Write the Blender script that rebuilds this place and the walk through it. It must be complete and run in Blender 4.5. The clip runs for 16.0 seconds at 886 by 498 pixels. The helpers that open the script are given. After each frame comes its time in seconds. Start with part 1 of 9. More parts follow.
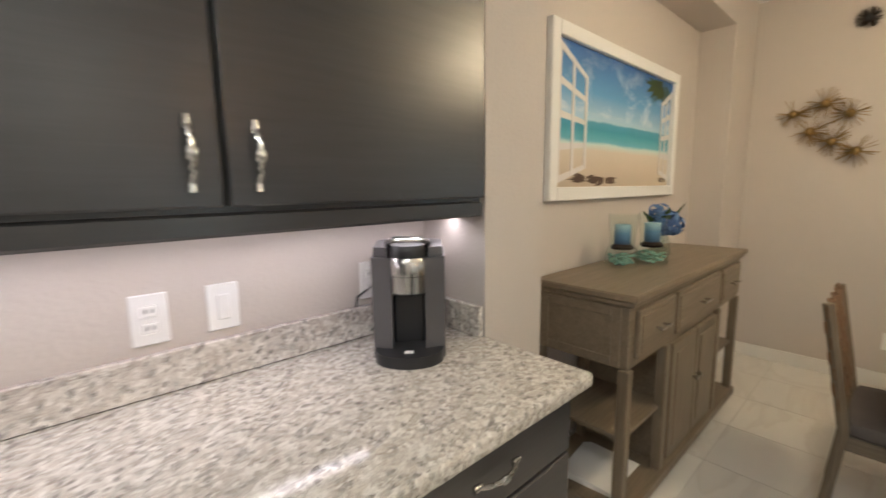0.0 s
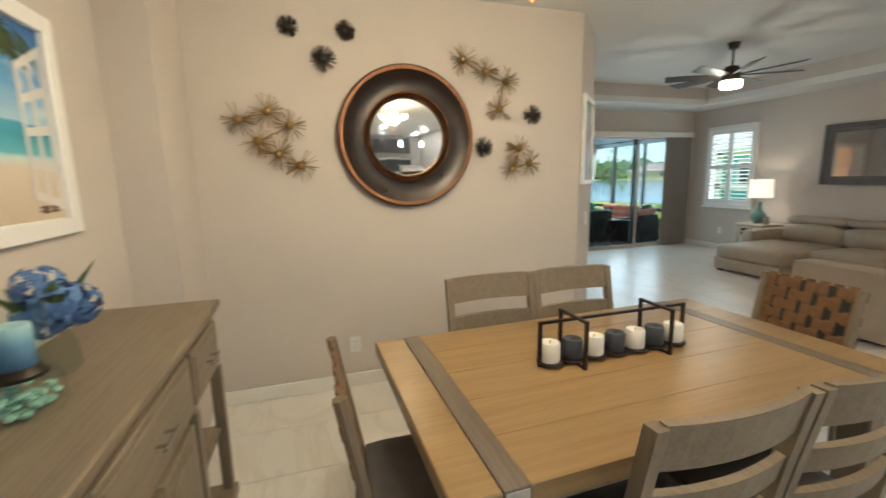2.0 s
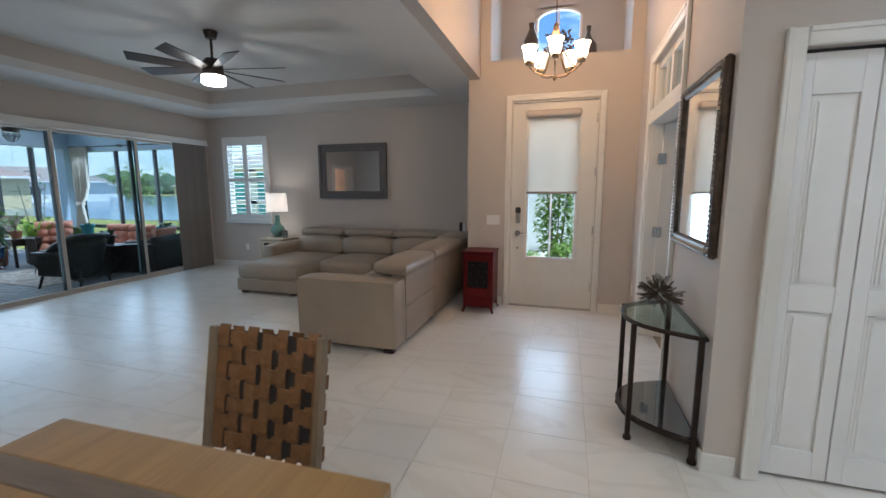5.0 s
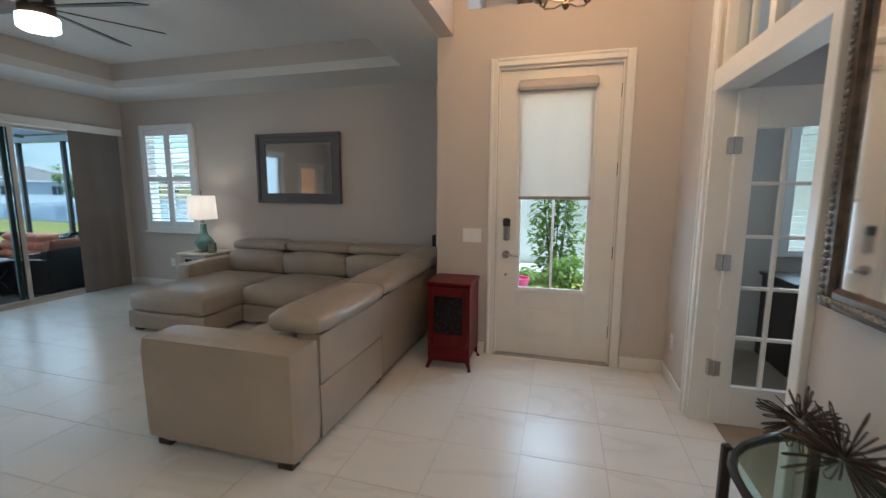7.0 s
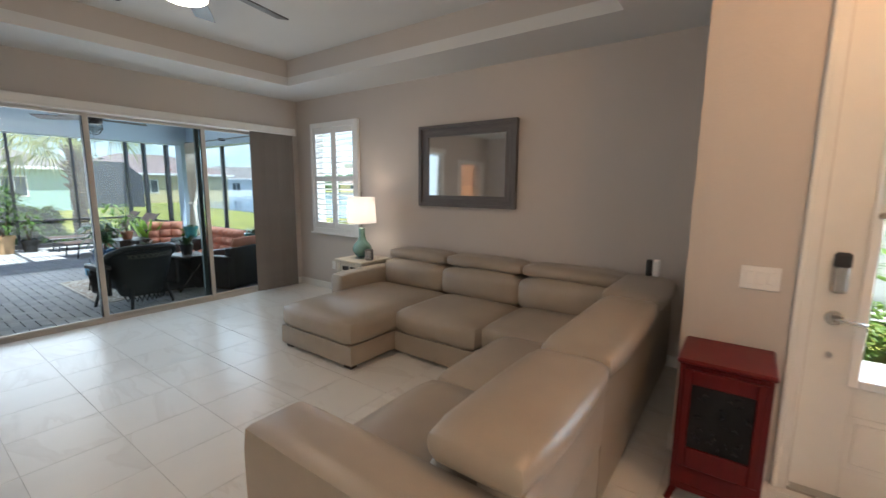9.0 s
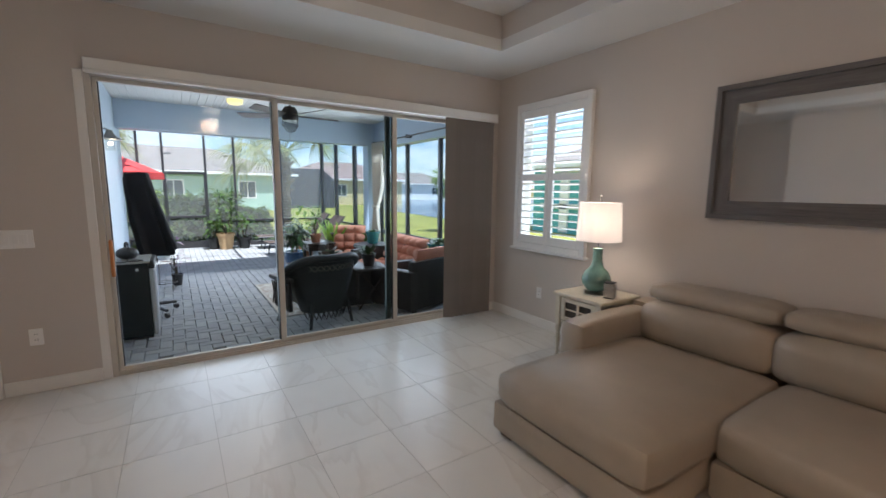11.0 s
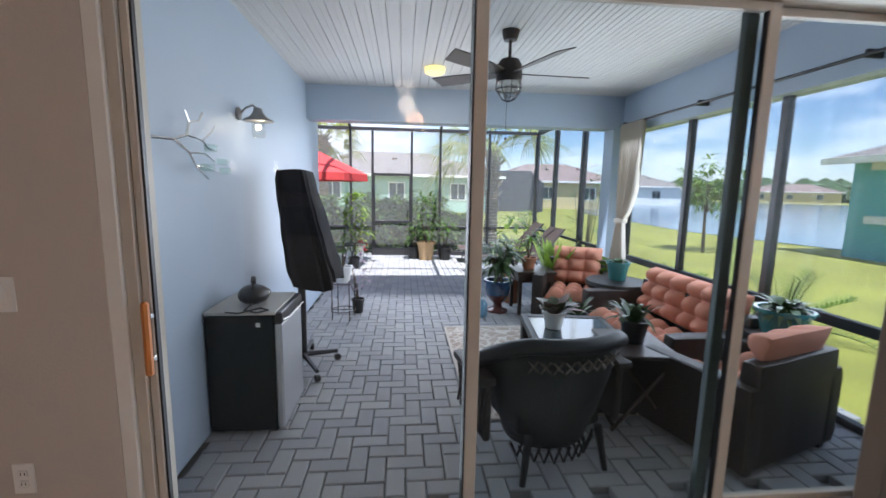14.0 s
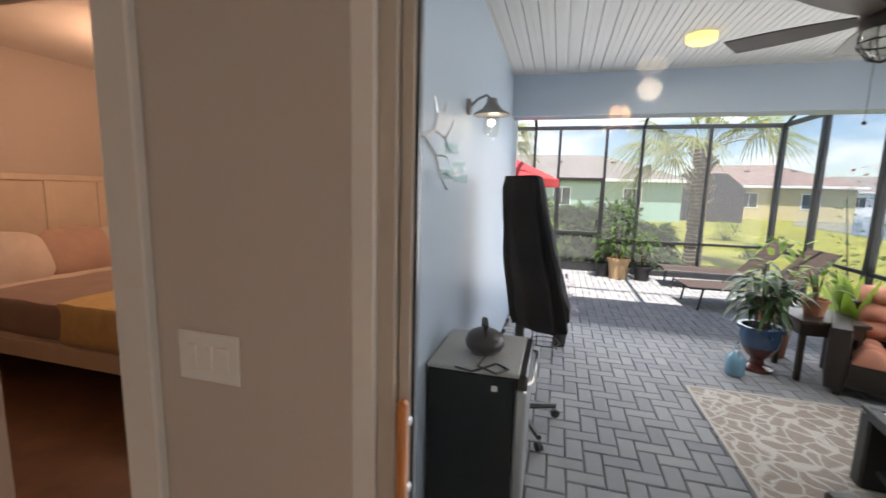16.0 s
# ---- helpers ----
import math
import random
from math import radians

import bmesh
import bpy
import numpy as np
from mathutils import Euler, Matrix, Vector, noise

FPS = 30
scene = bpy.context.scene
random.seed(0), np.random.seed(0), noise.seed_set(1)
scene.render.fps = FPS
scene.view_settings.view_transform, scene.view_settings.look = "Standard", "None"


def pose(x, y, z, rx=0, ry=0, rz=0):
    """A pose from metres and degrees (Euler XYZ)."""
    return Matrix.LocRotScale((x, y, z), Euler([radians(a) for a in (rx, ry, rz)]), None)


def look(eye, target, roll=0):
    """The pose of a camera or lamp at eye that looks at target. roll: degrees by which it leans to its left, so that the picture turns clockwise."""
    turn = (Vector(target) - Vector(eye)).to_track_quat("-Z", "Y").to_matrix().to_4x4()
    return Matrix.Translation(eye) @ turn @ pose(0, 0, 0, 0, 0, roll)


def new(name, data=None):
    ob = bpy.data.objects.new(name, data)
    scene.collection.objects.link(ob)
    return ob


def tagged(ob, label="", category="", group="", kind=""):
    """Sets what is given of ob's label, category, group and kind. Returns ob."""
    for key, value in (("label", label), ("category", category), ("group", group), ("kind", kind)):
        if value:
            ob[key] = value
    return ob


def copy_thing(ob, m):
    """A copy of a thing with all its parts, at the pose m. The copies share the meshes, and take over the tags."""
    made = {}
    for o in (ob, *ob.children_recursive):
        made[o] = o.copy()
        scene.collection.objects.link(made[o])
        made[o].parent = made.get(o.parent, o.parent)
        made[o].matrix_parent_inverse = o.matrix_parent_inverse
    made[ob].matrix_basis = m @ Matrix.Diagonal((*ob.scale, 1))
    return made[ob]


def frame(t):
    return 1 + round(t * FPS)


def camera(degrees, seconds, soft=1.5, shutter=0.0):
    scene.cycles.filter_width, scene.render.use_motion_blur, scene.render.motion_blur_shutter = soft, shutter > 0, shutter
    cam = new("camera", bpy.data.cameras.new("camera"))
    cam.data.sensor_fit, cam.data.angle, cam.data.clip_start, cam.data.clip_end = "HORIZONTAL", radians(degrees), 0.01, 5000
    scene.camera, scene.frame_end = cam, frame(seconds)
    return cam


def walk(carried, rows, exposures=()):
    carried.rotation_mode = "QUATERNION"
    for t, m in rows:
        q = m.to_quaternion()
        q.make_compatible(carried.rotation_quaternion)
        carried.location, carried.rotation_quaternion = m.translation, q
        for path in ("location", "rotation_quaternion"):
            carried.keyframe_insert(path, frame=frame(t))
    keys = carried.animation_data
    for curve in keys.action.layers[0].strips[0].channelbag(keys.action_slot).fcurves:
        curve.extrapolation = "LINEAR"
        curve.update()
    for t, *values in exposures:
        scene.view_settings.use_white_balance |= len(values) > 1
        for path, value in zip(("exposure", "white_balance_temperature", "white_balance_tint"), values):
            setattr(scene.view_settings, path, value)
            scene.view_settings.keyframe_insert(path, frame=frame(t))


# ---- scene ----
cam = camera(93.6, 16.0, shutter=0.3)
PATH = [
    (0.0, 0.006, 0.033, 1.390, 81.62, 0.75, -42.58),
    (0.5, 0.245, 0.172, 1.402, 81.43, -0.03, -58.68),
    (1.0, 0.522, 0.255, 1.447, 81.18, 0.62, -73.65),
    (1.5, 0.832, 0.235, 1.458, 80.99, 1.12, -89.99),
    (2.0, 1.088, 0.206, 1.500, 80.33, 1.17, -107.37),
    (2.5, 1.293, 0.174, 1.513, 80.74, 0.56, -123.77),
    (3.0, 1.400, 0.098, 1.490, 81.15, 0.62, -137.64),
    (3.5, 1.451, -0.094, 1.459, 81.30, 0.62, -149.05),
    (4.0, 1.456, -0.432, 1.443, 81.54, 0.53, -157.53),
    (4.5, 1.500, -0.750, 1.426, 81.74, 0.30, -162.58),
    (7.0, 1.680, -2.603, 1.441, 82.10, -0.22, -164.20),
    (7.5, 1.742, -2.940, 1.451, 82.06, -0.34, -159.97),
    (8.0, 1.942, -3.211, 1.439, 82.05, -0.62, -154.95),
    (8.5, 2.206, -3.382, 1.467, 81.73, -0.39, -149.50),
    (9.0, 2.505, -3.577, 1.495, 81.58, -0.50, -143.91),
    (9.5, 2.883, -3.722, 1.471, 81.78, -0.37, -138.59),
    (12.0, 5.000, -4.509, 1.435, 81.79, -0.70, -112.92),
    (12.5, 5.418, -4.631, 1.421, 81.73, -0.48, -108.50),
    (13.0, 5.819, -4.708, 1.452, 81.77, -0.76, -103.92),
    (13.5, 6.184, -4.770, 1.481, 81.83, -1.01, -99.52),
    (14.0, 6.502, -4.696, 1.474, 81.93, -1.07, -95.35),
    (14.5, 6.781, -4.610, 1.485, 81.91, -1.03, -90.65),
    (15.0, 7.031, -4.513, 1.494, 81.90, -1.17, -85.98),
    (15.5, 7.191, -4.348, 1.498, 81.92, -1.35, -80.48),
    (16.0, 7.249, -4.075, 1.507, 81.96, -1.51, -74.42),
]
EXPOSURES = [(0.0, 1.05, 5950, 4), (0.5, 1.25, 5950, 0), (1.0, 1.75, 5650, -6), (1.5, 1.55, 5750, -3), (2.5, 1.3, 5650, 1), (4.0, 0.95, 5050, 6), (7.5, 0.85, 5250, 3), (9.5, 1.45, 5900, 12), (12.0, 0.92, 5850, 15), (14.5, 1.15, 6200, 21), (16.0, 1.1, 6700, 20)]
walk(cam, [(t, pose(x, y, z, rx, ry, rz)) for t, x, y, z, rx, ry, rz in PATH], EXPOSURES)

# ---- light ----
SUN_EL, SUN_AZ = 68.0, 262.0      # elevation, compass bearing (from +y towards +x)
world = bpy.data.worlds.new("sky")
scene.world = world
world.use_nodes = True
wn = world.node_tree.nodes
sky = wn.new("ShaderNodeTexSky")
sky.sky_type = "NISHITA"
sky.sun_disc = False
sky.dust_density, sky.ozone_density = 0.3, 3.0
sky.sun_elevation = radians(SUN_EL)
sky.sun_rotation = radians(SUN_AZ)
# soft fair-weather clouds over the sky
wl = world.node_tree.links
wc = wn.new("ShaderNodeTexCoord")
wmap = wn.new("ShaderNodeMapping")
wmap.inputs["Scale"].default_value = (1.6, 1.6, 5.0)
wnoise = wn.new("ShaderNodeTexNoise")
wnoise.inputs["Scale"].default_value = 2.2
wnoise.inputs["Detail"].default_value = 7
wnoise.inputs["Roughness"].default_value = 0.55
wramp = wn.new("ShaderNodeValToRGB")
wramp.color_ramp.elements[0].position, wramp.color_ramp.elements[1].position = 0.47, 0.66
wmix = wn.new("ShaderNodeMix")
wmix.data_type = "RGBA"
wmix.inputs["B"].default_value = (8.6, 8.9, 9.2, 1)
wl.new(wc.outputs["Generated"], wmap.inputs["Vector"])
wl.new(wmap.outputs["Vector"], wnoise.inputs["Vector"])
wl.new(wnoise.outputs["Fac"], wramp.inputs["Fac"])
wl.new(wramp.outputs["Color"], wmix.inputs["Factor"])
wl.new(sky.outputs["Color"], wmix.inputs["A"])
wl.new(wmix.outputs["Result"], wn["Background"].inputs["Color"])
wn["Background"].inputs["Strength"].default_value = 0.10


def lamp(kind, name, m, energy, color, size=0.1, size_y=None, spread=None):
    d = bpy.data.lights.new(name, kind)
    d.energy, d.color = energy, color
    if kind == "AREA":
        d.shape, d.size, d.size_y = "RECTANGLE", size, size_y or size
        if spread:
            d.spread = radians(spread)
    elif kind == "SUN":
        d.angle = radians(0.6)
    else:
        d.shadow_soft_size = size
    ob = new(name, d)
    ob.matrix_world = m
    return ob


sd = Vector((math.sin(radians(SUN_AZ)) * math.cos(radians(SUN_EL)), math.cos(radians(SUN_AZ)) * math.cos(radians(SUN_EL)), math.sin(radians(SUN_EL))))
lamp("SUN", "sun", look(sd * 50, (0, 0, 0)), 5.0, (1.0, 0.95, 0.88))
# daylight standing in the openings
DAY = (0.85, 0.93, 1.0)
lamp("AREA", "slider_daylight", look((8.16, -5.3, 1.2), (0, -5.3, 0.6)), 6.5, DAY, 3.0, 2.1)
lamp("AREA", "lanai_side_daylight", look((9.95, -7.44, 1.40), (9.95, 0, 0.4)), 20, (0.95, 0.97, 1.0), 3.0, 1.4)
lamp("AREA", "lanai_end_daylight", look((11.95, -5.6, 1.25), (8.2, -5.2, 0.2)), 25, (0.95, 0.97, 1.0), 3.4, 1.8)
lamp("AREA", "window_daylight", look((7.17, -7.52, 1.6), (7.17, 0, 0.8)), 4, DAY, 0.8, 1.4)
lamp("AREA", "front_door_daylight", look((1.77, -6.36, 1.4), (1.77, 0, 0.6)), 12, DAY, 0.55, 1.6)
lamp("AREA", "arch_daylight", look((1.75, -7.0, 3.45), (1.75, -3, 3.0)), 6, DAY, 0.6, 0.5)
lamp("AREA", "study_daylight", look((-0.9, -6.9, 1.6), (0.2, -4, 1.0)), 12, DAY, 1.2, 1.3)
# lamps of the rooms
WARM = (1.0, 0.72, 0.42)
for cx, cy in ((-0.5, -0.3), (-2.6, -0.3), (-0.9, -2.5), (-2.8, -2.5)):
    lamp("AREA", "kitchen_can_light", look((cx, cy, 2.70), (cx, cy, 0)), 9, (1.0, 0.94, 0.86), 0.16)
lamp("POINT", "dining_pendant_light", pose(2.4, -0.52, 2.30), 27, (1.0, 0.75, 0.47), 0.12)
lamp("POINT", "chandelier_light", pose(1.70, -4.9, 2.75), 19, (1.0, 0.52, 0.22), 0.16)
lamp("POINT", "fan_light", pose(5.10, -4.72, 2.36), 4.2, (1.0, 0.86, 0.68), 0.09)
lamp("POINT", "table_lamp_light", pose(6.31, -7.1, 1.22), 2.5, (1.0, 0.80, 0.58), 0.06)
lamp("AREA", "under_cabinet_light", look((0.2, 1.02, 1.295), (0.2, 1.05, 0)), 1.35, (1.0, 0.84, 0.86), 1.5, 0.05)
lamp("POINT", "bedroom_light", pose(10.2, -0.6, 2.3), 17, (1.0, 0.60, 0.36), 0.15)
lamp("AREA", "lanai_flush_light", look((10.86, -5.0, 2.595), (10.86, -5.0, 0)), 2.5, (1.0, 0.93, 0.80), 0.27)
lamp("POINT", "lanai_wall_light", pose(9.60, -3.70, 1.88), 0.5, (1.0, 0.80, 0.55), 0.03)


# ---- materials ----
def nodes_of(m):
    m.use_nodes = True
    return m.node_tree.nodes, m.node_tree.links, m.node_tree.nodes["Principled BSDF"]


def tex_coord(n, l, scale=(1, 1, 1), kind="Object"):
    c = n.new("ShaderNodeTexCoord")
    mp = n.new("ShaderNodeMapping")
    mp.inputs["Scale"].default_value = scale
    l.new(c.outputs[kind], mp.inputs["Vector"])
    return mp.outputs["Vector"]


def ramp(n, l, fac, stops):
    r = n.new("ShaderNodeValToRGB")
    e = r.color_ramp.elements
    while len(e) < len(stops):
        e.new(0.5)
    for q, (p, c) in zip(e, stops):
        q.position, q.color = p, (*c, 1)
    l.new(fac, r.inputs["Fac"])
    return r.outputs["Color"]


def noise_tex(n, l, vec, scale, detail=4, rough=0.55, dist=0.0):
    t = n.new("ShaderNodeTexNoise")
    t.inputs["Scale"].default_value = scale
    t.inputs["Detail"].default_value = detail
    t.inputs["Roughness"].default_value = rough
    t.inputs["Distortion"].default_value = dist
    l.new(vec, t.inputs["Vector"])
    return t.outputs["Fac"]


def blend(n, l, fac, a, b, mode="MIX"):
    m = n.new("ShaderNodeMix")
    m.data_type, m.blend_type = "RGBA", mode
    for sock, v in (("Factor", fac), ("A", a), ("B", b)):
        if isinstance(v, (int, float)):
            m.inputs[sock].default_value = v
        elif isinstance(v, tuple):
            m.inputs[sock].default_value = (*v, 1)
        else:
            l.new(v, m.inputs[sock])
    return m.outputs["Result"]


def bump(n, l, b, height, strength=0.2, distance=0.01):
    u = n.new("ShaderNodeBump")
    u.inputs["Strength"].default_value = strength
    u.inputs["Distance"].default_value = distance
    l.new(height, u.inputs["Height"])
    l.new(u.outputs["Normal"], b.inputs["Normal"])


def plain(name, color, rough=0.5, metal=0.0, vary=0.10, scale=6.0, bmp=0.05, fine=120.0, coat=0.0, spec=0.5):
    """Paint, plastic, metal: a base colour with mottling at two scales and fine relief."""
    m = bpy.data.materials.new(name)
    n, l, b = nodes_of(m)
    v = tex_coord(n, l)
    big = noise_tex(n, l, v, scale, 3)
    small = noise_tex(n, l, v, fine, 2)
    dark = tuple(c * (1 - vary) for c in color)
    lite = tuple(min(1, c * (1 + vary * 0.6)) for c in color)
    c1 = ramp(n, l, big, [(0.3, dark), (0.7, lite)])
    c2 = blend(n, l, 0.12, c1, ramp(n, l, small, [(0.35, dark), (0.65, lite)]))
    l.new(c2, b.inputs["Base Color"])
    b.inputs["Metallic"].default_value = metal
    b.inputs["Coat Weight"].default_value = coat
    b.inputs["Specular IOR Level"].default_value = spec
    mr = n.new("ShaderNodeMapRange")
    mr.inputs["To Min"].default_value, mr.inputs["To Max"].default_value = max(0.02, rough - 0.06), min(1, rough + 0.06)
    l.new(big, mr.inputs["Value"])
    l.new(mr.outputs["Result"], b.inputs["Roughness"])
    if bmp:
        bump(n, l, b, small, bmp, 0.004)
    return m


def wood(name, a, c, rough=0.45, axis=0, scale=1.0, coat=0.0, per_object=True):
    """Wood with the grain along one axis (0 x, 1 y, 2 z)."""
    m = bpy.data.materials.new(name)
    n, l, b = nodes_of(m)
    sc = [14 * scale] * 3
    sc[axis] = 0.9 * scale
    v = tex_coord(n, l, tuple(sc))
    if per_object:
        oi = n.new("ShaderNodeObjectInfo")
        add = n.new("ShaderNodeVectorMath")
        add.operation = "MULTIPLY_ADD"
        add.inputs[1].default_value = (1, 1, 1)
        sc2 = n.new("ShaderNodeMath")
        sc2.operation = "MULTIPLY"
        sc2.inputs[1].default_value = 37.0
        l.new(oi.outputs["Random"], sc2.inputs[0])
        l.new(v, add.inputs[0])
        l.new(sc2.outputs[0], add.inputs[2])
        v = add.outputs[0]
    g = noise_tex(n, l, v, 2.0, 6, 0.62, 0.35)
    f = noise_tex(n, l, v, 9.0, 3, 0.6)
    c1 = ramp(n, l, g, [(0.30, a), (0.52, tuple((p + q) / 2 for p, q in zip(a, c))), (0.72, c)])
    c2 = blend(n, l, 0.22, c1, ramp(n, l, f, [(0.4, tuple(x * 0.6 for x in a)), (0.6, c)]))
    l.new(c2, b.inputs["Base Color"])
    b.inputs["Roughness"].default_value = rough
    b.inputs["Coat Weight"].default_value = coat
    b.inputs["Coat Roughness"].default_value = 0.32
    bump(n, l, b, f, 0.12, 0.003)
    return m


def speckle(name, cols, scale, rough=0.12):
    """Polished granite: grains of several colours."""
    m = bpy.data.materials.new(name)
    n, l, b = nodes_of(m)
    v = tex_coord(n, l)
    vo = n.new("ShaderNodeTexVoronoi")
    vo.inputs["Scale"].default_value = scale
    wob = noise_tex(n, l, v, scale * 1.3, 3)
    mixv = n.new("ShaderNodeVectorMath")
    mixv.operation = "MULTIPLY_ADD"
    mixv.inputs[1].default_value = (0.02, 0.02, 0.02)
    l.new(wob, mixv.inputs[0])
    l.new(v, mixv.inputs[2])
    l.new(mixv.outputs[0], vo.inputs["Vector"])
    sep = n.new("ShaderNodeSeparateColor")
    l.new(vo.outputs["Color"], sep.inputs["Color"])
    k = len(cols)
    c1 = ramp(n, l, sep.outputs["Red"], [(i / k, c) for i, c in enumerate(cols)])
    n2 = noise_tex(n, l, v, scale * 3, 3)
    c2 = blend(n, l, 0.3, c1, ramp(n, l, n2, [(0.42, (0.22, 0.19, 0.17)), (0.5, (0.72, 0.68, 0.62))]))
    l.new(c2, b.inputs["Base Color"])
    b.inputs["Roughness"].default_value = rough
    return m


def marble(name, base, vein, rough=0.12):
    """Polished porcelain tile with faint drifting veins, different on each tile."""
    m = bpy.data.materials.new(name)
    n, l, b = nodes_of(m)
    c = n.new("ShaderNodeNewGeometry")
    oi = n.new("ShaderNodeObjectInfo")
    s = n.new("ShaderNodeMath")
    s.operation = "MULTIPLY"
    s.inputs[1].default_value = 53.0
    l.new(oi.outputs["Random"], s.inputs[0])
    add = n.new("ShaderNodeVectorMath")
    add.operation = "ADD"
    l.new(c.outputs["Position"], add.inputs[0])
    l.new(s.outputs[0], add.inputs[1])
    v = add.outputs[0]
    turn = n.new("ShaderNodeMapping")
    turn.inputs["Rotation"].default_value = (0, 0, radians(38))
    turn.inputs["Scale"].default_value = (0.55, 1.7, 1.0)
    l.new(v, turn.inputs["Vector"])
    big = noise_tex(n, l, v, 1.6, 5, 0.6, 1.2)
    ve = noise_tex(n, l, turn.outputs["Vector"], 1.0, 4, 0.55, 0.9)
    c1 = ramp(n, l, big, [(0.3, tuple(x * 0.95 for x in base)), (0.7, base)])
    mask = ramp(n, l, ve, [(0.44, (0, 0, 0)), (0.50, (1, 1, 1)), (0.515, (0, 0, 0))])
    bw = n.new("ShaderNodeRGBToBW")
    l.new(mask, bw.inputs["Color"])
    mm = n.new("ShaderNodeMath")
    mm.operation = "MULTIPLY"
    mm.inputs[1].default_value = 0.17
    l.new(bw.outputs["Val"], mm.inputs[0])
    c2 = blend(n, l, mm.outputs[0], c1, vein)
    l.new(c2, b.inputs["Base Color"])
    mr = n.new("ShaderNodeMapRange")
    mr.inputs["To Min"].default_value, mr.inputs["To Max"].default_value = rough, rough + 0.05
    l.new(noise_tex(n, l, v, 5, 3), mr.inputs["Value"])
    l.new(mr.outputs["Result"], b.inputs["Roughness"])
    bump(n, l, b, noise_tex(n, l, v, 3.0, 2), 0.006, 0.01)
    return m


def per_piece(name, cols, rough, fine=60.0, bmp=0.25, thin=0.0):
    """Pavers, leaves and the like: each piece takes its own tone."""
    m = bpy.data.materials.new(name)
    n, l, b = nodes_of(m)
    oi = n.new("ShaderNodeObjectInfo")
    ge = n.new("ShaderNodeNewGeometry")
    add = n.new("ShaderNodeMath")
    add.operation = "ADD"
    l.new(oi.outputs["Random"], add.inputs[0])
    l.new(ge.outputs["Random Per Island"], add.inputs[1])
    fr = n.new("ShaderNodeMath")
    fr.operation = "FRACT"
    l.new(add.outputs[0], fr.inputs[0])
    k = len(cols)
    c1 = ramp(n, l, fr.outputs[0], [(i / max(1, k - 1), c) for i, c in enumerate(cols)])
    f = noise_tex(n, l, ge.outputs["Position"], fine, 4)
    c2 = blend(n, l, 0.25, c1, ramp(n, l, f, [(0.3, tuple(x * 0.6 for x in cols[0])), (0.7, tuple(min(1, x * 1.2) for x in cols[-1]))]))
    l.new(c2, b.inputs["Base Color"])
    b.inputs["Roughness"].default_value = rough
    if bmp:
        bump(n, l, b, f, bmp, 0.004)
    if thin:
        tr = n.new("ShaderNodeBsdfTranslucent")
        l.new(blend(n, l, 1.0, c2, (1.0, 1.0, 0.55), "MULTIPLY"), tr.inputs["Color"])
        mx = n.new("ShaderNodeMixShader")
        mx.inputs[0].default_value = thin
        l.new(b.outputs[0], mx.inputs[1])
        l.new(tr.outputs[0], mx.inputs[2])
        l.new(mx.outputs[0], n["Material Output"].inputs["Surface"])
    return m


def glass(name, tint=(0.95, 0.98, 0.97), alpha=0.10):
    """A clear pane: mostly clear, with a mirror's share at the surface."""
    m = bpy.data.materials.new(name)
    n, l, b = nodes_of(m)
    out = n["Material Output"]
    tr = n.new("ShaderNodeBsdfTransparent")
    tr.inputs["Color"].default_value = (*tint, 1)
    gl = n.new("ShaderNodeBsdfGlossy")
    gl.inputs["Roughness"].default_value = 0.01
    lw = n.new("ShaderNodeLayerWeight")
    pw = n.new("ShaderNodeMath")
    pw.operation = "POWER"
    pw.inputs[1].default_value = 5.0
    l.new(lw.outputs["Facing"], pw.inputs[0])
    fr = n.new("ShaderNodeMath")
    fr.operation = "MULTIPLY_ADD"
    fr.inputs[1].default_value, fr.inputs[2].default_value = 0.9, 0.012
    l.new(pw.outputs[0], fr.inputs[0])
    mx = n.new("ShaderNodeMixShader")
    l.new(fr.outputs[0], mx.inputs[0])
    l.new(tr.outputs[0], mx.inputs[1])
    l.new(gl.outputs[0], mx.inputs[2])
    l.new(mx.outputs[0], out.inputs["Surface"])
    return m


def screen_mesh(name):
    """Insect screen: open weave that dims and slightly hazes what lies behind."""
    m = bpy.data.materials.new(name)
    n, l, b = nodes_of(m)
    tr = n.new("ShaderNodeBsdfTransparent")
    tr.inputs["Color"].default_value = (0.90, 0.91, 0.92, 1)
    df = n.new("ShaderNodeBsdfDiffuse")
    df.inputs["Color"].default_value = (0.50, 0.50, 0.50, 1)
    mx = n.new("ShaderNodeMixShader")
    mx.inputs[0].default_value = 0.12
    l.new(tr.outputs[0], mx.inputs[1])
    l.new(df.outputs[0], mx.inputs[2])
    l.new(mx.outputs[0], n["Material Output"].inputs["Surface"])
    return m


def glow(name, color, strength):
    m = bpy.data.materials.new(name)
    n, l, b = nodes_of(m)
    b.inputs["Base Color"].default_value = (*color, 1)
    b.inputs["Emission Color"].default_value = (*color, 1)
    b.inputs["Emission Strength"].default_value = strength
    return m


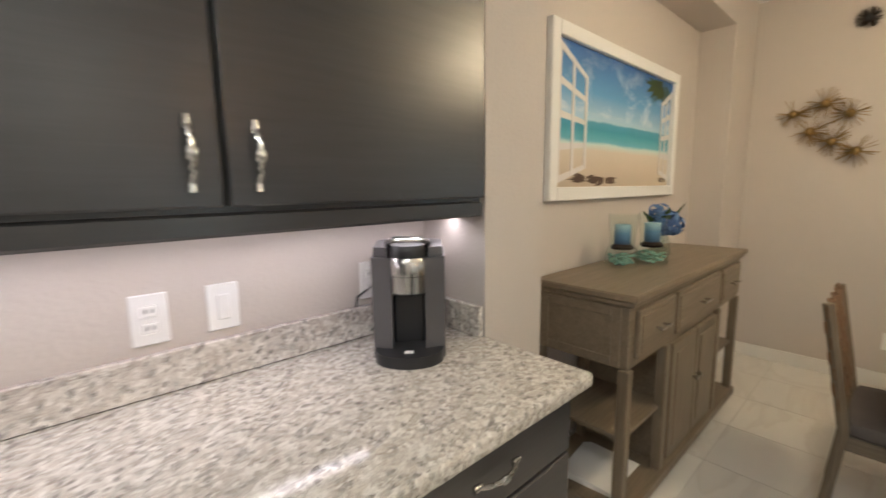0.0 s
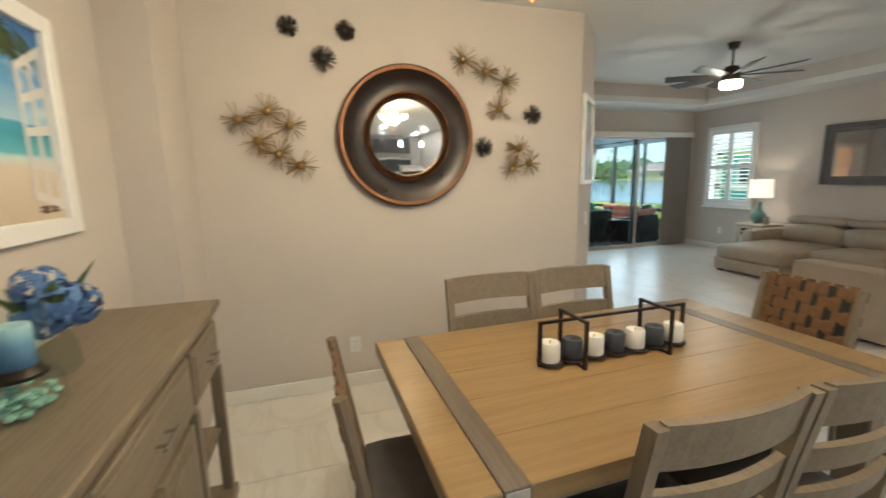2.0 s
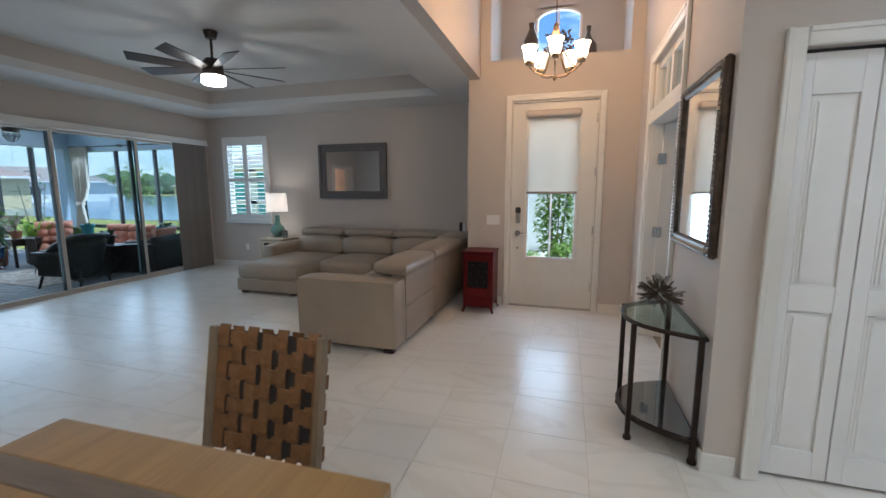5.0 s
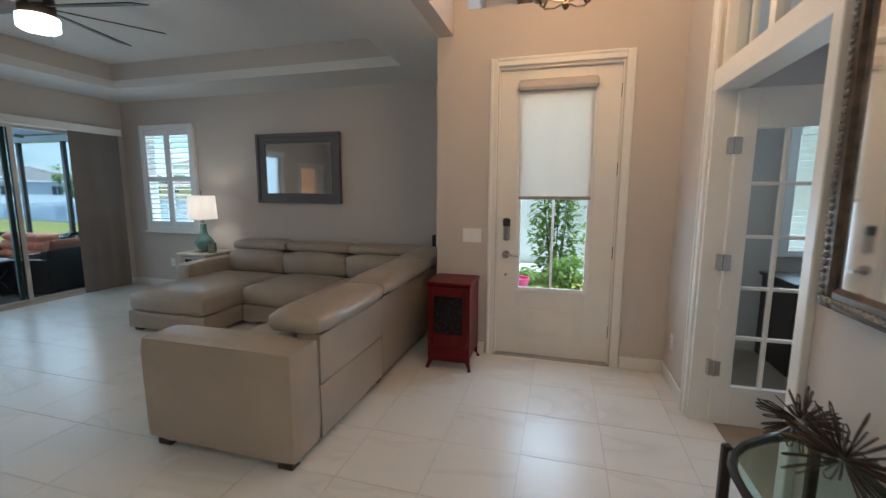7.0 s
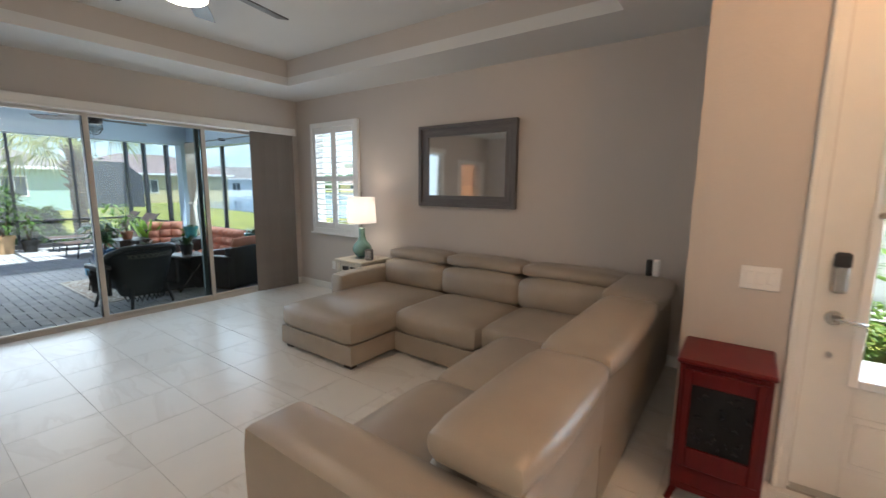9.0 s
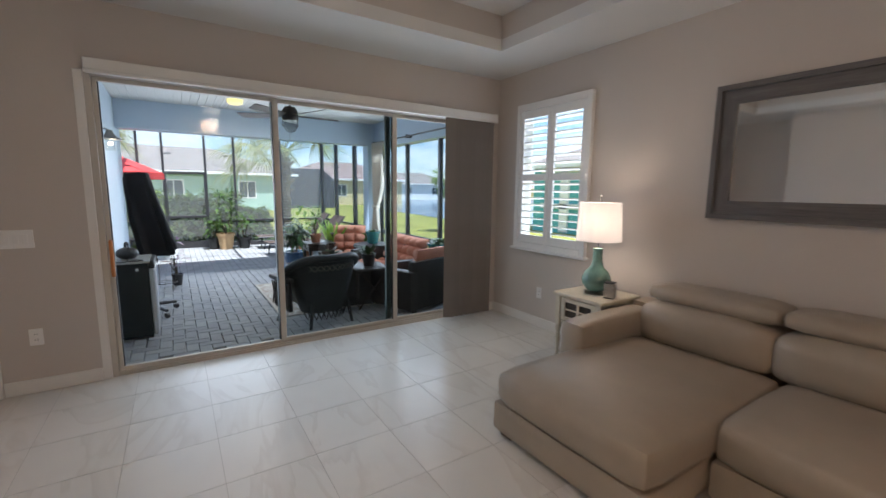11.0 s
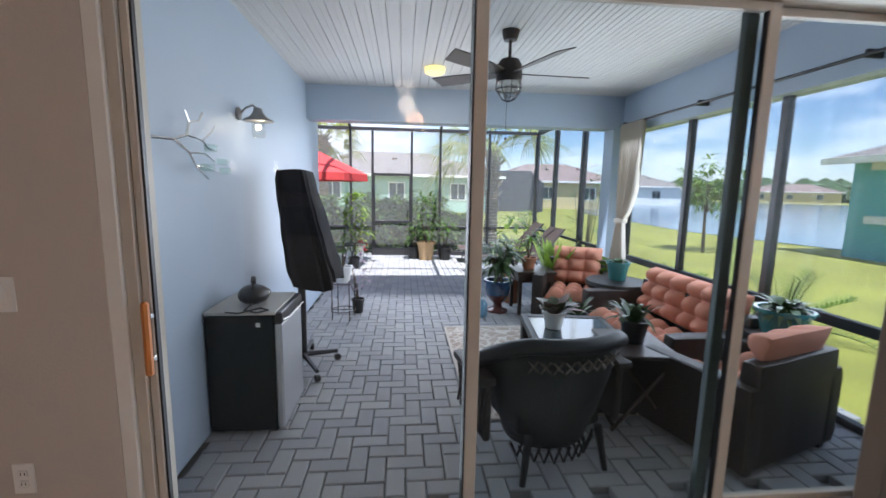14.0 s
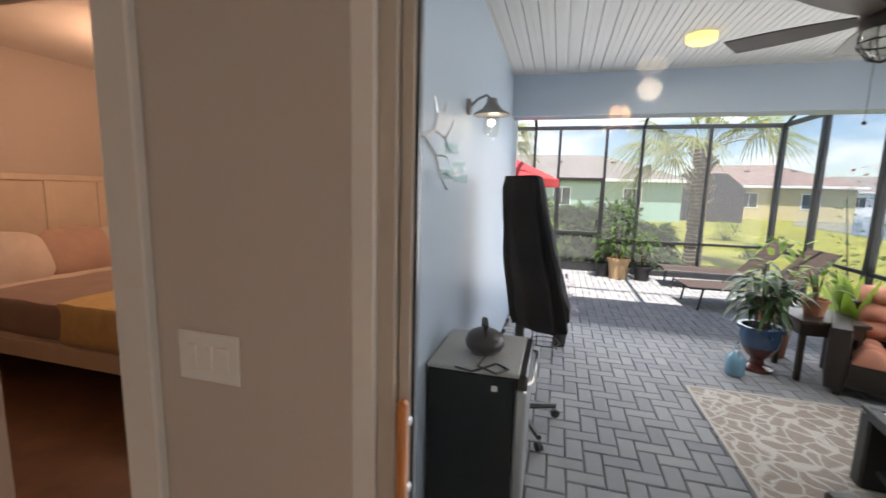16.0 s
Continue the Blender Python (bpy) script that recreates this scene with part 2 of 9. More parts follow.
M_WALL = plain("greige_wall_paint", (0.57, 0.515, 0.47), 0.75, vary=0.03, scale=1.2, bmp=0.25, fine=90)
M_CEIL = plain("ceiling_paint", (0.72, 0.71, 0.69), 0.85, vary=0.03, scale=1.0, bmp=0.4, fine=70)
M_TRIM = plain("white_trim_paint", (0.78, 0.76, 0.72), 0.4, vary=0.03, bmp=0.02)
M_BLUE = plain("pale_blue_stucco", (0.48, 0.57, 0.68), 0.44, vary=0.05, scale=1.5, bmp=0.2, fine=60)
M_GROUT = plain("grout", (0.57, 0.54, 0.49), 0.9)
M_TILE = marble("porcelain_tile", (0.74, 0.71, 0.66), (0.36, 0.29, 0.22), 0.27)
M_GLASS = glass("clear_glass")
M_TINT = glass("tinted_slider_glass", (0.86, 0.92, 0.93))
M_ALU = plain("bronze_white_aluminium", (0.62, 0.57, 0.50), 0.35, 0.2)
M_SCREEN = screen_mesh("grey_insect_screen")
M_DARKALU = plain("dark_aluminium", (0.06, 0.06, 0.065), 0.4, 0.5)
M_BLACK = plain("black_plastic", (0.02, 0.02, 0.022), 0.35)
M_STEEL = plain("brushed_nickel", (0.55, 0.54, 0.52), 0.25, 1.0)
M_WHITE = plain("white_plastic", (0.82, 0.81, 0.79), 0.35, vary=0.02)
M_MIRROR = plain("silvered_glass", (0.88, 0.89, 0.89), 0.02, 1.0, vary=0.0, bmp=0)


# ---- building blocks ----
def box(bm, x0, x1, y0, y1, z0, z1, bev=0.0, seg=1):
    """Adds a box, its edges rounded by bev, to bm."""
    b2 = bmesh.new()
    bmesh.ops.create_cube(b2, size=1)
    for v in b2.verts:
        v.co = ((x0 + x1) / 2 + v.co.x * (x1 - x0), (y0 + y1) / 2 + v.co.y * (y1 - y0), (z0 + z1) / 2 + v.co.z * (z1 - z0))
    if bev:
        bmesh.ops.bevel(b2, geom=b2.edges[:], offset=bev, segments=seg, affect="EDGES", profile=0.5)
    join_bm(bm, b2)


def join_bm(bm, b2, m=None):
    if m is not None:
        bmesh.ops.transform(b2, matrix=m, verts=b2.verts[:])
    me = bpy.data.meshes.new("tmp")
    b2.to_mesh(me)
    b2.free()
    bm.from_mesh(me)
    bpy.data.meshes.remove(me)


def cyl(bm, x, y, z0, z1, r0, r1=None, seg=20, m=None):
    b2 = bmesh.new()
    r1 = r0 if r1 is None else r1
    bmesh.ops.create_cone(b2, cap_ends=True, segments=seg, radius1=r0, radius2=r1, depth=z1 - z0)
    bmesh.ops.translate(b2, vec=(x, y, (z0 + z1) / 2), verts=b2.verts[:])
    join_bm(bm, b2, m)


def ball(bm, x, y, z, r, sx=1, sy=1, sz=1, sub=2):
    b2 = bmesh.new()
    bmesh.ops.create_icosphere(b2, subdivisions=sub, radius=r)
    bmesh.ops.transform(b2, matrix=Matrix.Translation((x, y, z)) @ Matrix.Diagonal((sx, sy, sz, 1)), verts=b2.verts[:])
    join_bm(bm, b2)


def lathe(bm, prof, seg=24, x=0, y=0, m=None, caps=True):
    """A turned body from (radius, height) pairs."""
    b2 = bmesh.new()
    rings = []
    for r, z in prof:
        rings.append([b2.verts.new((x + max(r, 1e-4) * math.cos(2 * math.pi * k / seg), y + max(r, 1e-4) * math.sin(2 * math.pi * k / seg), z)) for k in range(seg)])
    for a, b in zip(rings, rings[1:]):
        for k in range(seg):
            b2.faces.new((a[k], a[(k + 1) % seg], b[(k + 1) % seg], b[k]))
    if caps and prof[0][0] > 1e-3:
        b2.faces.new(rings[0][::-1])
    if caps and prof[-1][0] > 1e-3:
        b2.faces.new(rings[-1])
    join_bm(bm, b2, m)


def tube(bm, pts, r, seg=8, closed=False, taper=1.0):
    """A round bar along points."""
    b2 = bmesh.new()
    pts = [Vector(p) for p in pts]
    k = len(pts)
    rings = []
    for i, p in enumerate(pts):
        a = pts[(i - 1) % k] if closed or i else p
        c = pts[(i + 1) % k] if closed or i < k - 1 else p
        d = (c - a).normalized()
        up = Vector((0, 0, 1)) if abs(d.z) < 0.95 else Vector((1, 0, 0))
        s = d.cross(up).normalized()
        t = s.cross(d)
        rr = r * (1 + (taper - 1) * i / max(1, k - 1))
        rings.append([b2.verts.new(p + (s * math.cos(2 * math.pi * j / seg) + t * math.sin(2 * math.pi * j / seg)) * rr) for j in range(seg)])
    pairs = list(zip(rings, rings[1:])) + ([(rings[-1], rings[0])] if closed else [])
    for a, b in pairs:
        for j in range(seg):
            b2.faces.new((a[j], a[(j + 1) % seg], b[(j + 1) % seg], b[j]))
    if not closed:
        b2.faces.new(rings[0][::-1])
        b2.faces.new(rings[-1])
    join_bm(bm, b2)


def prism(bm, poly, z0, z1, m=None):
    """An upright body over a plan polygon."""
    b2 = bmesh.new()
    lo = [b2.verts.new((x, y, z0)) for x, y in poly]
    hi = [b2.verts.new((x, y, z1)) for x, y in poly]
    b2.faces.new(lo[::-1])
    b2.faces.new(hi)
    for i in range(len(poly)):
        j = (i + 1) % len(poly)
        b2.faces.new((lo[i], lo[j], hi[j], hi[i]))
    bmesh.ops.recalc_face_normals(b2, faces=b2.faces[:])
    join_bm(bm, b2, m)


def soften(bm, seed=0, amp=0.01, scale=3.0):
    """Uneven, slightly dented surface."""
    for v in bm.verts:
        v.co += noise.noise_vector(v.co * scale + Vector((seed, 0, 0))) * amp


def cushion(bm, x0, x1, y0, y1, z0, z1, r=0.06, puff=0.03, cuts=6, seed=0):
    """A stuffed block: rounded and swollen in the middle of its faces."""
    b2 = bmesh.new()
    bmesh.ops.create_cube(b2, size=1)
    for v in b2.verts:
        v.co = ((x0 + x1) / 2 + v.co.x * (x1 - x0), (y0 + y1) / 2 + v.co.y * (y1 - y0), (z0 + z1) / 2 + v.co.z * (z1 - z0))
    bmesh.ops.subdivide_edges(b2, edges=b2.edges[:], cuts=cuts, use_grid_fill=True)
    lo, hi = Vector((x0, y0, z0)), Vector((x1, y1, z1))
    r = min(r, (x1 - x0) / 2.01, (y1 - y0) / 2.01, (z1 - z0) / 2.01)
    mid, half = (lo + hi) / 2, (hi - lo) / 2
    for v in b2.verts:
        q = Vector([max(lo[k] + r, min(hi[k] - r, v.co[k])) for k in range(3)])
        d = v.co - q
        if d.length > 1e-6:
            v.co = q + d.normalized() * r
        u = [(v.co[k] - mid[k]) / half[k] for k in range(3)]
        w = [max(0, 1 - a * a) for a in u]
        for k in range(3):
            o = [j for j in range(3) if j != k]
            v.co[k] += puff * (1 if u[k] > 0 else -1) * abs(u[k]) ** 3 * w[o[0]] * w[o[1]]
    soften(b2, seed, 0.004, 4.0)
    join_bm(bm, b2)


def mesh_of(name, bm, material, smooth=False):
    me = bpy.data.meshes.new(name)
    bm.to_mesh(me)
    bm.free()
    me.materials.append(material)
    if smooth:
        for p in me.polygons:
            p.use_smooth = True
        me.set_sharp_from_angle(angle=radians(40))
    return me


def thing(name, m, label, category, group="", kind=""):
    ob = new(name)
    ob.empty_display_size = 0.1
    ob.matrix_world = m
    return tagged(ob, label, category, group, kind)


def part(name, bm, material, parent=None, label="", smooth=True):
    ob = new(name, mesh_of(name, bm, material, smooth))
    if parent is not None:
        ob.parent = parent
    return tagged(ob, label)


def solid(name, bm, material, label, category, kind="", group="", smooth=True, m=None):
    """A thing that is one mesh."""
    ob = new(name, mesh_of(name, bm, material, smooth))
    if m is not None:
        ob.matrix_world = m
    return tagged(ob, label, category, group, kind)


def boxes(name, spec, material, parent=None, label="", bev=0.003):
    bm = bmesh.new()
    for s in spec:
        box(bm, *s, bev=bev)
    return part(name, bm, material, parent, label, smooth=False)


def structure(name, spec, material, label, category, bev=0.0):
    bm = bmesh.new()
    for s in spec:
        box(bm, *s, bev=bev)
    return solid(name, bm, material, label, category, "structure", smooth=False)


# ---- the shell ----
H = 2.72          # flat ceiling
TRAY = 3.02       # top of the living room's tray
WELL = 3.95       # foyer's high ceiling
T = 0.12
structure("wall_niche", [
    (0.957, 1.26, 0.88, 1.24, 0, H), (1.26, 3.48, 1.10, 1.24, 0, H), (3.48, 4.15, 0.88, 1.24, 0, H), (1.26, 3.48, 0.88, 1.10, 2.45, H)],
    M_WALL, "greige painted wall with a shallow recessed niche", "wall")
structure("wall_kitchen", [(-4.2, 0.957, 1.17, 1.29, 0, H)], M_WALL, "greige kitchen wall behind the counter", "wall")
structure("wall_dining", [(4.03, 4.15, -1.87, 0.88, 0, H)], M_WALL, "greige dining room wall hung with a round mirror", "wall")
bm = bmesh.new()
prism(bm, [(4.03, -1.87), (4.45, -2.29), (4.45, -2.17), (4.15, -1.87)], 0, H)
solid("wall_splayed", bm, M_WALL, "short splayed greige wall at the dining room's corner", "wall", "structure", smooth=False)
structure("wall_living_north", [(4.45, 6.90, -2.29, -2.17, 0, H), (6.78, 6.90, -2.17, -1.68, 0, H), (6.90, 8.03, -1.80, -1.68, 0, H)], M_WALL, "greige living room side wall", "wall")
# slider wall: bedroom doorway and slider opening
SX = 8.03
structure("wall_slider", [
    (SX, SX + 0.2, -3.66, -3.05, 0, H), (SX, SX + 0.2, -7.60, -7.12, 0, H), (SX, SX + 0.2, -7.12, -3.66, 2.25, H),
    (SX, SX + 0.2, -3.05, -2.05, 2.05, H), (SX, SX + 0.2, -2.05, -1.68, 0, H)], M_WALL, "greige wall with the wide sliding door opening", "wall")
# living front wall with window
structure("wall_living_front", [
    (2.74, 6.72, -7.60, -7.45, 0, H), (7.63, SX, -7.60, -7.45, 0, H), (6.72, 7.63, -7.60, -7.45, 0, 0.87), (6.72, 7.63, -7.60, -7.45, 2.33, H)],
    M_WALL, "greige living room wall with a window and a framed mirror", "wall")
# foyer
structure("wall_foyer_side", [(2.60, 2.74, -7.60, -6.16, 0, WELL)], M_WALL, "greige wall end between foyer and living room", "wall")
structure("wall_foyer_front", [
    (2.21, 2.60, -6.30, -6.16, 0, 2.91), (0.84, 1.255, -6.30, -6.16, 0, 2.91), (1.255, 2.21, -6.30, -6.16, 2.435, 2.91),
    (0.84, 0.97, -6.30, -6.16, 2.91, WELL), (2.48, 2.60, -6.30, -6.16, 2.91, WELL),
    (0.97, 2.48, -6.95, -6.30, 2.87, 2.91), (0.84, 0.97, -6.95, -6.30, 2.91, WELL), (2.48, 2.60, -6.95, -6.30, 2.91, WELL),
    (0.84, 1.47, -7.07, -6.95, 2.87, WELL), (2.03, 2.60, -7.07, -6.95, 2.87, WELL), (1.47, 2.03, -7.07, -6.95, 2.87, 3.12), (1.47, 2.03, -7.07, -6.95, 3.72, WELL)],
    M_WALL, "warm-lit greige entry wall with a plant shelf recess above the door", "wall")
structure("wall_foyer_west", [
    (0.70, 0.84, -4.33, -3.34, 0, WELL), (0.70, 0.84, -7.07, -5.47, 0, WELL), (0.70, 0.84, -5.47, -4.33, 2.56, WELL), (0.70, 0.84, -5.47, -4.33, 2.04, 2.13)],
    M_WALL, "greige foyer wall with the glazed double door", "wall")
structure("wall_closet", [(0.62, 0.70, -3.46, -3.34, 0, H), (-0.62, 0.62, -3.46, -3.34, 2.03, H), (-4.2, -0.62, -3.46, -3.34, 0, H)], M_WALL, "greige wall with white bifold closet doors", "wall")
structure("wall_closet_back", [(-4.2, 0.70, -4.16, -4.06, 0, H)], M_WALL, "plain closet back wall", "wall")
structure("wall_kitchen_west", [(-4.32, -4.2, -4.16, 1.29, 0, H)], M_WALL, "plain kitchen end wall", "wall")
# well sides above the flat ceiling
structure("wall_well", [(2.60, 2.72, -6.16, -3.65, H, WELL), (0.84, 2.60, -3.77, -3.65, H, WELL)], M_WALL, "greige sides of the foyer's high ceiling", "wall")

# ceilings
TX0, TX1, TY0, TY1 = 3.32, 7.25, -6.80, -2.75
structure("ceiling", [
    (-4.3, 0.84, -4.16, 1.29, H, H + 0.1), (0.84, 2.60, -3.65, 1.29, H, H + 0.1), (2.72, TX0, -7.6, 1.29, H, H + 0.1), (2.60, 2.72, -3.65, 1.29, H, H + 0.1),
    (TX0, 8.2, TY1, 1.29, H, H + 0.1), (TX0, 8.2, -7.6, TY0, H, H + 0.1), (TX1, 8.2, TY0, TY1, H, H + 0.1)], M_CEIL, "matt white flat ceiling with a recessed tray", "ceiling")
structure("ceiling_tray", [(TX0 - 0.1, TX1 + 0.1, TY0 - 0.1, TY1 + 0.1, TRAY, TRAY + 0.1)], M_CEIL, "matt white raised tray ceiling", "ceiling")
structure("tray_sides", [(TX0 - 0.1, TX0, TY0, TY1, H + 0.1, TRAY), (TX1, TX1 + 0.1, TY0, TY1, H + 0.1, TRAY), (TX0 - 0.1, TX1 + 0.1, TY0 - 0.1, TY0, H + 0.1, TRAY), (TX0 - 0.1, TX1 + 0.1, TY1, TY1 + 0.1, H + 0.1, TRAY)],
          M_WALL, "greige painted upright sides of the tray ceiling", "ceiling")
structure("ceiling_foyer", [(0.6, 2.8, -7.1, -3.6, WELL, WELL + 0.1)], M_CEIL, "high white foyer ceiling", "ceiling")

# study behind the glazed doors
structure("wall_study", [(-2.6, -2.48, -7.2, -4.16, 0, H), (-2.48, -1.5, -7.2, -7.08, 0, H), (-0.3, 0.70, -7.2, -7.08, 0, H), (-1.5, -0.3, -7.2, -7.08, 0, 0.9), (-1.5, -0.3, -7.2, -7.08, 2.2, H)], M_WALL, "study walls with a window", "wall")
structure("ceiling_study", [(-2.6, 0.70, -7.2, -4.16, H, H + 0.1)], M_CEIL, "flat study ceiling", "ceiling")
# bedroom beyond the doorway
structure("wall_bedroom", [(8.23, 12.2, 0.95, 1.07, 0, H), (12.08, 12.2, -3.5, 0.95, 0, H), (8.11, 8.23, -1.68, 1.07, 0, H), (8.23, 12.2, -3.5, -3.40, 0, H)], M_WALL, "warm-lit bedroom walls", "wall")
structure("ceiling_bedroom", [(8.03, 12.2, -3.55, 1.07, H, H + 0.1)], M_CEIL, "bedroom ceiling", "ceiling")

# floors
structure("floor", [(-4.3, 8.1, -7.6, 1.3, -0.12, -0.0025)], M_GROUT, "pale grey grout bed under the floor tiles", "floor")
M_CARPET = plain("bedroom_floor_wood", (0.16, 0.085, 0.05), 0.4, vary=0.3, scale=5)
structure("floor_bedroom", [(8.1, 12.2, -3.5, 1.07, -0.12, 0.0)], M_CARPET, "dark reddish bedroom floor", "floor")

# ---- outside ground ----
M_GRASS = plain("lawn", (0.26, 0.26, 0.045), 0.9, vary=0.35, scale=0.6, bmp=0.6, fine=40)
structure("ground", [(-200, 400, -400, 300, -0.5, -0.16)], M_GRASS, "sunlit green lawn", "ground")
M_SAND = plain("paver_bed", (0.30, 0.30, 0.30), 0.9, vary=0.2)
structure("patio", [(8.1, 16.3, -7.75, 1.0, -0.3, -0.055)], M_SAND, "sand bed of the paved lanai", "pavement")

structure("floor_study", [(-2.48, 0.70, -7.08, -4.16, -0.002, 0.006)], plain("tan_carpet", (0.34, 0.27, 0.20), 0.95, vary=0.12, bmp=0.5, fine=260), "tan study carpet", "floor")


# ---- doors, windows, trim ----
def casing(name, axis, at, side, a0, a1, top, w=0.075, d=0.02, label="white painted door casing"):
    """Flat trim round an opening in a wall at axis = at, standing proud towards side (+1 or -1)."""
    lo, hi = (at, at + d * side) if side > 0 else (at + d * side, at)
    bm = bmesh.new()
    for p0, p1, z0, z1 in ((a0 - w, a0, 0.0, top + w), (a1, a1 + w, 0.0, top + w), (a0, a1, top, top + w)):
        s = (lo, hi, p0, p1) if axis == "x" else (p0, p1, lo, hi)
        box(bm, *s, z0, z1, bev=0.004)
        lo2, hi2 = (lo, hi + 0.008) if side > 0 else (lo - 0.008, hi)
        if z1 - z0 > 1:
            e0, e1 = (p0 - 0.002, p0 + 0.022) if p0 < a0 else (p1 - 0.022, p1 + 0.002)
            s = (lo2, hi2, e0, e1) if axis == "x" else (e0, e1, lo2, hi2)
            box(bm, *s, z0, z1 + 0.002, bev=0.004)
        else:
            s = (lo2, hi2, p0, p1) if axis == "x" else (p0, p1, lo2, hi2)
            box(bm, *s, z1 - 0.022, z1 + 0.0015, bev=0.004)
    return solid(name, bm, M_TRIM, label, "trim", "structure", smooth=False)


BH, BD = 0.10, 0.014


def baseboard(runs):
    bm = bmesh.new()
    for x0, x1, y0, y1 in runs:
        box(bm, x0, x1, y0, y1, 0, BH, bev=0.004)
    solid("baseboard", bm, M_TRIM, "white painted baseboard along the walls", "baseboard", "structure", smooth=False)


baseboard([
    (4.03 - BD, 4.03, -1.87, 0.88 - BD), (3.48, 4.03, 0.88 - BD, 0.88), (1.26 + BD, 3.48 - BD, 1.10 - BD, 1.10), (3.48 - BD, 3.48, 0.88 - BD, 1.10), (1.26, 1.26 + BD, 0.88, 1.10),
    (4.47, 6.90 + BD, -2.29 - BD, -2.29), (6.90, 6.90 + BD, -2.29, -1.80 - BD), (6.90, SX - BD, -1.80 - BD, -1.80), (SX - BD, SX, -3.66, -3.13), (2.74, SX, -7.45, -7.45 + BD), (SX - BD, SX, -7.43, -7.13),
    (2.30, 2.60, -6.16, -6.16 + BD), (0.84, 1.17, -6.16, -6.16 + BD), (0.84, 0.84 + BD, -6.14, -5.56), (0.84, 0.84 + BD, -4.25, -3.34), (0.70, 0.84 + BD, -3.34, -3.34 + BD), (2.60, 2.74, -6.16, -6.16 + BD), (2.74, 2.74 + BD, -7.43, -6.15)])
bm = bmesh.new()
prism(bm, [(4.02, -1.88), (4.44, -2.30), (4.45, -2.29), (4.03, -1.87)], 0, BH)
solid("baseboard_splayed", bm, M_TRIM, "white painted baseboard on the splayed wall", "baseboard", "structure", smooth=False)


def front_door():
    d = thing("door_1", pose(0, 0, 0), "white entry door with a half-drawn shade and clear glass below", "front door", kind="structure")
    x0, x1, y0, y1, top = 1.262, 2.203, -6.255, -6.21, 2.425
    gx0, gx1, gz0, gz1 = 1.468, 2.02, 0.61, 2.22
    boxes("leaf", [(x0, gx0, y0, y1, 0.01, top), (gx1, x1, y0, y1, 0.01, top), (gx0, gx1, y0, y1, 0.01, gz0), (gx0, gx1, y0, y1, gz1, top)], M_TRIM, d, bev=0.003)
    boxes("glazing_frame", [(gx0 - 0.03, gx0 + 0.012, y1, y1 + 0.014, gz0 - 0.03, gz1 + 0.03), (gx1 - 0.012, gx1 + 0.03, y1, y1 + 0.014, gz0 - 0.03, gz1 + 0.03),
                            (gx0 + 0.012, gx1 - 0.012, y1, y1 + 0.014, gz0 - 0.03, gz0 + 0.012), (gx0 + 0.012, gx1 - 0.012, y1, y1 + 0.014, gz1 - 0.012, gz1 + 0.03)], M_WHITE, d, bev=0.005)
    boxes("muntin", [(1.734, 1.754, y0 + 0.01, y1 - 0.005, gz0, gz1)], M_WHITE, d)
    g = boxes("pane", [(gx0, gx1, -6.236, -6.232, gz0, gz1)], M_GLASS, d, bev=0)
    g.visible_shadow = False
    bm = bmesh.new()
    box(bm, 1.50, 2.03, y1, y1 + 0.006, 0.17, 0.44, bev=0.004)
    box(bm, 1.53, 2.00, y1 + 0.004, y1 + 0.012, 0.20, 0.41, bev=0.006)
    part("lower_panel", bm, M_TRIM, d, "", False)
    bm = bmesh.new()
    for zc in (0.28, 0.95, 1.62, 2.22):
        cyl(bm, x0 - 0.003, y1 + 0.012, zc - 0.05, zc + 0.05, 0.011, seg=10)
    part("hinges", bm, M_STEEL, d, "satin nickel hinges")
    k = boxes("keypad_lock", [(2.095, 2.155, y1, y1 + 0.03, 1.02, 1.21)], M_STEEL, d, "nickel lock with a black keypad top", bev=0.012)
    boxes("keypad", [(2.093, 2.157, y1 + 0.004, y1 + 0.036, 1.14, 1.215)], M_BLACK, k, "", 0.012)
    bm = bmesh.new()
    cyl(bm, 0, 0, 0, 0.02, 0.034, m=pose(2.125, y1, 0.90, -90))
    tube(bm, [(2.125, y1 + 0.01, 0.90), (2.125, y1 + 0.05, 0.90), (2.09, y1 + 0.06, 0.902), (2.02, y1 + 0.055, 0.892)], 0.010)
    part("lever_handle", bm, M_STEEL, d, "brushed nickel lever")
    bm = bmesh.new()
    cyl(bm, 0, 0, 0, 0.012, 0.012, m=pose(2.125, y1, 0.72, -90))
    part("button", bm, M_STEEL, d)
    M_SHADE = plain("roller_shade_cloth", (0.72, 0.69, 0.63), 0.8, vary=0.02, bmp=0.15, fine=400)
    n, l, b = nodes_of(M_SHADE)
    b.inputs["Transmission Weight"].default_value = 0.0
    tr = n.new("ShaderNodeBsdfTranslucent")
    tr.inputs["Color"].default_value = (0.70, 0.68, 0.63, 1)
    mx = n.new("ShaderNodeMixShader")
    mx.inputs[0].default_value = 0.30
    l.new(b.outputs[0], mx.inputs[1])
    l.new(tr.outputs[0], mx.inputs[2])
    l.new(mx.outputs[0], n["Material Output"].inputs["Surface"])
    sh = thing("roller_shade", pose(0, 0, 0), "cream roller shade half drawn on the entry door", "window shade")
    boxes("cloth", [(1.455, 2.032, y1 + 0.022, y1 + 0.024, 1.39, 2.27)], M_SHADE, sh, bev=0)
    boxes("cassette", [(1.435, 2.052, y1 + 0.014, y1 + 0.09, 2.25, 2.33)], M_WALL, sh, "beige cassette", 0.02)
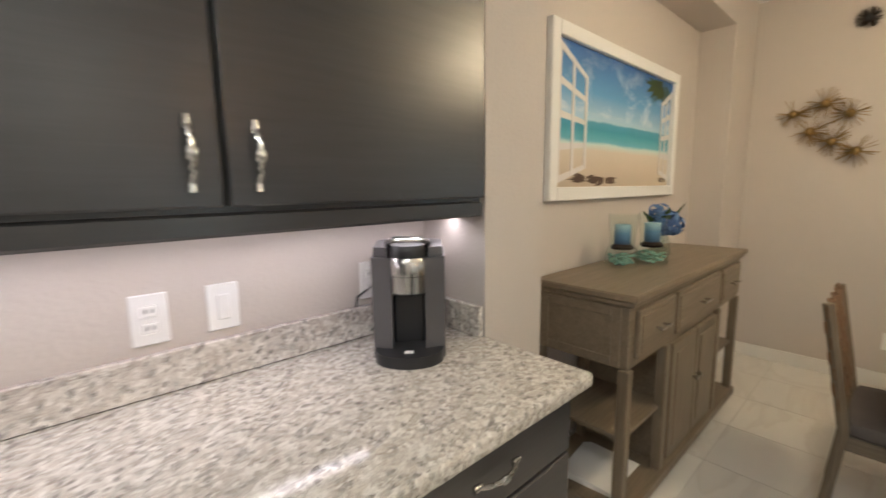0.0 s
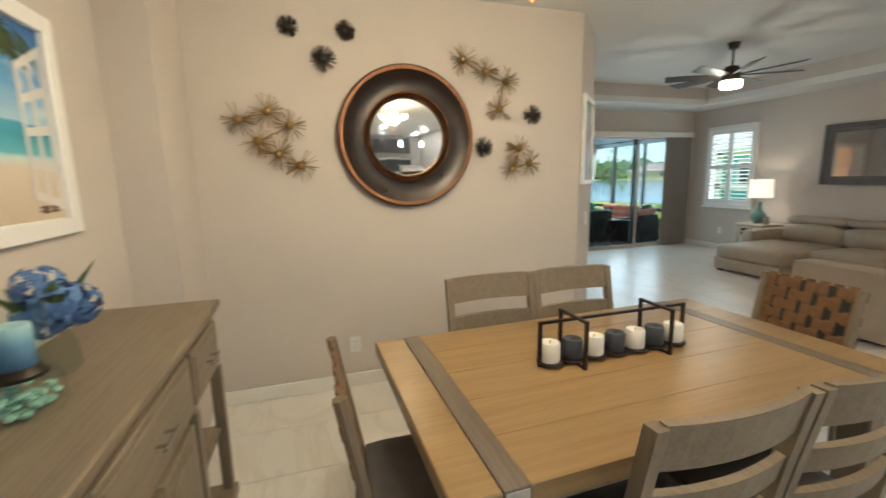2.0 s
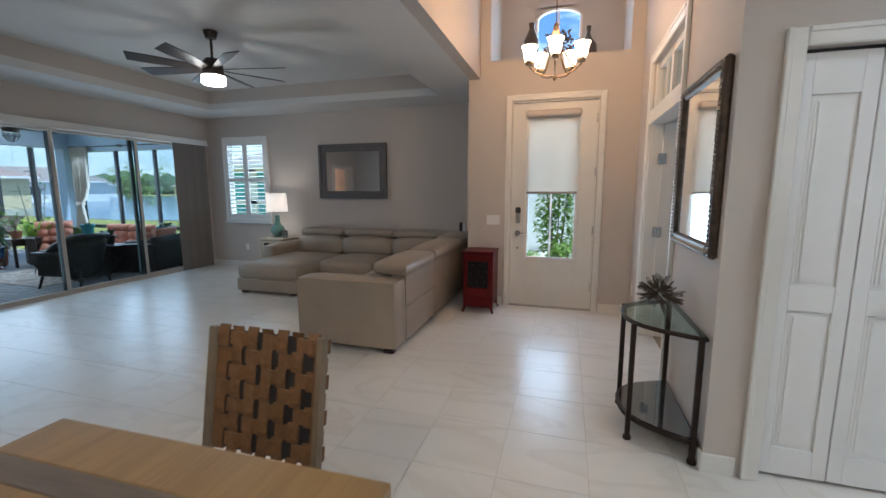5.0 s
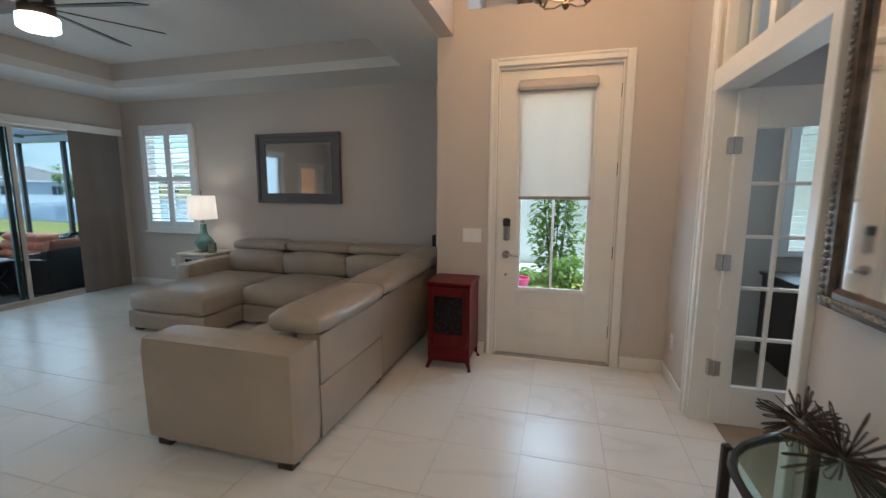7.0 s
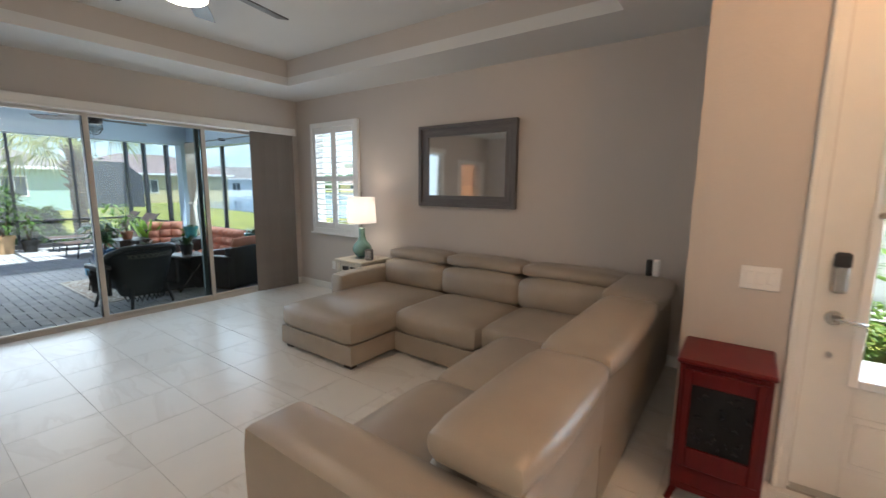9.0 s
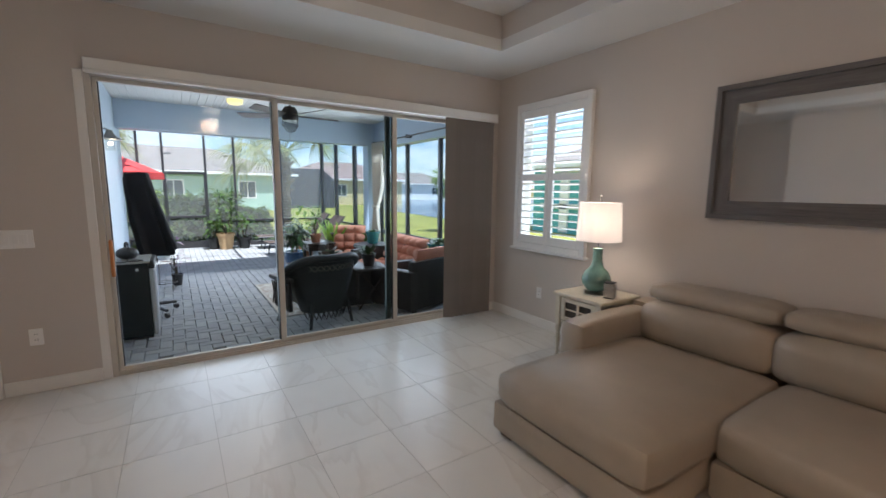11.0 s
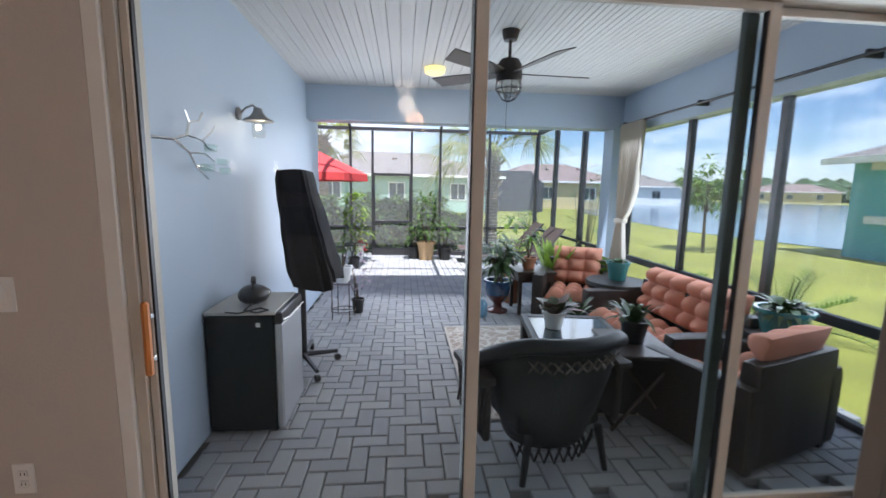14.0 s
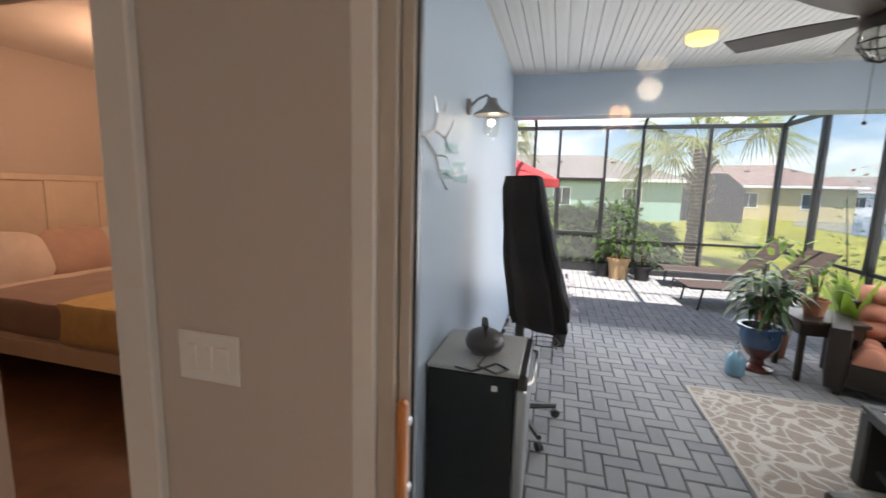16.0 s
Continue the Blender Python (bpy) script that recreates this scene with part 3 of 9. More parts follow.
    boxes("bottom_bar", [(1.455, 2.032, y1 + 0.014, y1 + 0.032, 1.375, 1.402)], plain("bar_taupe", (0.33, 0.28, 0.23), 0.5), sh, bev=0.006)
    structure("door_jamb", [(1.225, 1.262, -6.30, -6.165, 0, 2.462), (2.203, 2.24, -6.30, -6.165, 0, 2.462), (1.262, 2.203, -6.30, -6.165, 2.425, 2.462)], M_TRIM, "white door jamb", "trim")
    structure("door_sill", [(1.225, 2.24, -6.34, -6.15, -0.004, 0.012)], M_STEEL, "metal threshold under the entry door", "trim")


front_door()
casing("trim_entry", "y", -6.16, 1, 1.245, 2.215, 2.445, 0.062)


def french_leaf(m, label):
    """A glazed leaf, two panes wide and five high, hinged at its local origin and reaching along +x."""
    w, h, t = 0.52, 2.02, 0.04
    d = thing("door_2", m, label, "glazed door", kind="structure")
    px = [(0.10, 0.245), (0.265, 0.42)]
    gz0, gz1 = 0.26, 1.80
    bm = bmesh.new()
    box(bm, 0, 0.10, -t / 2, t / 2, 0.01, h, bev=0.003)
    box(bm, 0.42, w, -t / 2, t / 2, 0.01, h, bev=0.003)
    box(bm, 0.10, 0.42, -t / 2, t / 2, 0.01, gz0, bev=0.003)
    box(bm, 0.10, 0.42, -t / 2, t / 2, gz1, h, bev=0.003)
    box(bm, 0.245, 0.265, -t / 2 + 0.004, t / 2 - 0.004, gz0, gz1, bev=0.003)
    for k in range(1, 5):
        z = gz0 + k * (gz1 - gz0) / 5
        box(bm, 0.10, 0.42, -t / 2 + 0.006, t / 2 - 0.006, z - 0.01, z + 0.01, bev=0.003)
    part("leaf", bm, M_TRIM, d, "", False)
    for a, b in px:
        for k in range(5):
            z = gz0 + k * (gz1 - gz0) / 5
            g = boxes("pane", [(a, b, -0.002, 0.002, z + 0.01, z + (gz1 - gz0) / 5 - 0.01)], M_GLASS, d, bev=0)
            g.visible_shadow = False
    for z in (0.32, 0.98, 1.66):
        boxes("hinge", [(-0.034, -0.004, -t / 2 - 0.005, 0.016, z, z + 0.095), (0.004, 0.034, -t / 2 - 0.005, -t / 2 + 0.003, z, z + 0.095), (-0.007, 0.007, -t / 2 - 0.012, -t / 2 + 0.002, z - 0.003, z + 0.098)], M_STEEL, d, "satin nickel hinge", 0.002)
    return d


french_leaf(pose(0.735, -5.425, 0, 0, 0, 180), "white glazed door leaf standing open into the study")
casing("trim_study", "x", 0.84, 1, -5.47, -4.33, 2.56)
structure("transom", [(0.70, 0.855, -5.47, -4.33, 2.02, 2.14), (0.72, 0.82, -5.47, -5.43, 2.14, 2.56), (0.72, 0.82, -4.37, -4.33, 2.14, 2.56), (0.74, 0.80, -4.965, -4.905, 2.14, 2.56),
                      (0.755, 0.785, -5.21, -5.19, 2.14, 2.56), (0.755, 0.785, -4.68, -4.66, 2.14, 2.56), (0.74, 0.80, -5.43, -4.37, 2.50, 2.56), (0.74, 0.80, -5.43, -4.37, 2.14, 2.19)],
          M_TRIM, "white transom light over the glazed doors", "window", 0.003)
g = structure("transom_glass", [(0.768, 0.772, -5.43, -4.37, 2.19, 2.50)], M_GLASS, "clear transom panes", "window")
g.visible_shadow = False
structure("study_jamb", [(0.69, 0.845, -5.475, -5.44, 0, 2.04), (0.69, 0.843, -4.363, -4.325, 0, 2.04)], M_TRIM, "white study door jamb", "trim")


def closet():
    casing("trim_closet", "y", -3.34, 1, -0.60, 0.60, 2.03)
    # black strip for the track; the gap's shade is put into its colour
    structure("closet_gap_strip", [(-0.60, 0.60, -3.42, -3.385, 2.016, 2.028)], M_BLACK, "dark strip for the track and shaded gap over the bifold doors", "trim")
    d = None
    for k in range(4):
        x0 = 0.30 - 0.30 * k
        d = thing("door_3", pose(x0, -3.40, 0), "white moulded bifold closet door leaf, closed", "closet door", "bifold closet doors", "structure")
        bm = bmesh.new()
        box(bm, 0.003, 0.297, -0.017, 0.004, 0.02, 2.014)
        box(bm, 0.003, 0.062, 0.004, 0.017, 0.02, 2.014, bev=0.002)
        box(bm, 0.238, 0.297, 0.004, 0.017, 0.02, 2.014, bev=0.002)
        for z0, z1 in ((0.02, 0.16), (0.86, 0.98), (1.84, 2.014)):
            box(bm, 0.062, 0.238, 0.004, 0.0168, z0, z1)
        for z0, z1 in ((0.16, 0.86), (0.98, 1.84)):
            for e, h in ((0.008, 0.0065), (0.020, 0.0100), (0.032, 0.0140)):
                box(bm, 0.062 + e, 0.238 - e, 0.004, h, z0 + e, z1 - e)
        part("leaf", bm, M_WHITE, d, "", False)
        if k in (1, 2):
            bm = bmesh.new()
            cx = 0.15
            lathe(bm, [(0.008, 0), (0.008, 0.012), (0.018, 0.018), (0.02, 0.028), (0.012, 0.036), (0, 0.038)], 16, m=pose(cx, 0.017, 0.92, -90))
            part("knob", bm, M_STEEL, d, "satin nickel knob")


closet()


def slider():
    """Three-panel sliding glass door in its frame."""
    M_FR = plain("slider_frame_paint", (0.55, 0.50, 0.43), 0.4, vary=0.06)
    M_GREEN = plain("dark_bronze_stile", (0.05, 0.065, 0.06), 0.35, 0.3)
    structure("slider_frame", [(8.05, 8.20, -3.752, -3.712, 0, 2.255), (8.05, 8.20, -7.13, -3.752, 2.225, 2.255), (8.05, 8.20, -7.13, -3.752, -0.01, 0.016), (8.06, 8.07, -7.13, -3.752, 0.016, 0.03), (8.12, 8.13, -7.13, -3.752, 0.016, 0.03)],
              M_FR, "beige aluminium sliding door frame and track", "window", 0.002)
    lab = ["clear glass sliding door panel with a wooden pull", "tinted glass sliding door panel", "tinted glass sliding door panel beside the blinds"]
    for i, (a, b, x, gm) in enumerate(((-5.0, -3.755, 8.085, M_GLASS), (-6.165, -4.945, 8.125, M_TINT), (-7.12, -6.055, 8.165, M_TINT))):
        d = thing("window_1", pose(x, 0, 0), lab[i], "sliding door", "sliding door panels", "structure")
        sw = 0.048
        sb = 0.028 if i == 0 else sw
        bm = bmesh.new()
        box(bm, -0.018, 0.018, a, a + sw, 0.03, 2.222, bev=0.003)
        box(bm, -0.018, 0.018, a + sw, b - sb, 0.03, 0.062, bev=0.003)
        box(bm, -0.018, 0.018, a + sw, b - sb, 2.19, 2.222, bev=0.003)
        part("stile", bm, M_FR, d, "", False)
        boxes("meeting_stile", [(-0.018, 0.018, b - sb, b, 0.03, 2.222)], M_FR if i == 0 else M_GREEN, d, bev=0.003)
        boxes("gasket", [(-0.010, 0.010, a + sw, a + sw + 0.008, 0.062, 2.19), (-0.010, 0.010, b - sb - 0.008, b - sb, 0.062, 2.19)], M_BLACK, d, bev=0)
        g = boxes("pane", [(-0.003, 0.003, a + sw, b - sb, 0.062, 2.19)], gm, d, bev=0)
        g.visible_shadow = False
        if i == 0:
            h = boxes("pull", [(-0.065, -0.035, -3.79, -3.766, 0.78, 1.06)], wood("orange_pull_wood", (0.42, 0.13, 0.03), (0.62, 0.24, 0.06), 0.3, 2), d, "orange varnished wooden pull", 0.008)
            boxes("bracket", [(-0.04, -0.018, -3.79, -3.766, 0.83, 0.85), (-0.04, -0.018, -3.79, -3.766, 0.99, 1.01)], M_STEEL, h, bev=0.003)
    bm = bmesh.new()
    box(bm, 7.935, SX, -7.36, -3.73, 2.225, 2.315, bev=0.006)
    box(bm, 7.925, 7.94, -7.36, -3.73, 2.215, 2.24, bev=0.004)
    solid("blind_valance", bm, M_TRIM, "cream valance over the sliding door", "valance", "structure", smooth=False)
    M_SL = plain("taupe_blind_slat", (0.19, 0.165, 0.145), 0.55, vary=0.12, scale=3)
    bl = thing("vertical_blind", pose(7.97, -6.97, 0), "grey-brown vertical blind drawn to one side of the sliding door", "blind")
    for k in range(9):
        bm = bmesh.new()
        for j in range(4):
            a = -0.045 + j * 0.03
            box(bm, a, a + 0.0302, -0.0015 + 0.004 * abs(j - 1.5), 0.0015 + 0.004 * abs(j - 1.5), 0.02, 2.24)
        s = part("slat", bm, M_SL, bl, "", False)
        s.matrix_basis = pose(0.0, 0.21 - k * 0.064, 0, 0, 0, 62 + 6 * math.sin(k * 2.1))


slider()
structure("slider_jamb", [(SX + 0.004, 8.215, -3.712, -3.655, 0, 2.255)], M_TRIM, "white painted jamb beside the sliding door", "trim", 0.004)


def shutters():
    """Plantation shutters: a frame, two panels with a middle rail, open louvres."""
    structure("window_2_reveal", [(6.72, 6.74, -7.60, -7.45, 0.87, 2.33), (7.61, 7.63, -7.60, -7.45, 0.87, 2.33), (6.74, 7.61, -7.60, -7.45, 0.85, 0.875), (6.74, 7.61, -7.60, -7.45, 2.325, 2.34)], M_TRIM, "white window reveal", "window")
    d = thing("window_2", pose(0, 0, 0), "white plantation shutters with open louvres on the window", "window shutter", kind="structure")
    y0, y1 = -7.45, -7.405
    boxes("window_frame", [(6.685, 6.74, y0, y1, 0.84, 2.37), (7.61, 7.665, y0, y1, 0.84, 2.37), (6.74, 7.61, y0, y1, 2.30, 2.37), (6.74, 7.61, y0, y1, 0.84, 0.90)], M_WHITE, d, bev=0.004)
    boxes("window_sill", [(6.66, 7.69, y0, y1 + 0.02, 0.815, 0.84)], M_WHITE, d, bev=0.005)
    for a, b in ((6.742, 7.173), (7.177, 7.608)):
        p = boxes("shutter_panel", [(a, a + 0.05, -7.445, -7.415, 0.902, 2.298), (b - 0.05, b, -7.445, -7.415, 0.902, 2.298), (a + 0.05, b - 0.05, -7.445, -7.415, 0.902, 0.985), (a + 0.05, b - 0.05, -7.445, -7.415, 2.215, 2.298), (a + 0.05, b - 0.05, -7.445, -7.415, 1.565, 1.635)], M_WHITE, d, bev=0.004)
        for z0, z1 in ((0.985, 1.565), (1.635, 2.215)):
            for k in range(8):
                z = z0 + (k + 0.5) * (z1 - z0) / 8
                bm = bmesh.new()
                box(bm, a + 0.052, b - 0.052, -0.034, 0.034, -0.0045, 0.0045, bev=0.004)
                s = part("louvre", bm, M_WHITE, p, "", False)
                s.matrix_basis = pose(0, -7.43, z, 14)
    g = structure("window_2_glass", [(6.74, 7.61, -7.56, -7.556, 0.875, 2.325)], M_GLASS, "clear window glass", "window")
    g.visible_shadow = False
    structure("window_2_sash", [(6.74, 7.61, -7.57, -7.545, 1.57, 1.62)], M_WHITE, "white sash rail", "window", 0.003)


shutters()
# study window with blinds, seen through the glazed door
st = thing("window_3", pose(0, 0, 0), "white study window with horizontal blinds", "window", kind="structure")
boxes("window_frame", [(-1.56, -1.48, -7.08, -7.05, 0.86, 2.24), (-0.32, -0.24, -7.08, -7.05, 0.86, 2.24), (-1.48, -0.32, -7.08, -7.05, 2.16, 2.24), (-1.48, -0.32, -7.08, -7.05, 0.86, 0.92), (-0.93, -0.87, -7.08, -7.05, 0.92, 2.16)], M_WHITE, st, bev=0.004)
for k in range(22):
    boxes("slat", [(-1.48, -0.32, -7.075, -7.045, 0.95 + k * 0.055, 0.954 + k * 0.055)], M_WHITE, st, bev=0)
# arched window over the plant shelf
bm = bmesh.new()
for s in (-1, 1):
    box(bm, 1.75 + s * 0.27 - 0.015, 1.75 + s * 0.27 + 0.015, -6.97, -6.94, 3.10, 3.62, bev=0.004)
box(bm, 1.47, 2.03, -6.97, -6.94, 3.10, 3.13, bev=0.004)
pts = [(1.75 + 0.27 * math.cos(a), -6.955, 3.58 + 0.12 * math.sin(a)) for a in np.linspace(0, math.pi, 13)]
tube(bm, pts, 0.016, 6)
box(bm, 1.742, 1.758, -6.965, -6.945, 3.13, 3.70)
solid("window_4", bm, M_WHITE, "small arched window above the plant shelf", "window", "structure")
bm = bmesh.new()
box(bm, 1.48, 2.02, -6.975, -6.972, 3.13, 3.72)
g = solid("window_4_glass", bm, M_GLASS, "clear arched pane", "window", "structure", smooth=False)
g.visible_shadow = False
# splayed upper corners of the arch
bm = bmesh.new()
for s in (-1, 1):
    pts = [(1.75 + s * 0.285, 3.74), (1.75 + s * 0.285, 3.58)] + [(1.75 + s * 0.285 * math.cos(a), 3.58 + 0.13 * math.sin(a)) for a in np.linspace(0.15, math.pi / 2, 8)] + [(1.75, 3.74)]
    prism(bm, pts, -0.05, 0.05, Matrix.Translation((0, -7.0, 0)) @ Matrix.Rotation(radians(90), 4, "X"))
solid("arch_spandrel", bm, M_WALL, "greige arch head over the small window", "wall", "structure", smooth=False)
casing("trim_bedroom", "x", SX, -1, -3.05, -2.05, 2.05)
structure("bedroom_jamb", [(SX - 0.018, 8.235, -3.052, -3.01, 0, 2.048), (SX - 0.018, 8.235, -2.09, -2.048, 0, 2.048)], M_TRIM, "white bedroom door jamb", "trim")


def wall_plate(m, w, h, kind, label):
    """A switch or outlet plate lying in the local xz plane, facing -y."""
    d = thing("switch_plate" if kind != "outlet" else "outlet_plate", m, label, "switch" if kind != "outlet" else "outlet")
    boxes("plate", [(-w / 2, w / 2, -0.006, 0, -h / 2, h / 2)], M_WHITE, d, bev=0.003)
    n = 1 if kind == "outlet" else int(kind)
    for k in range(n):
        x = (k - (n - 1) / 2) * 0.046
        if kind == "outlet":
            for z in (-0.02, 0.02):
                boxes("socket", [(-0.017, 0.017, -0.009, -0.005, z - 0.014, z + 0.014)], M_WHITE, d, bev=0.004)
                boxes("slot", [(-0.008, -0.005, -0.0095, -0.0085, z - 0.004, z + 0.006), (0.005, 0.008, -0.0095, -0.0085, z - 0.004, z + 0.006)], M_BLACK, d, bev=0)
        else:
            r = boxes("rocker", [(x - 0.015, x + 0.015, -0.010, -0.004, -0.033, 0.033)], M_WHITE, d, bev=0.003)
    return d


wall_plate(pose(0.13, 1.17, 1.10), 0.075, 0.12, "outlet", "white wall outlet plate above the granite backsplash")
wall_plate(pose(0.285, 1.17, 1.10), 0.075, 0.12, "1", "white single switch plate above the granite backsplash")
wall_plate(pose(0.72, 1.17, 1.10), 0.075, 0.12, "outlet", "white wall outlet plate behind the coffee maker")
wall_plate(pose(SX, -3.28, 1.09, 0, 0, 90).copy() @ pose(0, 0, 0, 0, 0, 180), 0.18, 0.125, "3", "white triple switch plate beside the sliding door")
wall_plate(pose(SX, -3.32, 0.40, 0, 0, -90), 0.075, 0.12, "outlet", "white outlet plate low beside the sliding door")
wall_plate(pose(7.27, -7.45, 0.37, 0, 0, 180), 0.075, 0.12, "outlet", "white outlet plate under the window")
wall_plate(pose(2.42, -6.16, 1.06, 0, 0, 180), 0.165, 0.12, "3", "white triple switch plate beside the entry door")
wall_plate(pose(4.03, -0.02, 0.32, 0, 0, -90), 0.075, 0.12, "outlet", "white outlet plate on the dining wall")
wall_plate(pose(0.84, -5.95, 0.33, 0, 0, 90), 0.075, 0.12, "outlet", "white outlet plate in the foyer")


# ---- kitchen end ----
M_CAB = wood("espresso_cabinet", (0.024, 0.023, 0.024), (0.036, 0.034, 0.035), 0.34, 0, 0.6, 0.5)
M_GRAN = speckle("granite", [(0.60, 0.55, 0.49), (0.34, 0.29, 0.25), (0.72, 0.69, 0.63), (0.14, 0.12, 0.11), (0.66, 0.62, 0.56), (0.45, 0.40, 0.36), (0.78, 0.75, 0.70)], 95)


def bow_handle(m, L, parent, label="brushed nickel bow handle"):
    """A bow handle along local z, feet on the local y = 0 plane, bulging to -y."""
    bm = bmesh.new()
    pts = [(0, -0.026 * math.sin(math.pi * k / 10) ** 0.6 if 0 < k < 10 else 0, -L / 2 + L * k / 10) for k in range(11)]
    tube(bm, pts, 0.0055, 8)
    for s in (-1, 1):
        cyl(bm, 0, 0, -0.012, 0.012, 0.009, 0.006, 10, pose(0, -0.004, s * L / 2))
    ball(bm, 0, -0.027, 0, 0.011, 1, 0.8, 1.6, 1)
    h = part("handle", bm, M_STEEL, parent, label)
    h.matrix_basis = m
    return h


def upper_cabinet(x0, x1, split):
    c = thing("upper_cabinet", pose(0, 0, 0), "dark espresso wall cabinet with two closed doors", "cabinet", "kitchen cabinets")
    boxes("body", [(x0, x1, 0.87, 1.17, 1.345, 2.45)], M_CAB, c)
    boxes("light_rail", [(x0, x1, 0.86, 0.88, 1.305, 1.35), (x1 - 0.02, x1, 0.88, 1.17, 1.305, 1.345)], M_CAB, c, bev=0.006)
    for a, b, hx in ((x0 + 0.003, split - 0.004, split - 0.055), (split + 0.004, x1 - 0.003, split + 0.055)):
        d = boxes("door", [(a, b, 0.848, 0.869, 1.36, 2.44)], M_CAB, c, bev=0.004)
        bow_handle(pose(hx, 0.848, 1.452), 0.105, d)


upper_cabinet(-0.47, 0.925, 0.23)
upper_cabinet(-1.87, -0.472, -1.17)


def base_cabinet(x0, x1):
    c = thing("base_cabinet", pose(0, 0, 0), "dark espresso base cabinet with drawers under the counter", "cabinet", "kitchen cabinets")
    boxes("body", [(x0, x1, 0.58, 1.17, 0.10, 0.878)], M_CAB, c)
    boxes("toe_kick", [(x0, x1, 0.66, 1.15, 0.0, 0.10)], M_CAB, c)
    for z0, z1 in ((0.70, 0.865), (0.42, 0.69), (0.12, 0.41)):
        d = boxes("drawer", [(x0 + 0.004, x1 - 0.004, 0.56, 0.58, z0, z1)], M_CAB, c, bev=0.004)
        bow_handle(pose((x0 + x1) / 2, 0.56, (z0 + z1) / 2, 0, 90), 0.125, d)


base_cabinet(0.33, 0.94)
base_cabinet(-0.30, 0.327)
base_cabinet(-0.95, -0.303)
bm = bmesh.new()
box(bm, -1.9, 0.965, 0.515, 1.168, 0.88, 0.92, bev=0.010, seg=3)
solid("worktop", bm, M_GRAN, "speckled grey and beige granite worktop on dark cabinets", "countertop")
bm = bmesh.new()
box(bm, -1.9, 0.955, 1.148, 1.168, 0.921, 1.02, bev=0.003)
box(bm, 0.934, 0.955, 0.885, 1.147, 0.921, 1.02, bev=0.003)
solid("backsplash", bm, M_GRAN, "low granite backsplash along the kitchen wall", "backsplash")


def coffee_maker():
    c = thing("coffee_maker", pose(0.725, 0.965, 0.92, 0, 0, -40), "black and grey single-cup coffee maker on the granite worktop", "coffee maker")
    M_GR = plain("graphite_shell", (0.13, 0.125, 0.13), 0.3, 0.4)
    bm = bmesh.new()
    for s in (-1, 1):
        pts = [(s * 0.045, -0.075), (s * 0.10, -0.06), (s * 0.105, 0.13), (s * 0.045, 0.15)]
        prism(bm, pts if s > 0 else pts[::-1], 0.0, 0.285)
    part("side_shell", bm, M_GR, c, "graphite side shells", False)
    bm = bmesh.new()
    box(bm, -0.046, 0.046, -0.02, 0.15, 0.0, 0.29, bev=0.008)
    part("tower", bm, M_BLACK, c)
    bm = bmesh.new()
    prism(bm, [(0.095 * math.cos(a), -0.07 + 0.075 * math.sin(a)) for a in np.linspace(math.pi, 2 * math.pi, 14)] + [(0.10, 0.0), (-0.10, 0.0)], 0.0, 0.032)
    part("drip_tray", bm, M_BLACK, c)
    bm = bmesh.new()
    box(bm, -0.012, 0.012, -0.115, -0.10, 0.0325, 0.035)
    part("tray_mark", bm, M_WHITE, c)
    bm = bmesh.new()
    lathe(bm, [(0.047, 0.185), (0.052, 0.19), (0.053, 0.235)], 24, 0, -0.045)
    part("brew_head", bm, M_STEEL, c, "brushed metal brew head")
    bm = bmesh.new()
    lathe(bm, [(0.054, 0.237), (0.056, 0.275), (0.05, 0.285)], 24, 0, -0.045)
    part("steel_band", bm, M_STEEL, c)
    bm = bmesh.new()
    lathe(bm, [(0.051, 0.286), (0.052, 0.305), (0.045, 0.318), (0, 0.32)], 24, 0, -0.045)
    part("lid", bm, M_BLACK, c)
    bm = bmesh.new()
    tube(bm, [(-0.055, -0.03, 0.285), (-0.055, -0.05, 0.325), (-0.035, -0.095, 0.337), (0.035, -0.095, 0.337), (0.055, -0.05, 0.325), (0.055, -0.03, 0.285)], 0.008)
    part("lift_handle", bm, M_STEEL, c, "curved steel lifting handle")
    bm = bmesh.new()
    for s in (-1, 1):
        prism(bm, [(s * 0.056, -0.062), (s * 0.094, -0.048), (s * 0.097, 0.115), (s * 0.05, 0.14)][::s], 0.285, 0.312)
    part("shoulder", bm, M_GR, c, "", False)
    bm = bmesh.new()
    tube(bm, [(-0.08, 0.14, 0.06), (-0.14, 0.13, 0.01), (-0.18, 0.10, 0.04), (-0.17, 0.12, 0.13), (-0.11, 0.165, 0.17), (-0.085, 0.17, 0.19)], 0.004, 6)
    part("cord", bm, M_BLACK, c)


coffee_maker()

# kitchen island corner with a stool, at the far side of the kitchen
bm = bmesh.new()
box(bm, -0.35, 0.80, -2.0, -0.95, 0.88, 0.92, bev=0.008, seg=2)
solid("island_worktop", bm, M_GRAN, "speckled granite island worktop", "countertop")
bm = bmesh.new()
box(bm, -0.33, 0.45, -1.95, -1.0, 0.0, 0.88, bev=0.004)
solid("kitchen_island", bm, M_CAB, "dark espresso island base", "cabinet", smooth=False)


def pantry_cabinet(y0, y1, z0, z1, d, label):
    """Dark cabinet on the kitchen's end wall with two doors facing +x."""
    c = thing("end_wall_cabinet", pose(-4.2, 0, 0), label, "cabinet", "kitchen cabinets")
    boxes("body", [(0, d, y0, y1, z0, z1)], M_CAB, c)
    m = (y0 + y1) / 2
    for a, b in ((y0 + 0.004, m - 0.003), (m + 0.003, y1 - 0.004)):
        boxes("door", [(d, d + 0.02, a, b, z0 + 0.01, z1 - 0.01)], M_CAB, c, bev=0.004)


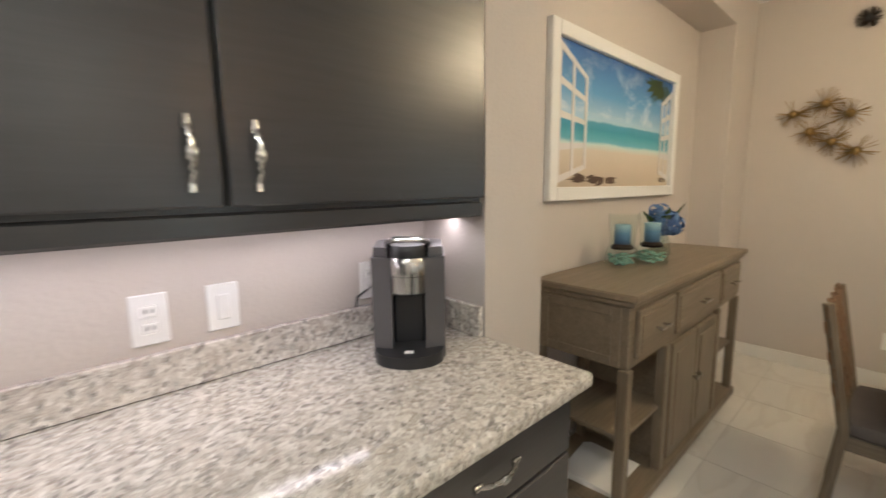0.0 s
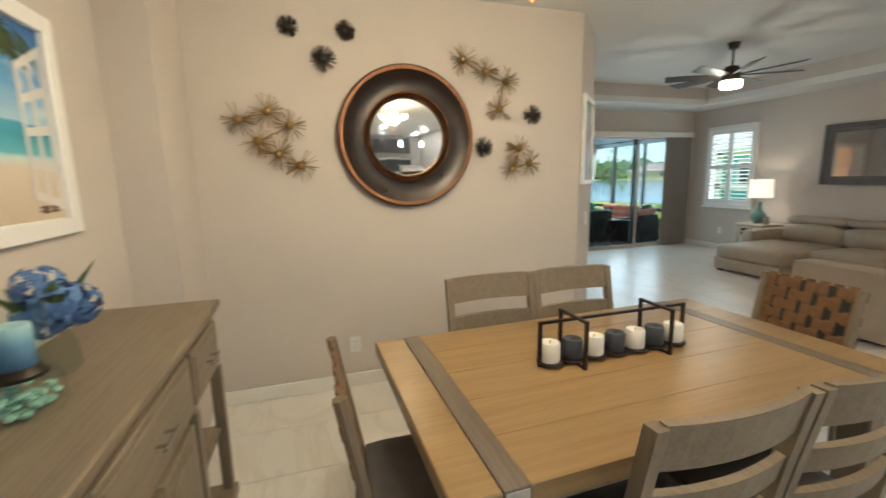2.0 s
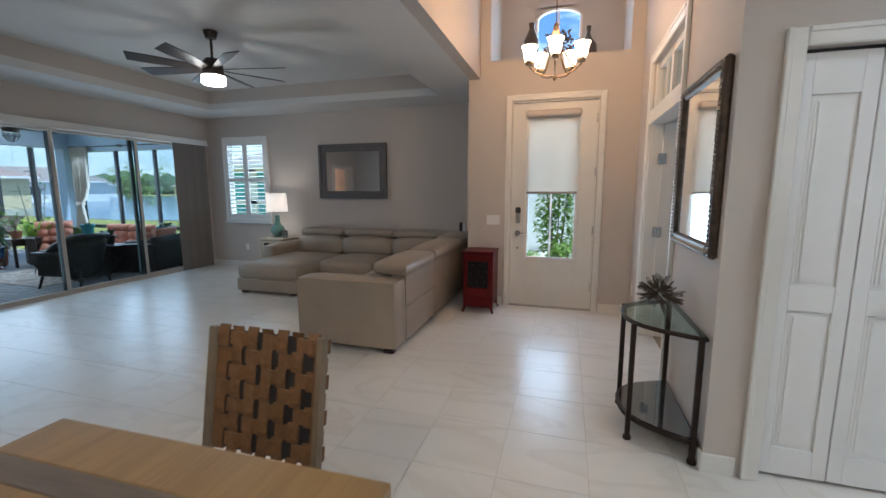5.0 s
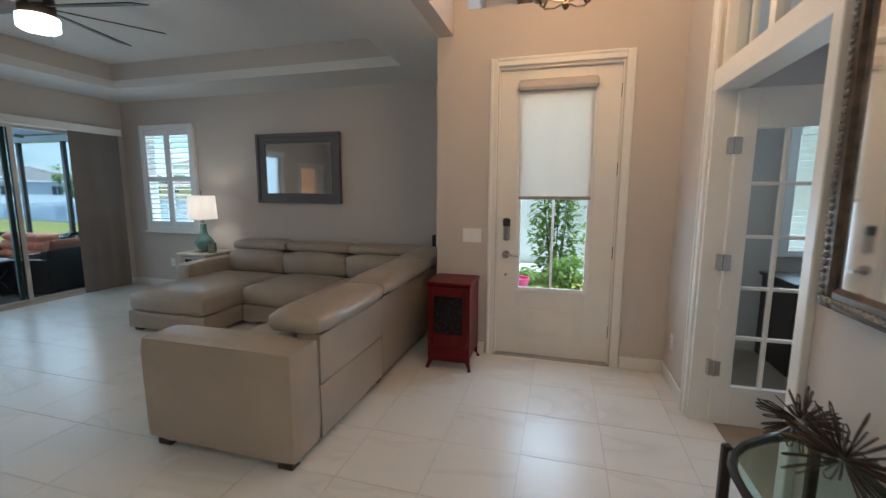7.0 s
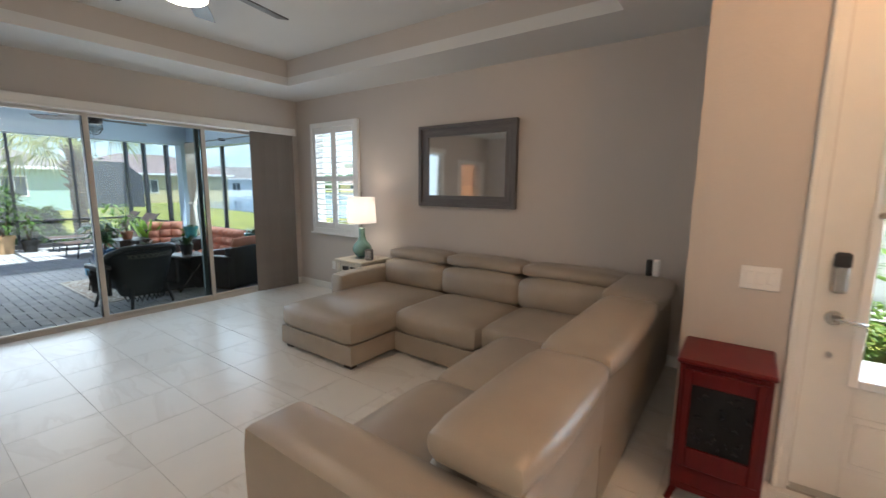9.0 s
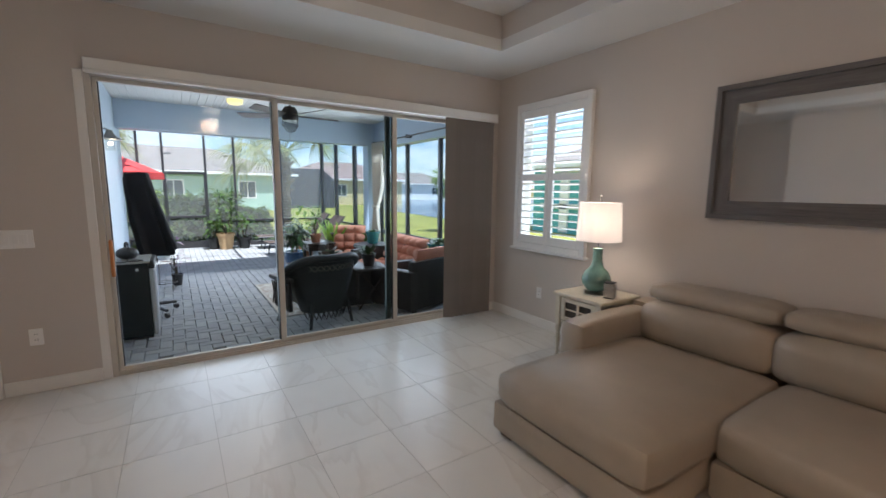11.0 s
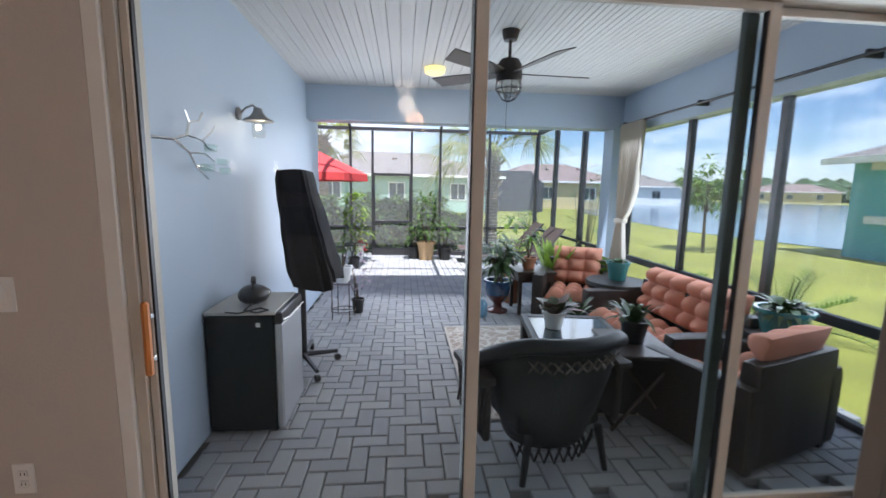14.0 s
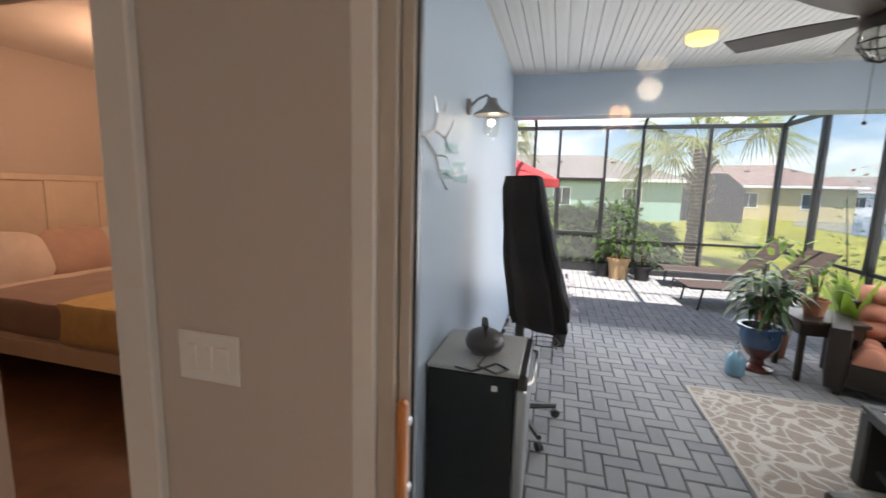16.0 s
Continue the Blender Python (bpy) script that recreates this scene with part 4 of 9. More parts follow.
for a in (-2.4, -1.4, -0.4):
    pantry_cabinet(a, a + 0.995, 1.36, 2.42, 0.33, "dark espresso wall cabinet on the kitchen's end wall")
    pantry_cabinet(a, a + 0.995, 0.0, 0.88, 0.58, "dark espresso base cabinet on the kitchen's end wall")
bm = bmesh.new()
box(bm, -4.2, -3.57, -2.42, 0.62, 0.881, 0.92, bev=0.006)
solid("end_worktop", bm, M_GRAN, "speckled granite worktop along the kitchen's end wall", "countertop")


def island_pendant(x, y):
    p = thing("island_pendant", pose(x, y, 0), "small lit glass pendant lamp over the kitchen island", "pendant lamp", "island pendants")
    bm = bmesh.new()
    tube(bm, [(0, 0, 2.02), (0, 0, 2.72)], 0.006, 8)
    lathe(bm, [(0.05, 2.70), (0.055, 2.72)], 16)
    part("stem", bm, M_STEEL, p)
    bm = bmesh.new()
    lathe(bm, [(0.075, 1.80), (0.08, 1.82), (0.06, 1.95), (0.025, 2.02)], 20)
    part("shade", bm, glow("pendant_glass", (1.0, 0.90, 0.76), 5.0), p, "lit white glass shade")


island_pendant(0.1, -1.02)
island_pendant(0.1, -1.92)


def stool():
    """Upholstered counter stool with wings sloping into padded arms; the sitter looks along +y."""
    M_VEL = plain("dark_brown_velvet", (0.022, 0.016, 0.013), 0.8, vary=0.3, scale=12, bmp=0.3, fine=300)
    s = thing("counter_stool", pose(0.87, -1.72, 0, 0, 0, 50) @ Matrix.Diagonal((0.62, 0.92, 0.95, 1)), "dark brown upholstered counter stool with winged arms and nailheads", "stool")
    side = [(-0.13, 0.50), (0.22, 0.50), (0.23, 0.70), (0.215, 0.735), (0.02, 0.745), (-0.06, 0.79), (-0.155, 0.95), (-0.18, 0.965), (-0.235, 0.965), (-0.24, 0.94)]
    for sx in (-1, 1):
        b2 = bmesh.new()
        a0, a1 = sx * 0.145, sx * 0.225
        lo = [b2.verts.new((a0, y, z)) for y, z in side]
        hi = [b2.verts.new((a1, y, z)) for y, z in side]
        b2.faces.new(lo)
        b2.faces.new(hi[::-1])
        for k in range(len(side)):
            q = (k + 1) % len(side)
            b2.faces.new((lo[k], hi[k], hi[q], lo[q]))
        bmesh.ops.recalc_face_normals(b2, faces=b2.faces[:])
        bmesh.ops.bevel(b2, geom=b2.edges[:], offset=0.012, segments=2, affect="EDGES", profile=0.5)
        w = part("wing", b2, M_VEL, s)
        for k in range(3):
            bm = bmesh.new()
            ball(bm, sx * (0.16 + 0.025 * k), 0.229, 0.68, 0.008, sub=1)
            part("nailhead", bm, M_STEEL, w, "bright nailhead")
        for k in range(7):
            bm = bmesh.new()
            ball(bm, sx * 0.185, 0.234, 0.655 - 0.02 * k, 0.007, sub=1)
            part("nailhead", bm, M_STEEL, w)
    b2 = bmesh.new()
    cushion(b2, -0.20, 0.20, -0.035, 0.035, 0.0, 0.475, 0.03, 0.012)
    p = part("backrest", b2, M_VEL, s)
    p.matrix_basis = pose(0, -0.125, 0.495, 11)
    bm = bmesh.new()
    cushion(bm, -0.165, 0.165, -0.13, 0.245, 0.50, 0.645, 0.04, 0.02)
    part("seat", bm, M_VEL, s)
    for x in (-0.18, 0.18):
        for y in (-0.12, 0.19):
            bm = bmesh.new()
            tube(bm, [(x, y, 0.51), (x * 1.08, y * 1.12, 0.0)], 0.022, 8, taper=0.7)
            part("leg", bm, M_CAB, s)
    boxes("footrest", [(-0.19, 0.19, 0.19, 0.215, 0.19, 0.22)], M_CAB, s, bev=0.004)


stool()

# ---- dining ----
M_DRIFT = wood("driftwood_grey_brown", (0.165, 0.125, 0.082), (0.235, 0.185, 0.128), 0.42, 0, 0.8)
M_DRIFTZ = wood("driftwood_upright", (0.165, 0.125, 0.082), (0.235, 0.185, 0.128), 0.42, 2, 0.8)
M_TABLE = wood("table_oak", (0.235, 0.145, 0.058), (0.305, 0.198, 0.085), 0.32, 1, 0.4, 0.1)
M_STRAP = wood("dark_strap_wood", (0.10, 0.075, 0.055), (0.16, 0.125, 0.095), 0.4, 0, 0.8)
M_SEAT = plain("taupe_seat_cloth", (0.13, 0.11, 0.10), 0.85, vary=0.15, bmp=0.3, fine=250)
M_IRON = plain("dark_iron", (0.045, 0.030, 0.024), 0.45, 0.7)


def dining_table():
    t = thing("dining_table", pose(2.39, -0.94, 0, 0, 0, 1.2) @ Matrix.Translation((-2.39, 0.94, 0)), "rectangular driftwood-brown dining table with dark end bands", "table")
    x0, x1, y0, y1, z0, z1 = 1.885, 2.90, -1.86, -0.03, 0.722, 0.777
    for k in range(5):
        a, b = x0 + (x1 - x0) * k / 5, x0 + (x1 - x0) * (k + 1) / 5
        boxes("plank", [(a + 0.0004, b - 0.0004, -1.625, -0.235, z0, z1)], M_TABLE, t, bev=0.0012)
    boxes("end_board", [(x0, x1, y0, -1.70, z0, z1)], M_TABLE, t, bev=0.004)
    boxes("end_board", [(x0, x1, -0.16, y1, z0, z1)], M_TABLE, t, bev=0.004)
    for ya, yb in ((-1.699, -1.626), (-0.234, -0.161)):
        s = boxes("band", [(x0, x1, ya, yb, z0, z1 + 0.0012)], M_STRAP, t, "dark inlaid band", 0.001)
        for xa in (x0 - 0.004, x1 - 0.001):
            p = boxes("bracket", [(xa, xa + 0.005, ya + 0.004, yb - 0.004, z0 + 0.006, z1 - 0.004)], M_STEEL, s, "worn metal bracket plate", 0.001)
    boxes("apron", [(x0 + 0.10, x1 - 0.10, y0 + 0.12, y0 + 0.15, 0.63, z0), (x0 + 0.10, x1 - 0.10, y1 - 0.15, y1 - 0.12, 0.63, z0), (x0 + 0.08, x0 + 0.11, y0 + 0.12, y1 - 0.12, 0.63, z0), (x1 - 0.11, x1 - 0.08, y0 + 0.12, y1 - 0.12, 0.63, z0)], M_DRIFT, t)
    for xa in (x0 + 0.05, x1 - 0.15):
        for ya in (y0 + 0.09, y1 - 0.26):
            bm = bmesh.new()
            box(bm, xa, xa + 0.10, ya, ya + 0.10, 0.0, z0, bev=0.008, seg=2)
            part("leg", bm, M_DRIFTZ, t, "", False)


dining_table()


def side_chair(m, first=None):
    """Ladder-back chair; the sitter looks along -x, the back stands at +x."""
    if first:
        return copy_thing(first, m)
    c = thing("dining_chair", m, "driftwood-grey ladder-back dining chair with a taupe seat", "chair", "chairs round the table")

    def back_x(z):
        return 0.20 + 0.09 * max(0, (z - 0.45) / 0.53) ** 1.2

    for s in (-1, 1):
        bm = bmesh.new()
        prof = [(z, back_x(z) if z > 0.45 else 0.20 + 0.05 * (0.45 - z) / 0.45) for z in (0.0, 0.2, 0.45, 0.6, 0.75, 0.9, 0.985)]
        for (za, xa), (zb, xb) in zip(prof, prof[1:]):
            b2 = bmesh.new()
            v = [b2.verts.new(q) for q in ((xa - 0.02, s * 0.23 - 0.016, za), (xa + 0.02, s * 0.23 - 0.016, za), (xa + 0.02, s * 0.23 + 0.016, za), (xa - 0.02, s * 0.23 + 0.016, za),
                                           (xb - 0.02, s * 0.23 - 0.016, zb), (xb + 0.02, s * 0.23 - 0.016, zb), (xb + 0.02, s * 0.23 + 0.016, zb), (xb - 0.02, s * 0.23 + 0.016, zb))]
            for f in ((0, 1, 5, 4), (1, 2, 6, 5), (2, 3, 7, 6), (3, 0, 4, 7), (4, 5, 6, 7), (3, 2, 1, 0)):
                b2.faces.new([v[i] for i in f])
            join_bm(bm, b2)
        bmesh.ops.remove_doubles(bm, verts=bm.verts[:], dist=0.0005)
        part("back_post", bm, M_DRIFTZ, c, "", False)
    for z0, z1, n in ((0.865, 0.99, "top_rail"), (0.715, 0.795, "slat"), (0.575, 0.645, "slat")):
        bm = bmesh.new()
        rows = []
        for k in range(9):
            y = -0.214 + 0.428 * k / 8
            bow = 0.028 * (1 - (2 * k / 8 - 1) ** 2)
            rows.append([bm.verts.new((back_x(z) + bow + dx, y, z)) for z, dx in ((z0, -0.010), (z0, 0.010), (z1, 0.012), (z1, -0.012))])
        for a, b in zip(rows, rows[1:]):
            for j in range(4):
                bm.faces.new((a[j], a[(j + 1) % 4], b[(j + 1) % 4], b[j]))
        bm.faces.new(rows[0][::-1])
        bm.faces.new(rows[-1])
        bmesh.ops.recalc_face_normals(bm, faces=bm.faces[:])
        part(n, bm, M_DRIFT, c, "", False)
    bm = bmesh.new()
    cushion(bm, -0.25, 0.19, -0.225, 0.225, 0.435, 0.49, 0.02, 0.008, 5)
    part("seat", bm, M_SEAT, c, "taupe upholstered seat")
    boxes("seat_frame", [(-0.245, 0.20, -0.22, 0.22, 0.37, 0.434)], M_DRIFT, c, bev=0.004)
    for s in (-1, 1):
        bm = bmesh.new()
        box(bm, -0.245, -0.205, s * 0.205 - 0.02, s * 0.205 + 0.02, 0, 0.37, bev=0.004)
        part("front_leg", bm, M_DRIFTZ, c, "", False)
    for s in (-1, 1):
        boxes("stretcher", [(-0.21, 0.21, s * 0.21 - 0.011, s * 0.21 + 0.011, 0.17, 0.20)], M_DRIFT, c)
    return c


fc = side_chair(pose(2.77, -0.66, 0))
side_chair(pose(2.77, -1.155, 0), fc)
side_chair(pose(2.0, -0.67, 0, 0, 0, 180), fc)
side_chair(pose(2.0, -1.175, 0, 0, 0, 180), fc)
M_WEAVE = wood("woven_tan_leather", (0.13, 0.065, 0.026), (0.22, 0.115, 0.05), 0.45, 0, 1.2)


def woven_chair(m, first=None):
    """End chair with a woven strap back; the sitter looks along -x."""
    if first:
        return copy_thing(first, m)
    c = thing("woven_chair", m, "end chair with a woven tan strap back and taupe seat", "chair", "chairs round the table")
    lean = lambda z: 0.21 + 0.09 * max(0, z - 0.45) / 0.5
    for s in (-1, 1):
        bm = bmesh.new()
        tube(bm, [(0.25, s * 0.225, 0), (0.21, s * 0.225, 0.44), (lean(0.7), s * 0.225, 0.7), (lean(0.93), s * 0.225, 0.93)], 0.021, 6)
        part("back_post", bm, M_DRIFTZ, c, "", False)
    for k in range(7):
        z0 = 0.52 + k * 0.059
        bm = bmesh.new()
        rows = []
        for j in range(15):
            y = -0.245 + 0.49 * j / 14
            off = 0.006 * math.cos(math.pi * (j / 2 + k)) + (0.022 if abs(y) > 0.23 else 0)
            rows.append([bm.verts.new((lean(z) + off + dx - (0.012 if abs(y) > 0.23 else 0), y, z)) for z, dx in ((z0, -0.004), (z0, 0.004), (z0 + 0.047, 0.004), (z0 + 0.047, -0.004))])
        for a, b in zip(rows, rows[1:]):
            for q in range(4):
                bm.faces.new((a[q], a[(q + 1) % 4], b[(q + 1) % 4], b[q]))
        bm.faces.new(rows[0][::-1])
        bm.faces.new(rows[-1])
        bmesh.ops.recalc_face_normals(bm, faces=bm.faces[:])
        part("cross_strap", bm, M_WEAVE, c, "", False)
    for k in range(7):
        y0 = -0.215 + k * 0.0625
        bm = bmesh.new()
        rows = []
        for j in range(16):
            z = 0.50 + 0.44 * j / 15
            off = -0.006 * math.cos(math.pi * ((z - 0.5435) / 0.059 + k))
            rows.append([bm.verts.new((lean(z) + off + dx, y, z)) for y, dx in ((y0, -0.003), (y0 + 0.044, -0.003), (y0 + 0.044, 0.003), (y0, 0.003))])
        for a, b in zip(rows, rows[1:]):
            for q in range(4):
                bm.faces.new((a[q], a[(q + 1) % 4], b[(q + 1) % 4], b[q]))
        bm.faces.new(rows[0][::-1])
        bm.faces.new(rows[-1])
        bmesh.ops.recalc_face_normals(bm, faces=bm.faces[:])
        part("upright_strap", bm, M_WEAVE, c, "", False)
    # added dark sheet behind the straps, so the gaps between them look shaded
    bm = bmesh.new()
    rows = [[bm.verts.new((lean(z) + dx, y, z)) for y, dx in ((-0.222, -0.0015), (0.222, -0.0015), (0.222, 0.0015), (-0.222, 0.0015))] for z in (0.51, 0.925)]
    for q in range(4):
        bm.faces.new((rows[0][q], rows[0][(q + 1) % 4], rows[1][(q + 1) % 4], rows[1][q]))
    bm.faces.new(rows[1])
    part("backing", bm, M_BLACK, c, "dark sheet added to darken the gaps in the weave", False)
    bm = bmesh.new()
    cushion(bm, -0.25, 0.20, -0.235, 0.235, 0.42, 0.485, 0.02, 0.008, 5)
    part("seat", bm, M_SEAT, c, "taupe upholstered seat")
    boxes("seat_frame", [(-0.24, 0.20, -0.225, 0.225, 0.36, 0.42)], M_DRIFT, c, bev=0.004)
    for s in (-1, 1):
        boxes("front_leg", [(-0.24, -0.20, s * 0.21 - 0.02, s * 0.21 + 0.02, 0, 0.36)], M_DRIFTZ, c, bev=0.004)
    return c


wc1 = woven_chair(pose(2.55, -1.97, 0, 0, 0, -90))
woven_chair(pose(2.37, -0.12, 0, 0, 0, 90), wc1)


def candle_rack():
    r = thing("candle_rack", pose(2.42, -0.93, 0.777), "dark iron candle frame on the dining table", "candle holder")
    bm = bmesh.new()
    L = 0.345
    for s in (-1, 1):
        box(bm, -0.006, 0.006, s * L - 0.006, s * L + 0.006, 0, 0.178)
        for x in (-0.085, 0.085):
            box(bm, x - 0.006, x + 0.006, s * 0.20 - 0.006, s * 0.20 + 0.006, 0, 0.19)
        box(bm, -0.085, 0.085, s * 0.20 - 0.006, s * 0.20 + 0.006, 0.179, 0.19)
        box(bm, -0.085, 0.085, s * 0.20 - 0.006, s * 0.20 + 0.006, 0.0, 0.008)
    box(bm, -0.006, 0.006, -L, L, 0.168, 0.178)
    box(bm, -0.006, 0.006, -L, L, 0.0, 0.008)
    part("frame", bm, M_IRON, r, "", False)
    for k in range(7):
        bm = bmesh.new()
        lathe(bm, [(0.048, 0.008), (0.052, 0.012), (0.05, 0.018), (0, 0.018)], 20, 0, -0.30 + 0.10 * k)
        part("candle_plate", bm, M_IRON, r)
    mw = plain("ivory_wax", (0.80, 0.76, 0.68), 0.5, vary=0.03)
    mb = plain("slate_wax", (0.055, 0.062, 0.075), 0.5, vary=0.15)
    for k in range(7):
        bm = bmesh.new()
        lathe(bm, [(0.037, 0), (0.039, 0.003), (0.039, 0.070), (0.035, 0.076), (0.029, 0.072), (0, 0.068)], 20)
        w = k % 2 == 0
        c = thing("pillar_candle", pose(2.42, -0.63 - 0.10 * k, 0.795), "ivory pillar candle in the iron frame" if w else "slate-grey pillar candle in the iron frame", "candle", "candles in the rack")
        part("wax", bm, mw if w else mb, c)
        bm = bmesh.new()
        tube(bm, [(0, 0, 0.068), (0.002, 0, 0.080)], 0.0015, 5)
        part("wick", bm, M_BLACK, c)


candle_rack()


def sideboard():
    s = thing("sideboard", pose(1.484, 0.638, 0), "driftwood-grey sideboard with drawers, doors and open end shelves", "sideboard")
    W, D, Z = 1.586, 0.435, 0.997
    boxes("top", [(-0.005, W + 0.005, -0.012, D, Z - 0.03, Z)], M_DRIFT, s, bev=0.006)
    boxes("top_moulding", [(0.008, W - 0.008, 0.002, D, Z - 0.05, Z - 0.03)], M_DRIFT, s, bev=0.004)
    boxes("body", [(0.02, W - 0.02, 0.02, D, 0.70, Z - 0.05)], M_DRIFT, s, bev=0.003)
    for x in (0.02, W - 0.026):
        boxes("end_frame", [(x - 0.004, x + 0.01, 0.05, 0.09, 0.70, 0.94), (x - 0.004, x + 0.01, D - 0.07, D - 0.03, 0.70, 0.94), (x - 0.004, x + 0.01, 0.09, D - 0.07, 0.90, 0.94), (x - 0.004, x + 0.01, 0.09, D - 0.07, 0.70, 0.74)], M_DRIFT, s, bev=0.003)
    boxes("base_shelf", [(0.0, W, -0.005, D, 0.055, 0.105)], M_DRIFT, s, bev=0.005)
    bx = [(0.07, 0.44), (0.47, 1.115), (1.145, W - 0.07)]
    for a, b in bx:
        d = boxes("drawer", [(a, b, 0.002, 0.022, 0.735, 0.925)], M_DRIFT, s, bev=0.004)
        boxes("drawer_panel", [(a + 0.02, b - 0.02, -0.003, 0.004, 0.755, 0.905)], M_DRIFT, d, bev=0.003)
        bm = bmesh.new()
        c = (a + b) / 2
        tube(bm, [(c - 0.06, -0.03, 0.83), (c + 0.06, -0.03, 0.83)], 0.005, 8)
        for q in (-0.035, 0.035):
            tube(bm, [(c + q, 0.0, 0.83), (c + q, -0.03, 0.83)], 0.005, 8)
        part("handle", bm, M_STEEL, d, "slim steel bar handle")
    boxes("middle_body", [(0.45, 1.135, 0.03, D, 0.105, 0.70)], M_DRIFT, s, bev=0.003)
    for a, b, kx in ((0.47, 0.79, 0.765), (0.796, 1.115, 0.82)):
        d = boxes("door", [(a, b, 0.008, 0.03, 0.125, 0.685)], M_DRIFTZ, s, bev=0.004)
        boxes("door_panel", [(a + 0.05, b - 0.05, 0.003, 0.010, 0.175, 0.635)], M_DRIFTZ, d, bev=0.003)
        bm = bmesh.new()
        lathe(bm, [(0.006, 0), (0.006, 0.012), (0.014, 0.018), (0.014, 0.026), (0, 0.03)], 14, m=pose(kx, 0.008, 0.44, 90))
        part("knob", bm, M_STEEL, d)
    for x in (0.028, 0.412, W - 0.412 - 0.0, W - 0.028):
        for y in (0.03, D - 0.03):
            boxes("post", [(x - 0.022, x + 0.022, y - 0.022, y + 0.022, 0.105, 0.70)], M_DRIFTZ, s, bev=0.004)
    for a, b in ((0.03, 0.45), (1.135, W - 0.03)):
        boxes("shelf", [(a, b, 0.03, D - 0.01, 0.40, 0.42)], M_DRIFT, s, bev=0.003)
    for x in (0.02, W - 0.08):
        for y in (0.02, D - 0.07):
            boxes("foot", [(x, x + 0.06, y, y + 0.05, 0.0, 0.055)], M_DRIFT, s, bev=0.004)
    for k in range(3):
        bm = bmesh.new()
        box(bm, 0.0, 0.30 - 0.01 * k, 0.0, 0.24, 0.0, 0.0055, bev=0.001)
        solid("magazine", bm, M_WHITE, "white-covered magazine stacked on the sideboard's lower shelf", "magazine", group="magazine stack", smooth=False, m=pose(1.56, 0.72, 0.1055 + 0.0058 * k, 0, 0, 6 - 3 * k))


sideboard()


def hurricane(x, y):
    h = thing("hurricane_holder", pose(x, y, 0.997), "glass hurricane holder with a blue candle over green sea glass", "candle holder", "hurricane holders")
    bm = bmesh.new()
    lathe(bm, [(0.072, 0.0), (0.078, 0.01), (0.076, 0.07), (0.06, 0.10), (0.055, 0.13), (0.064, 0.20), (0.068, 0.255)], 28, caps=False)
    g = part("glass_shade", bm, glass("hurricane_glass", (0.93, 0.97, 0.95)), h)
    bm = bmesh.new()
    rnd = random.Random(int(x * 1000))
    for k in range(60):
        a, r = rnd.uniform(0, 6.28), 0.062 * math.sqrt(rnd.random())
        ball(bm, r * math.cos(a), r * math.sin(a), rnd.uniform(0.012, 0.06), rnd.uniform(0.009, 0.014), 1, 1, 0.7, 1)
    part("sea_glass", bm, per_piece("sea_glass_green", [(0.30, 0.52, 0.42), (0.45, 0.65, 0.52), (0.20, 0.40, 0.36)], 0.25, bmp=0), h, "pale green sea glass pebbles")
    bm = bmesh.new()
    lathe(bm, [(0.05, 0.085), (0.054, 0.095), (0.04, 0.11), (0, 0.11)], 20)
    part("candle_cup", bm, M_IRON, h)
    m = bpy.data.materials.new("blue_ombre_wax")
    n, l, b = nodes_of(m)
    c = n.new("ShaderNodeTexCoord")
    sp = n.new("ShaderNodeSeparateXYZ")
    l.new(c.outputs["Generated"], sp.inputs[0])
    l.new(ramp(n, l, sp.outputs["Z"], [(0.0, (0.03, 0.07, 0.15)), (0.55, (0.11, 0.23, 0.38)), (1.0, (0.36, 0.52, 0.58))]), b.inputs["Base Color"])
    b.inputs["Roughness"].default_value = 0.5
    bm = bmesh.new()
    lathe(bm, [(0.037, 0.11), (0.038, 0.20), (0.035, 0.205), (0, 0.20)], 20)
    part("candle", bm, m, h, "blue fading candle")


hurricane(2.02, 0.93)
hurricane(2.20, 0.86)


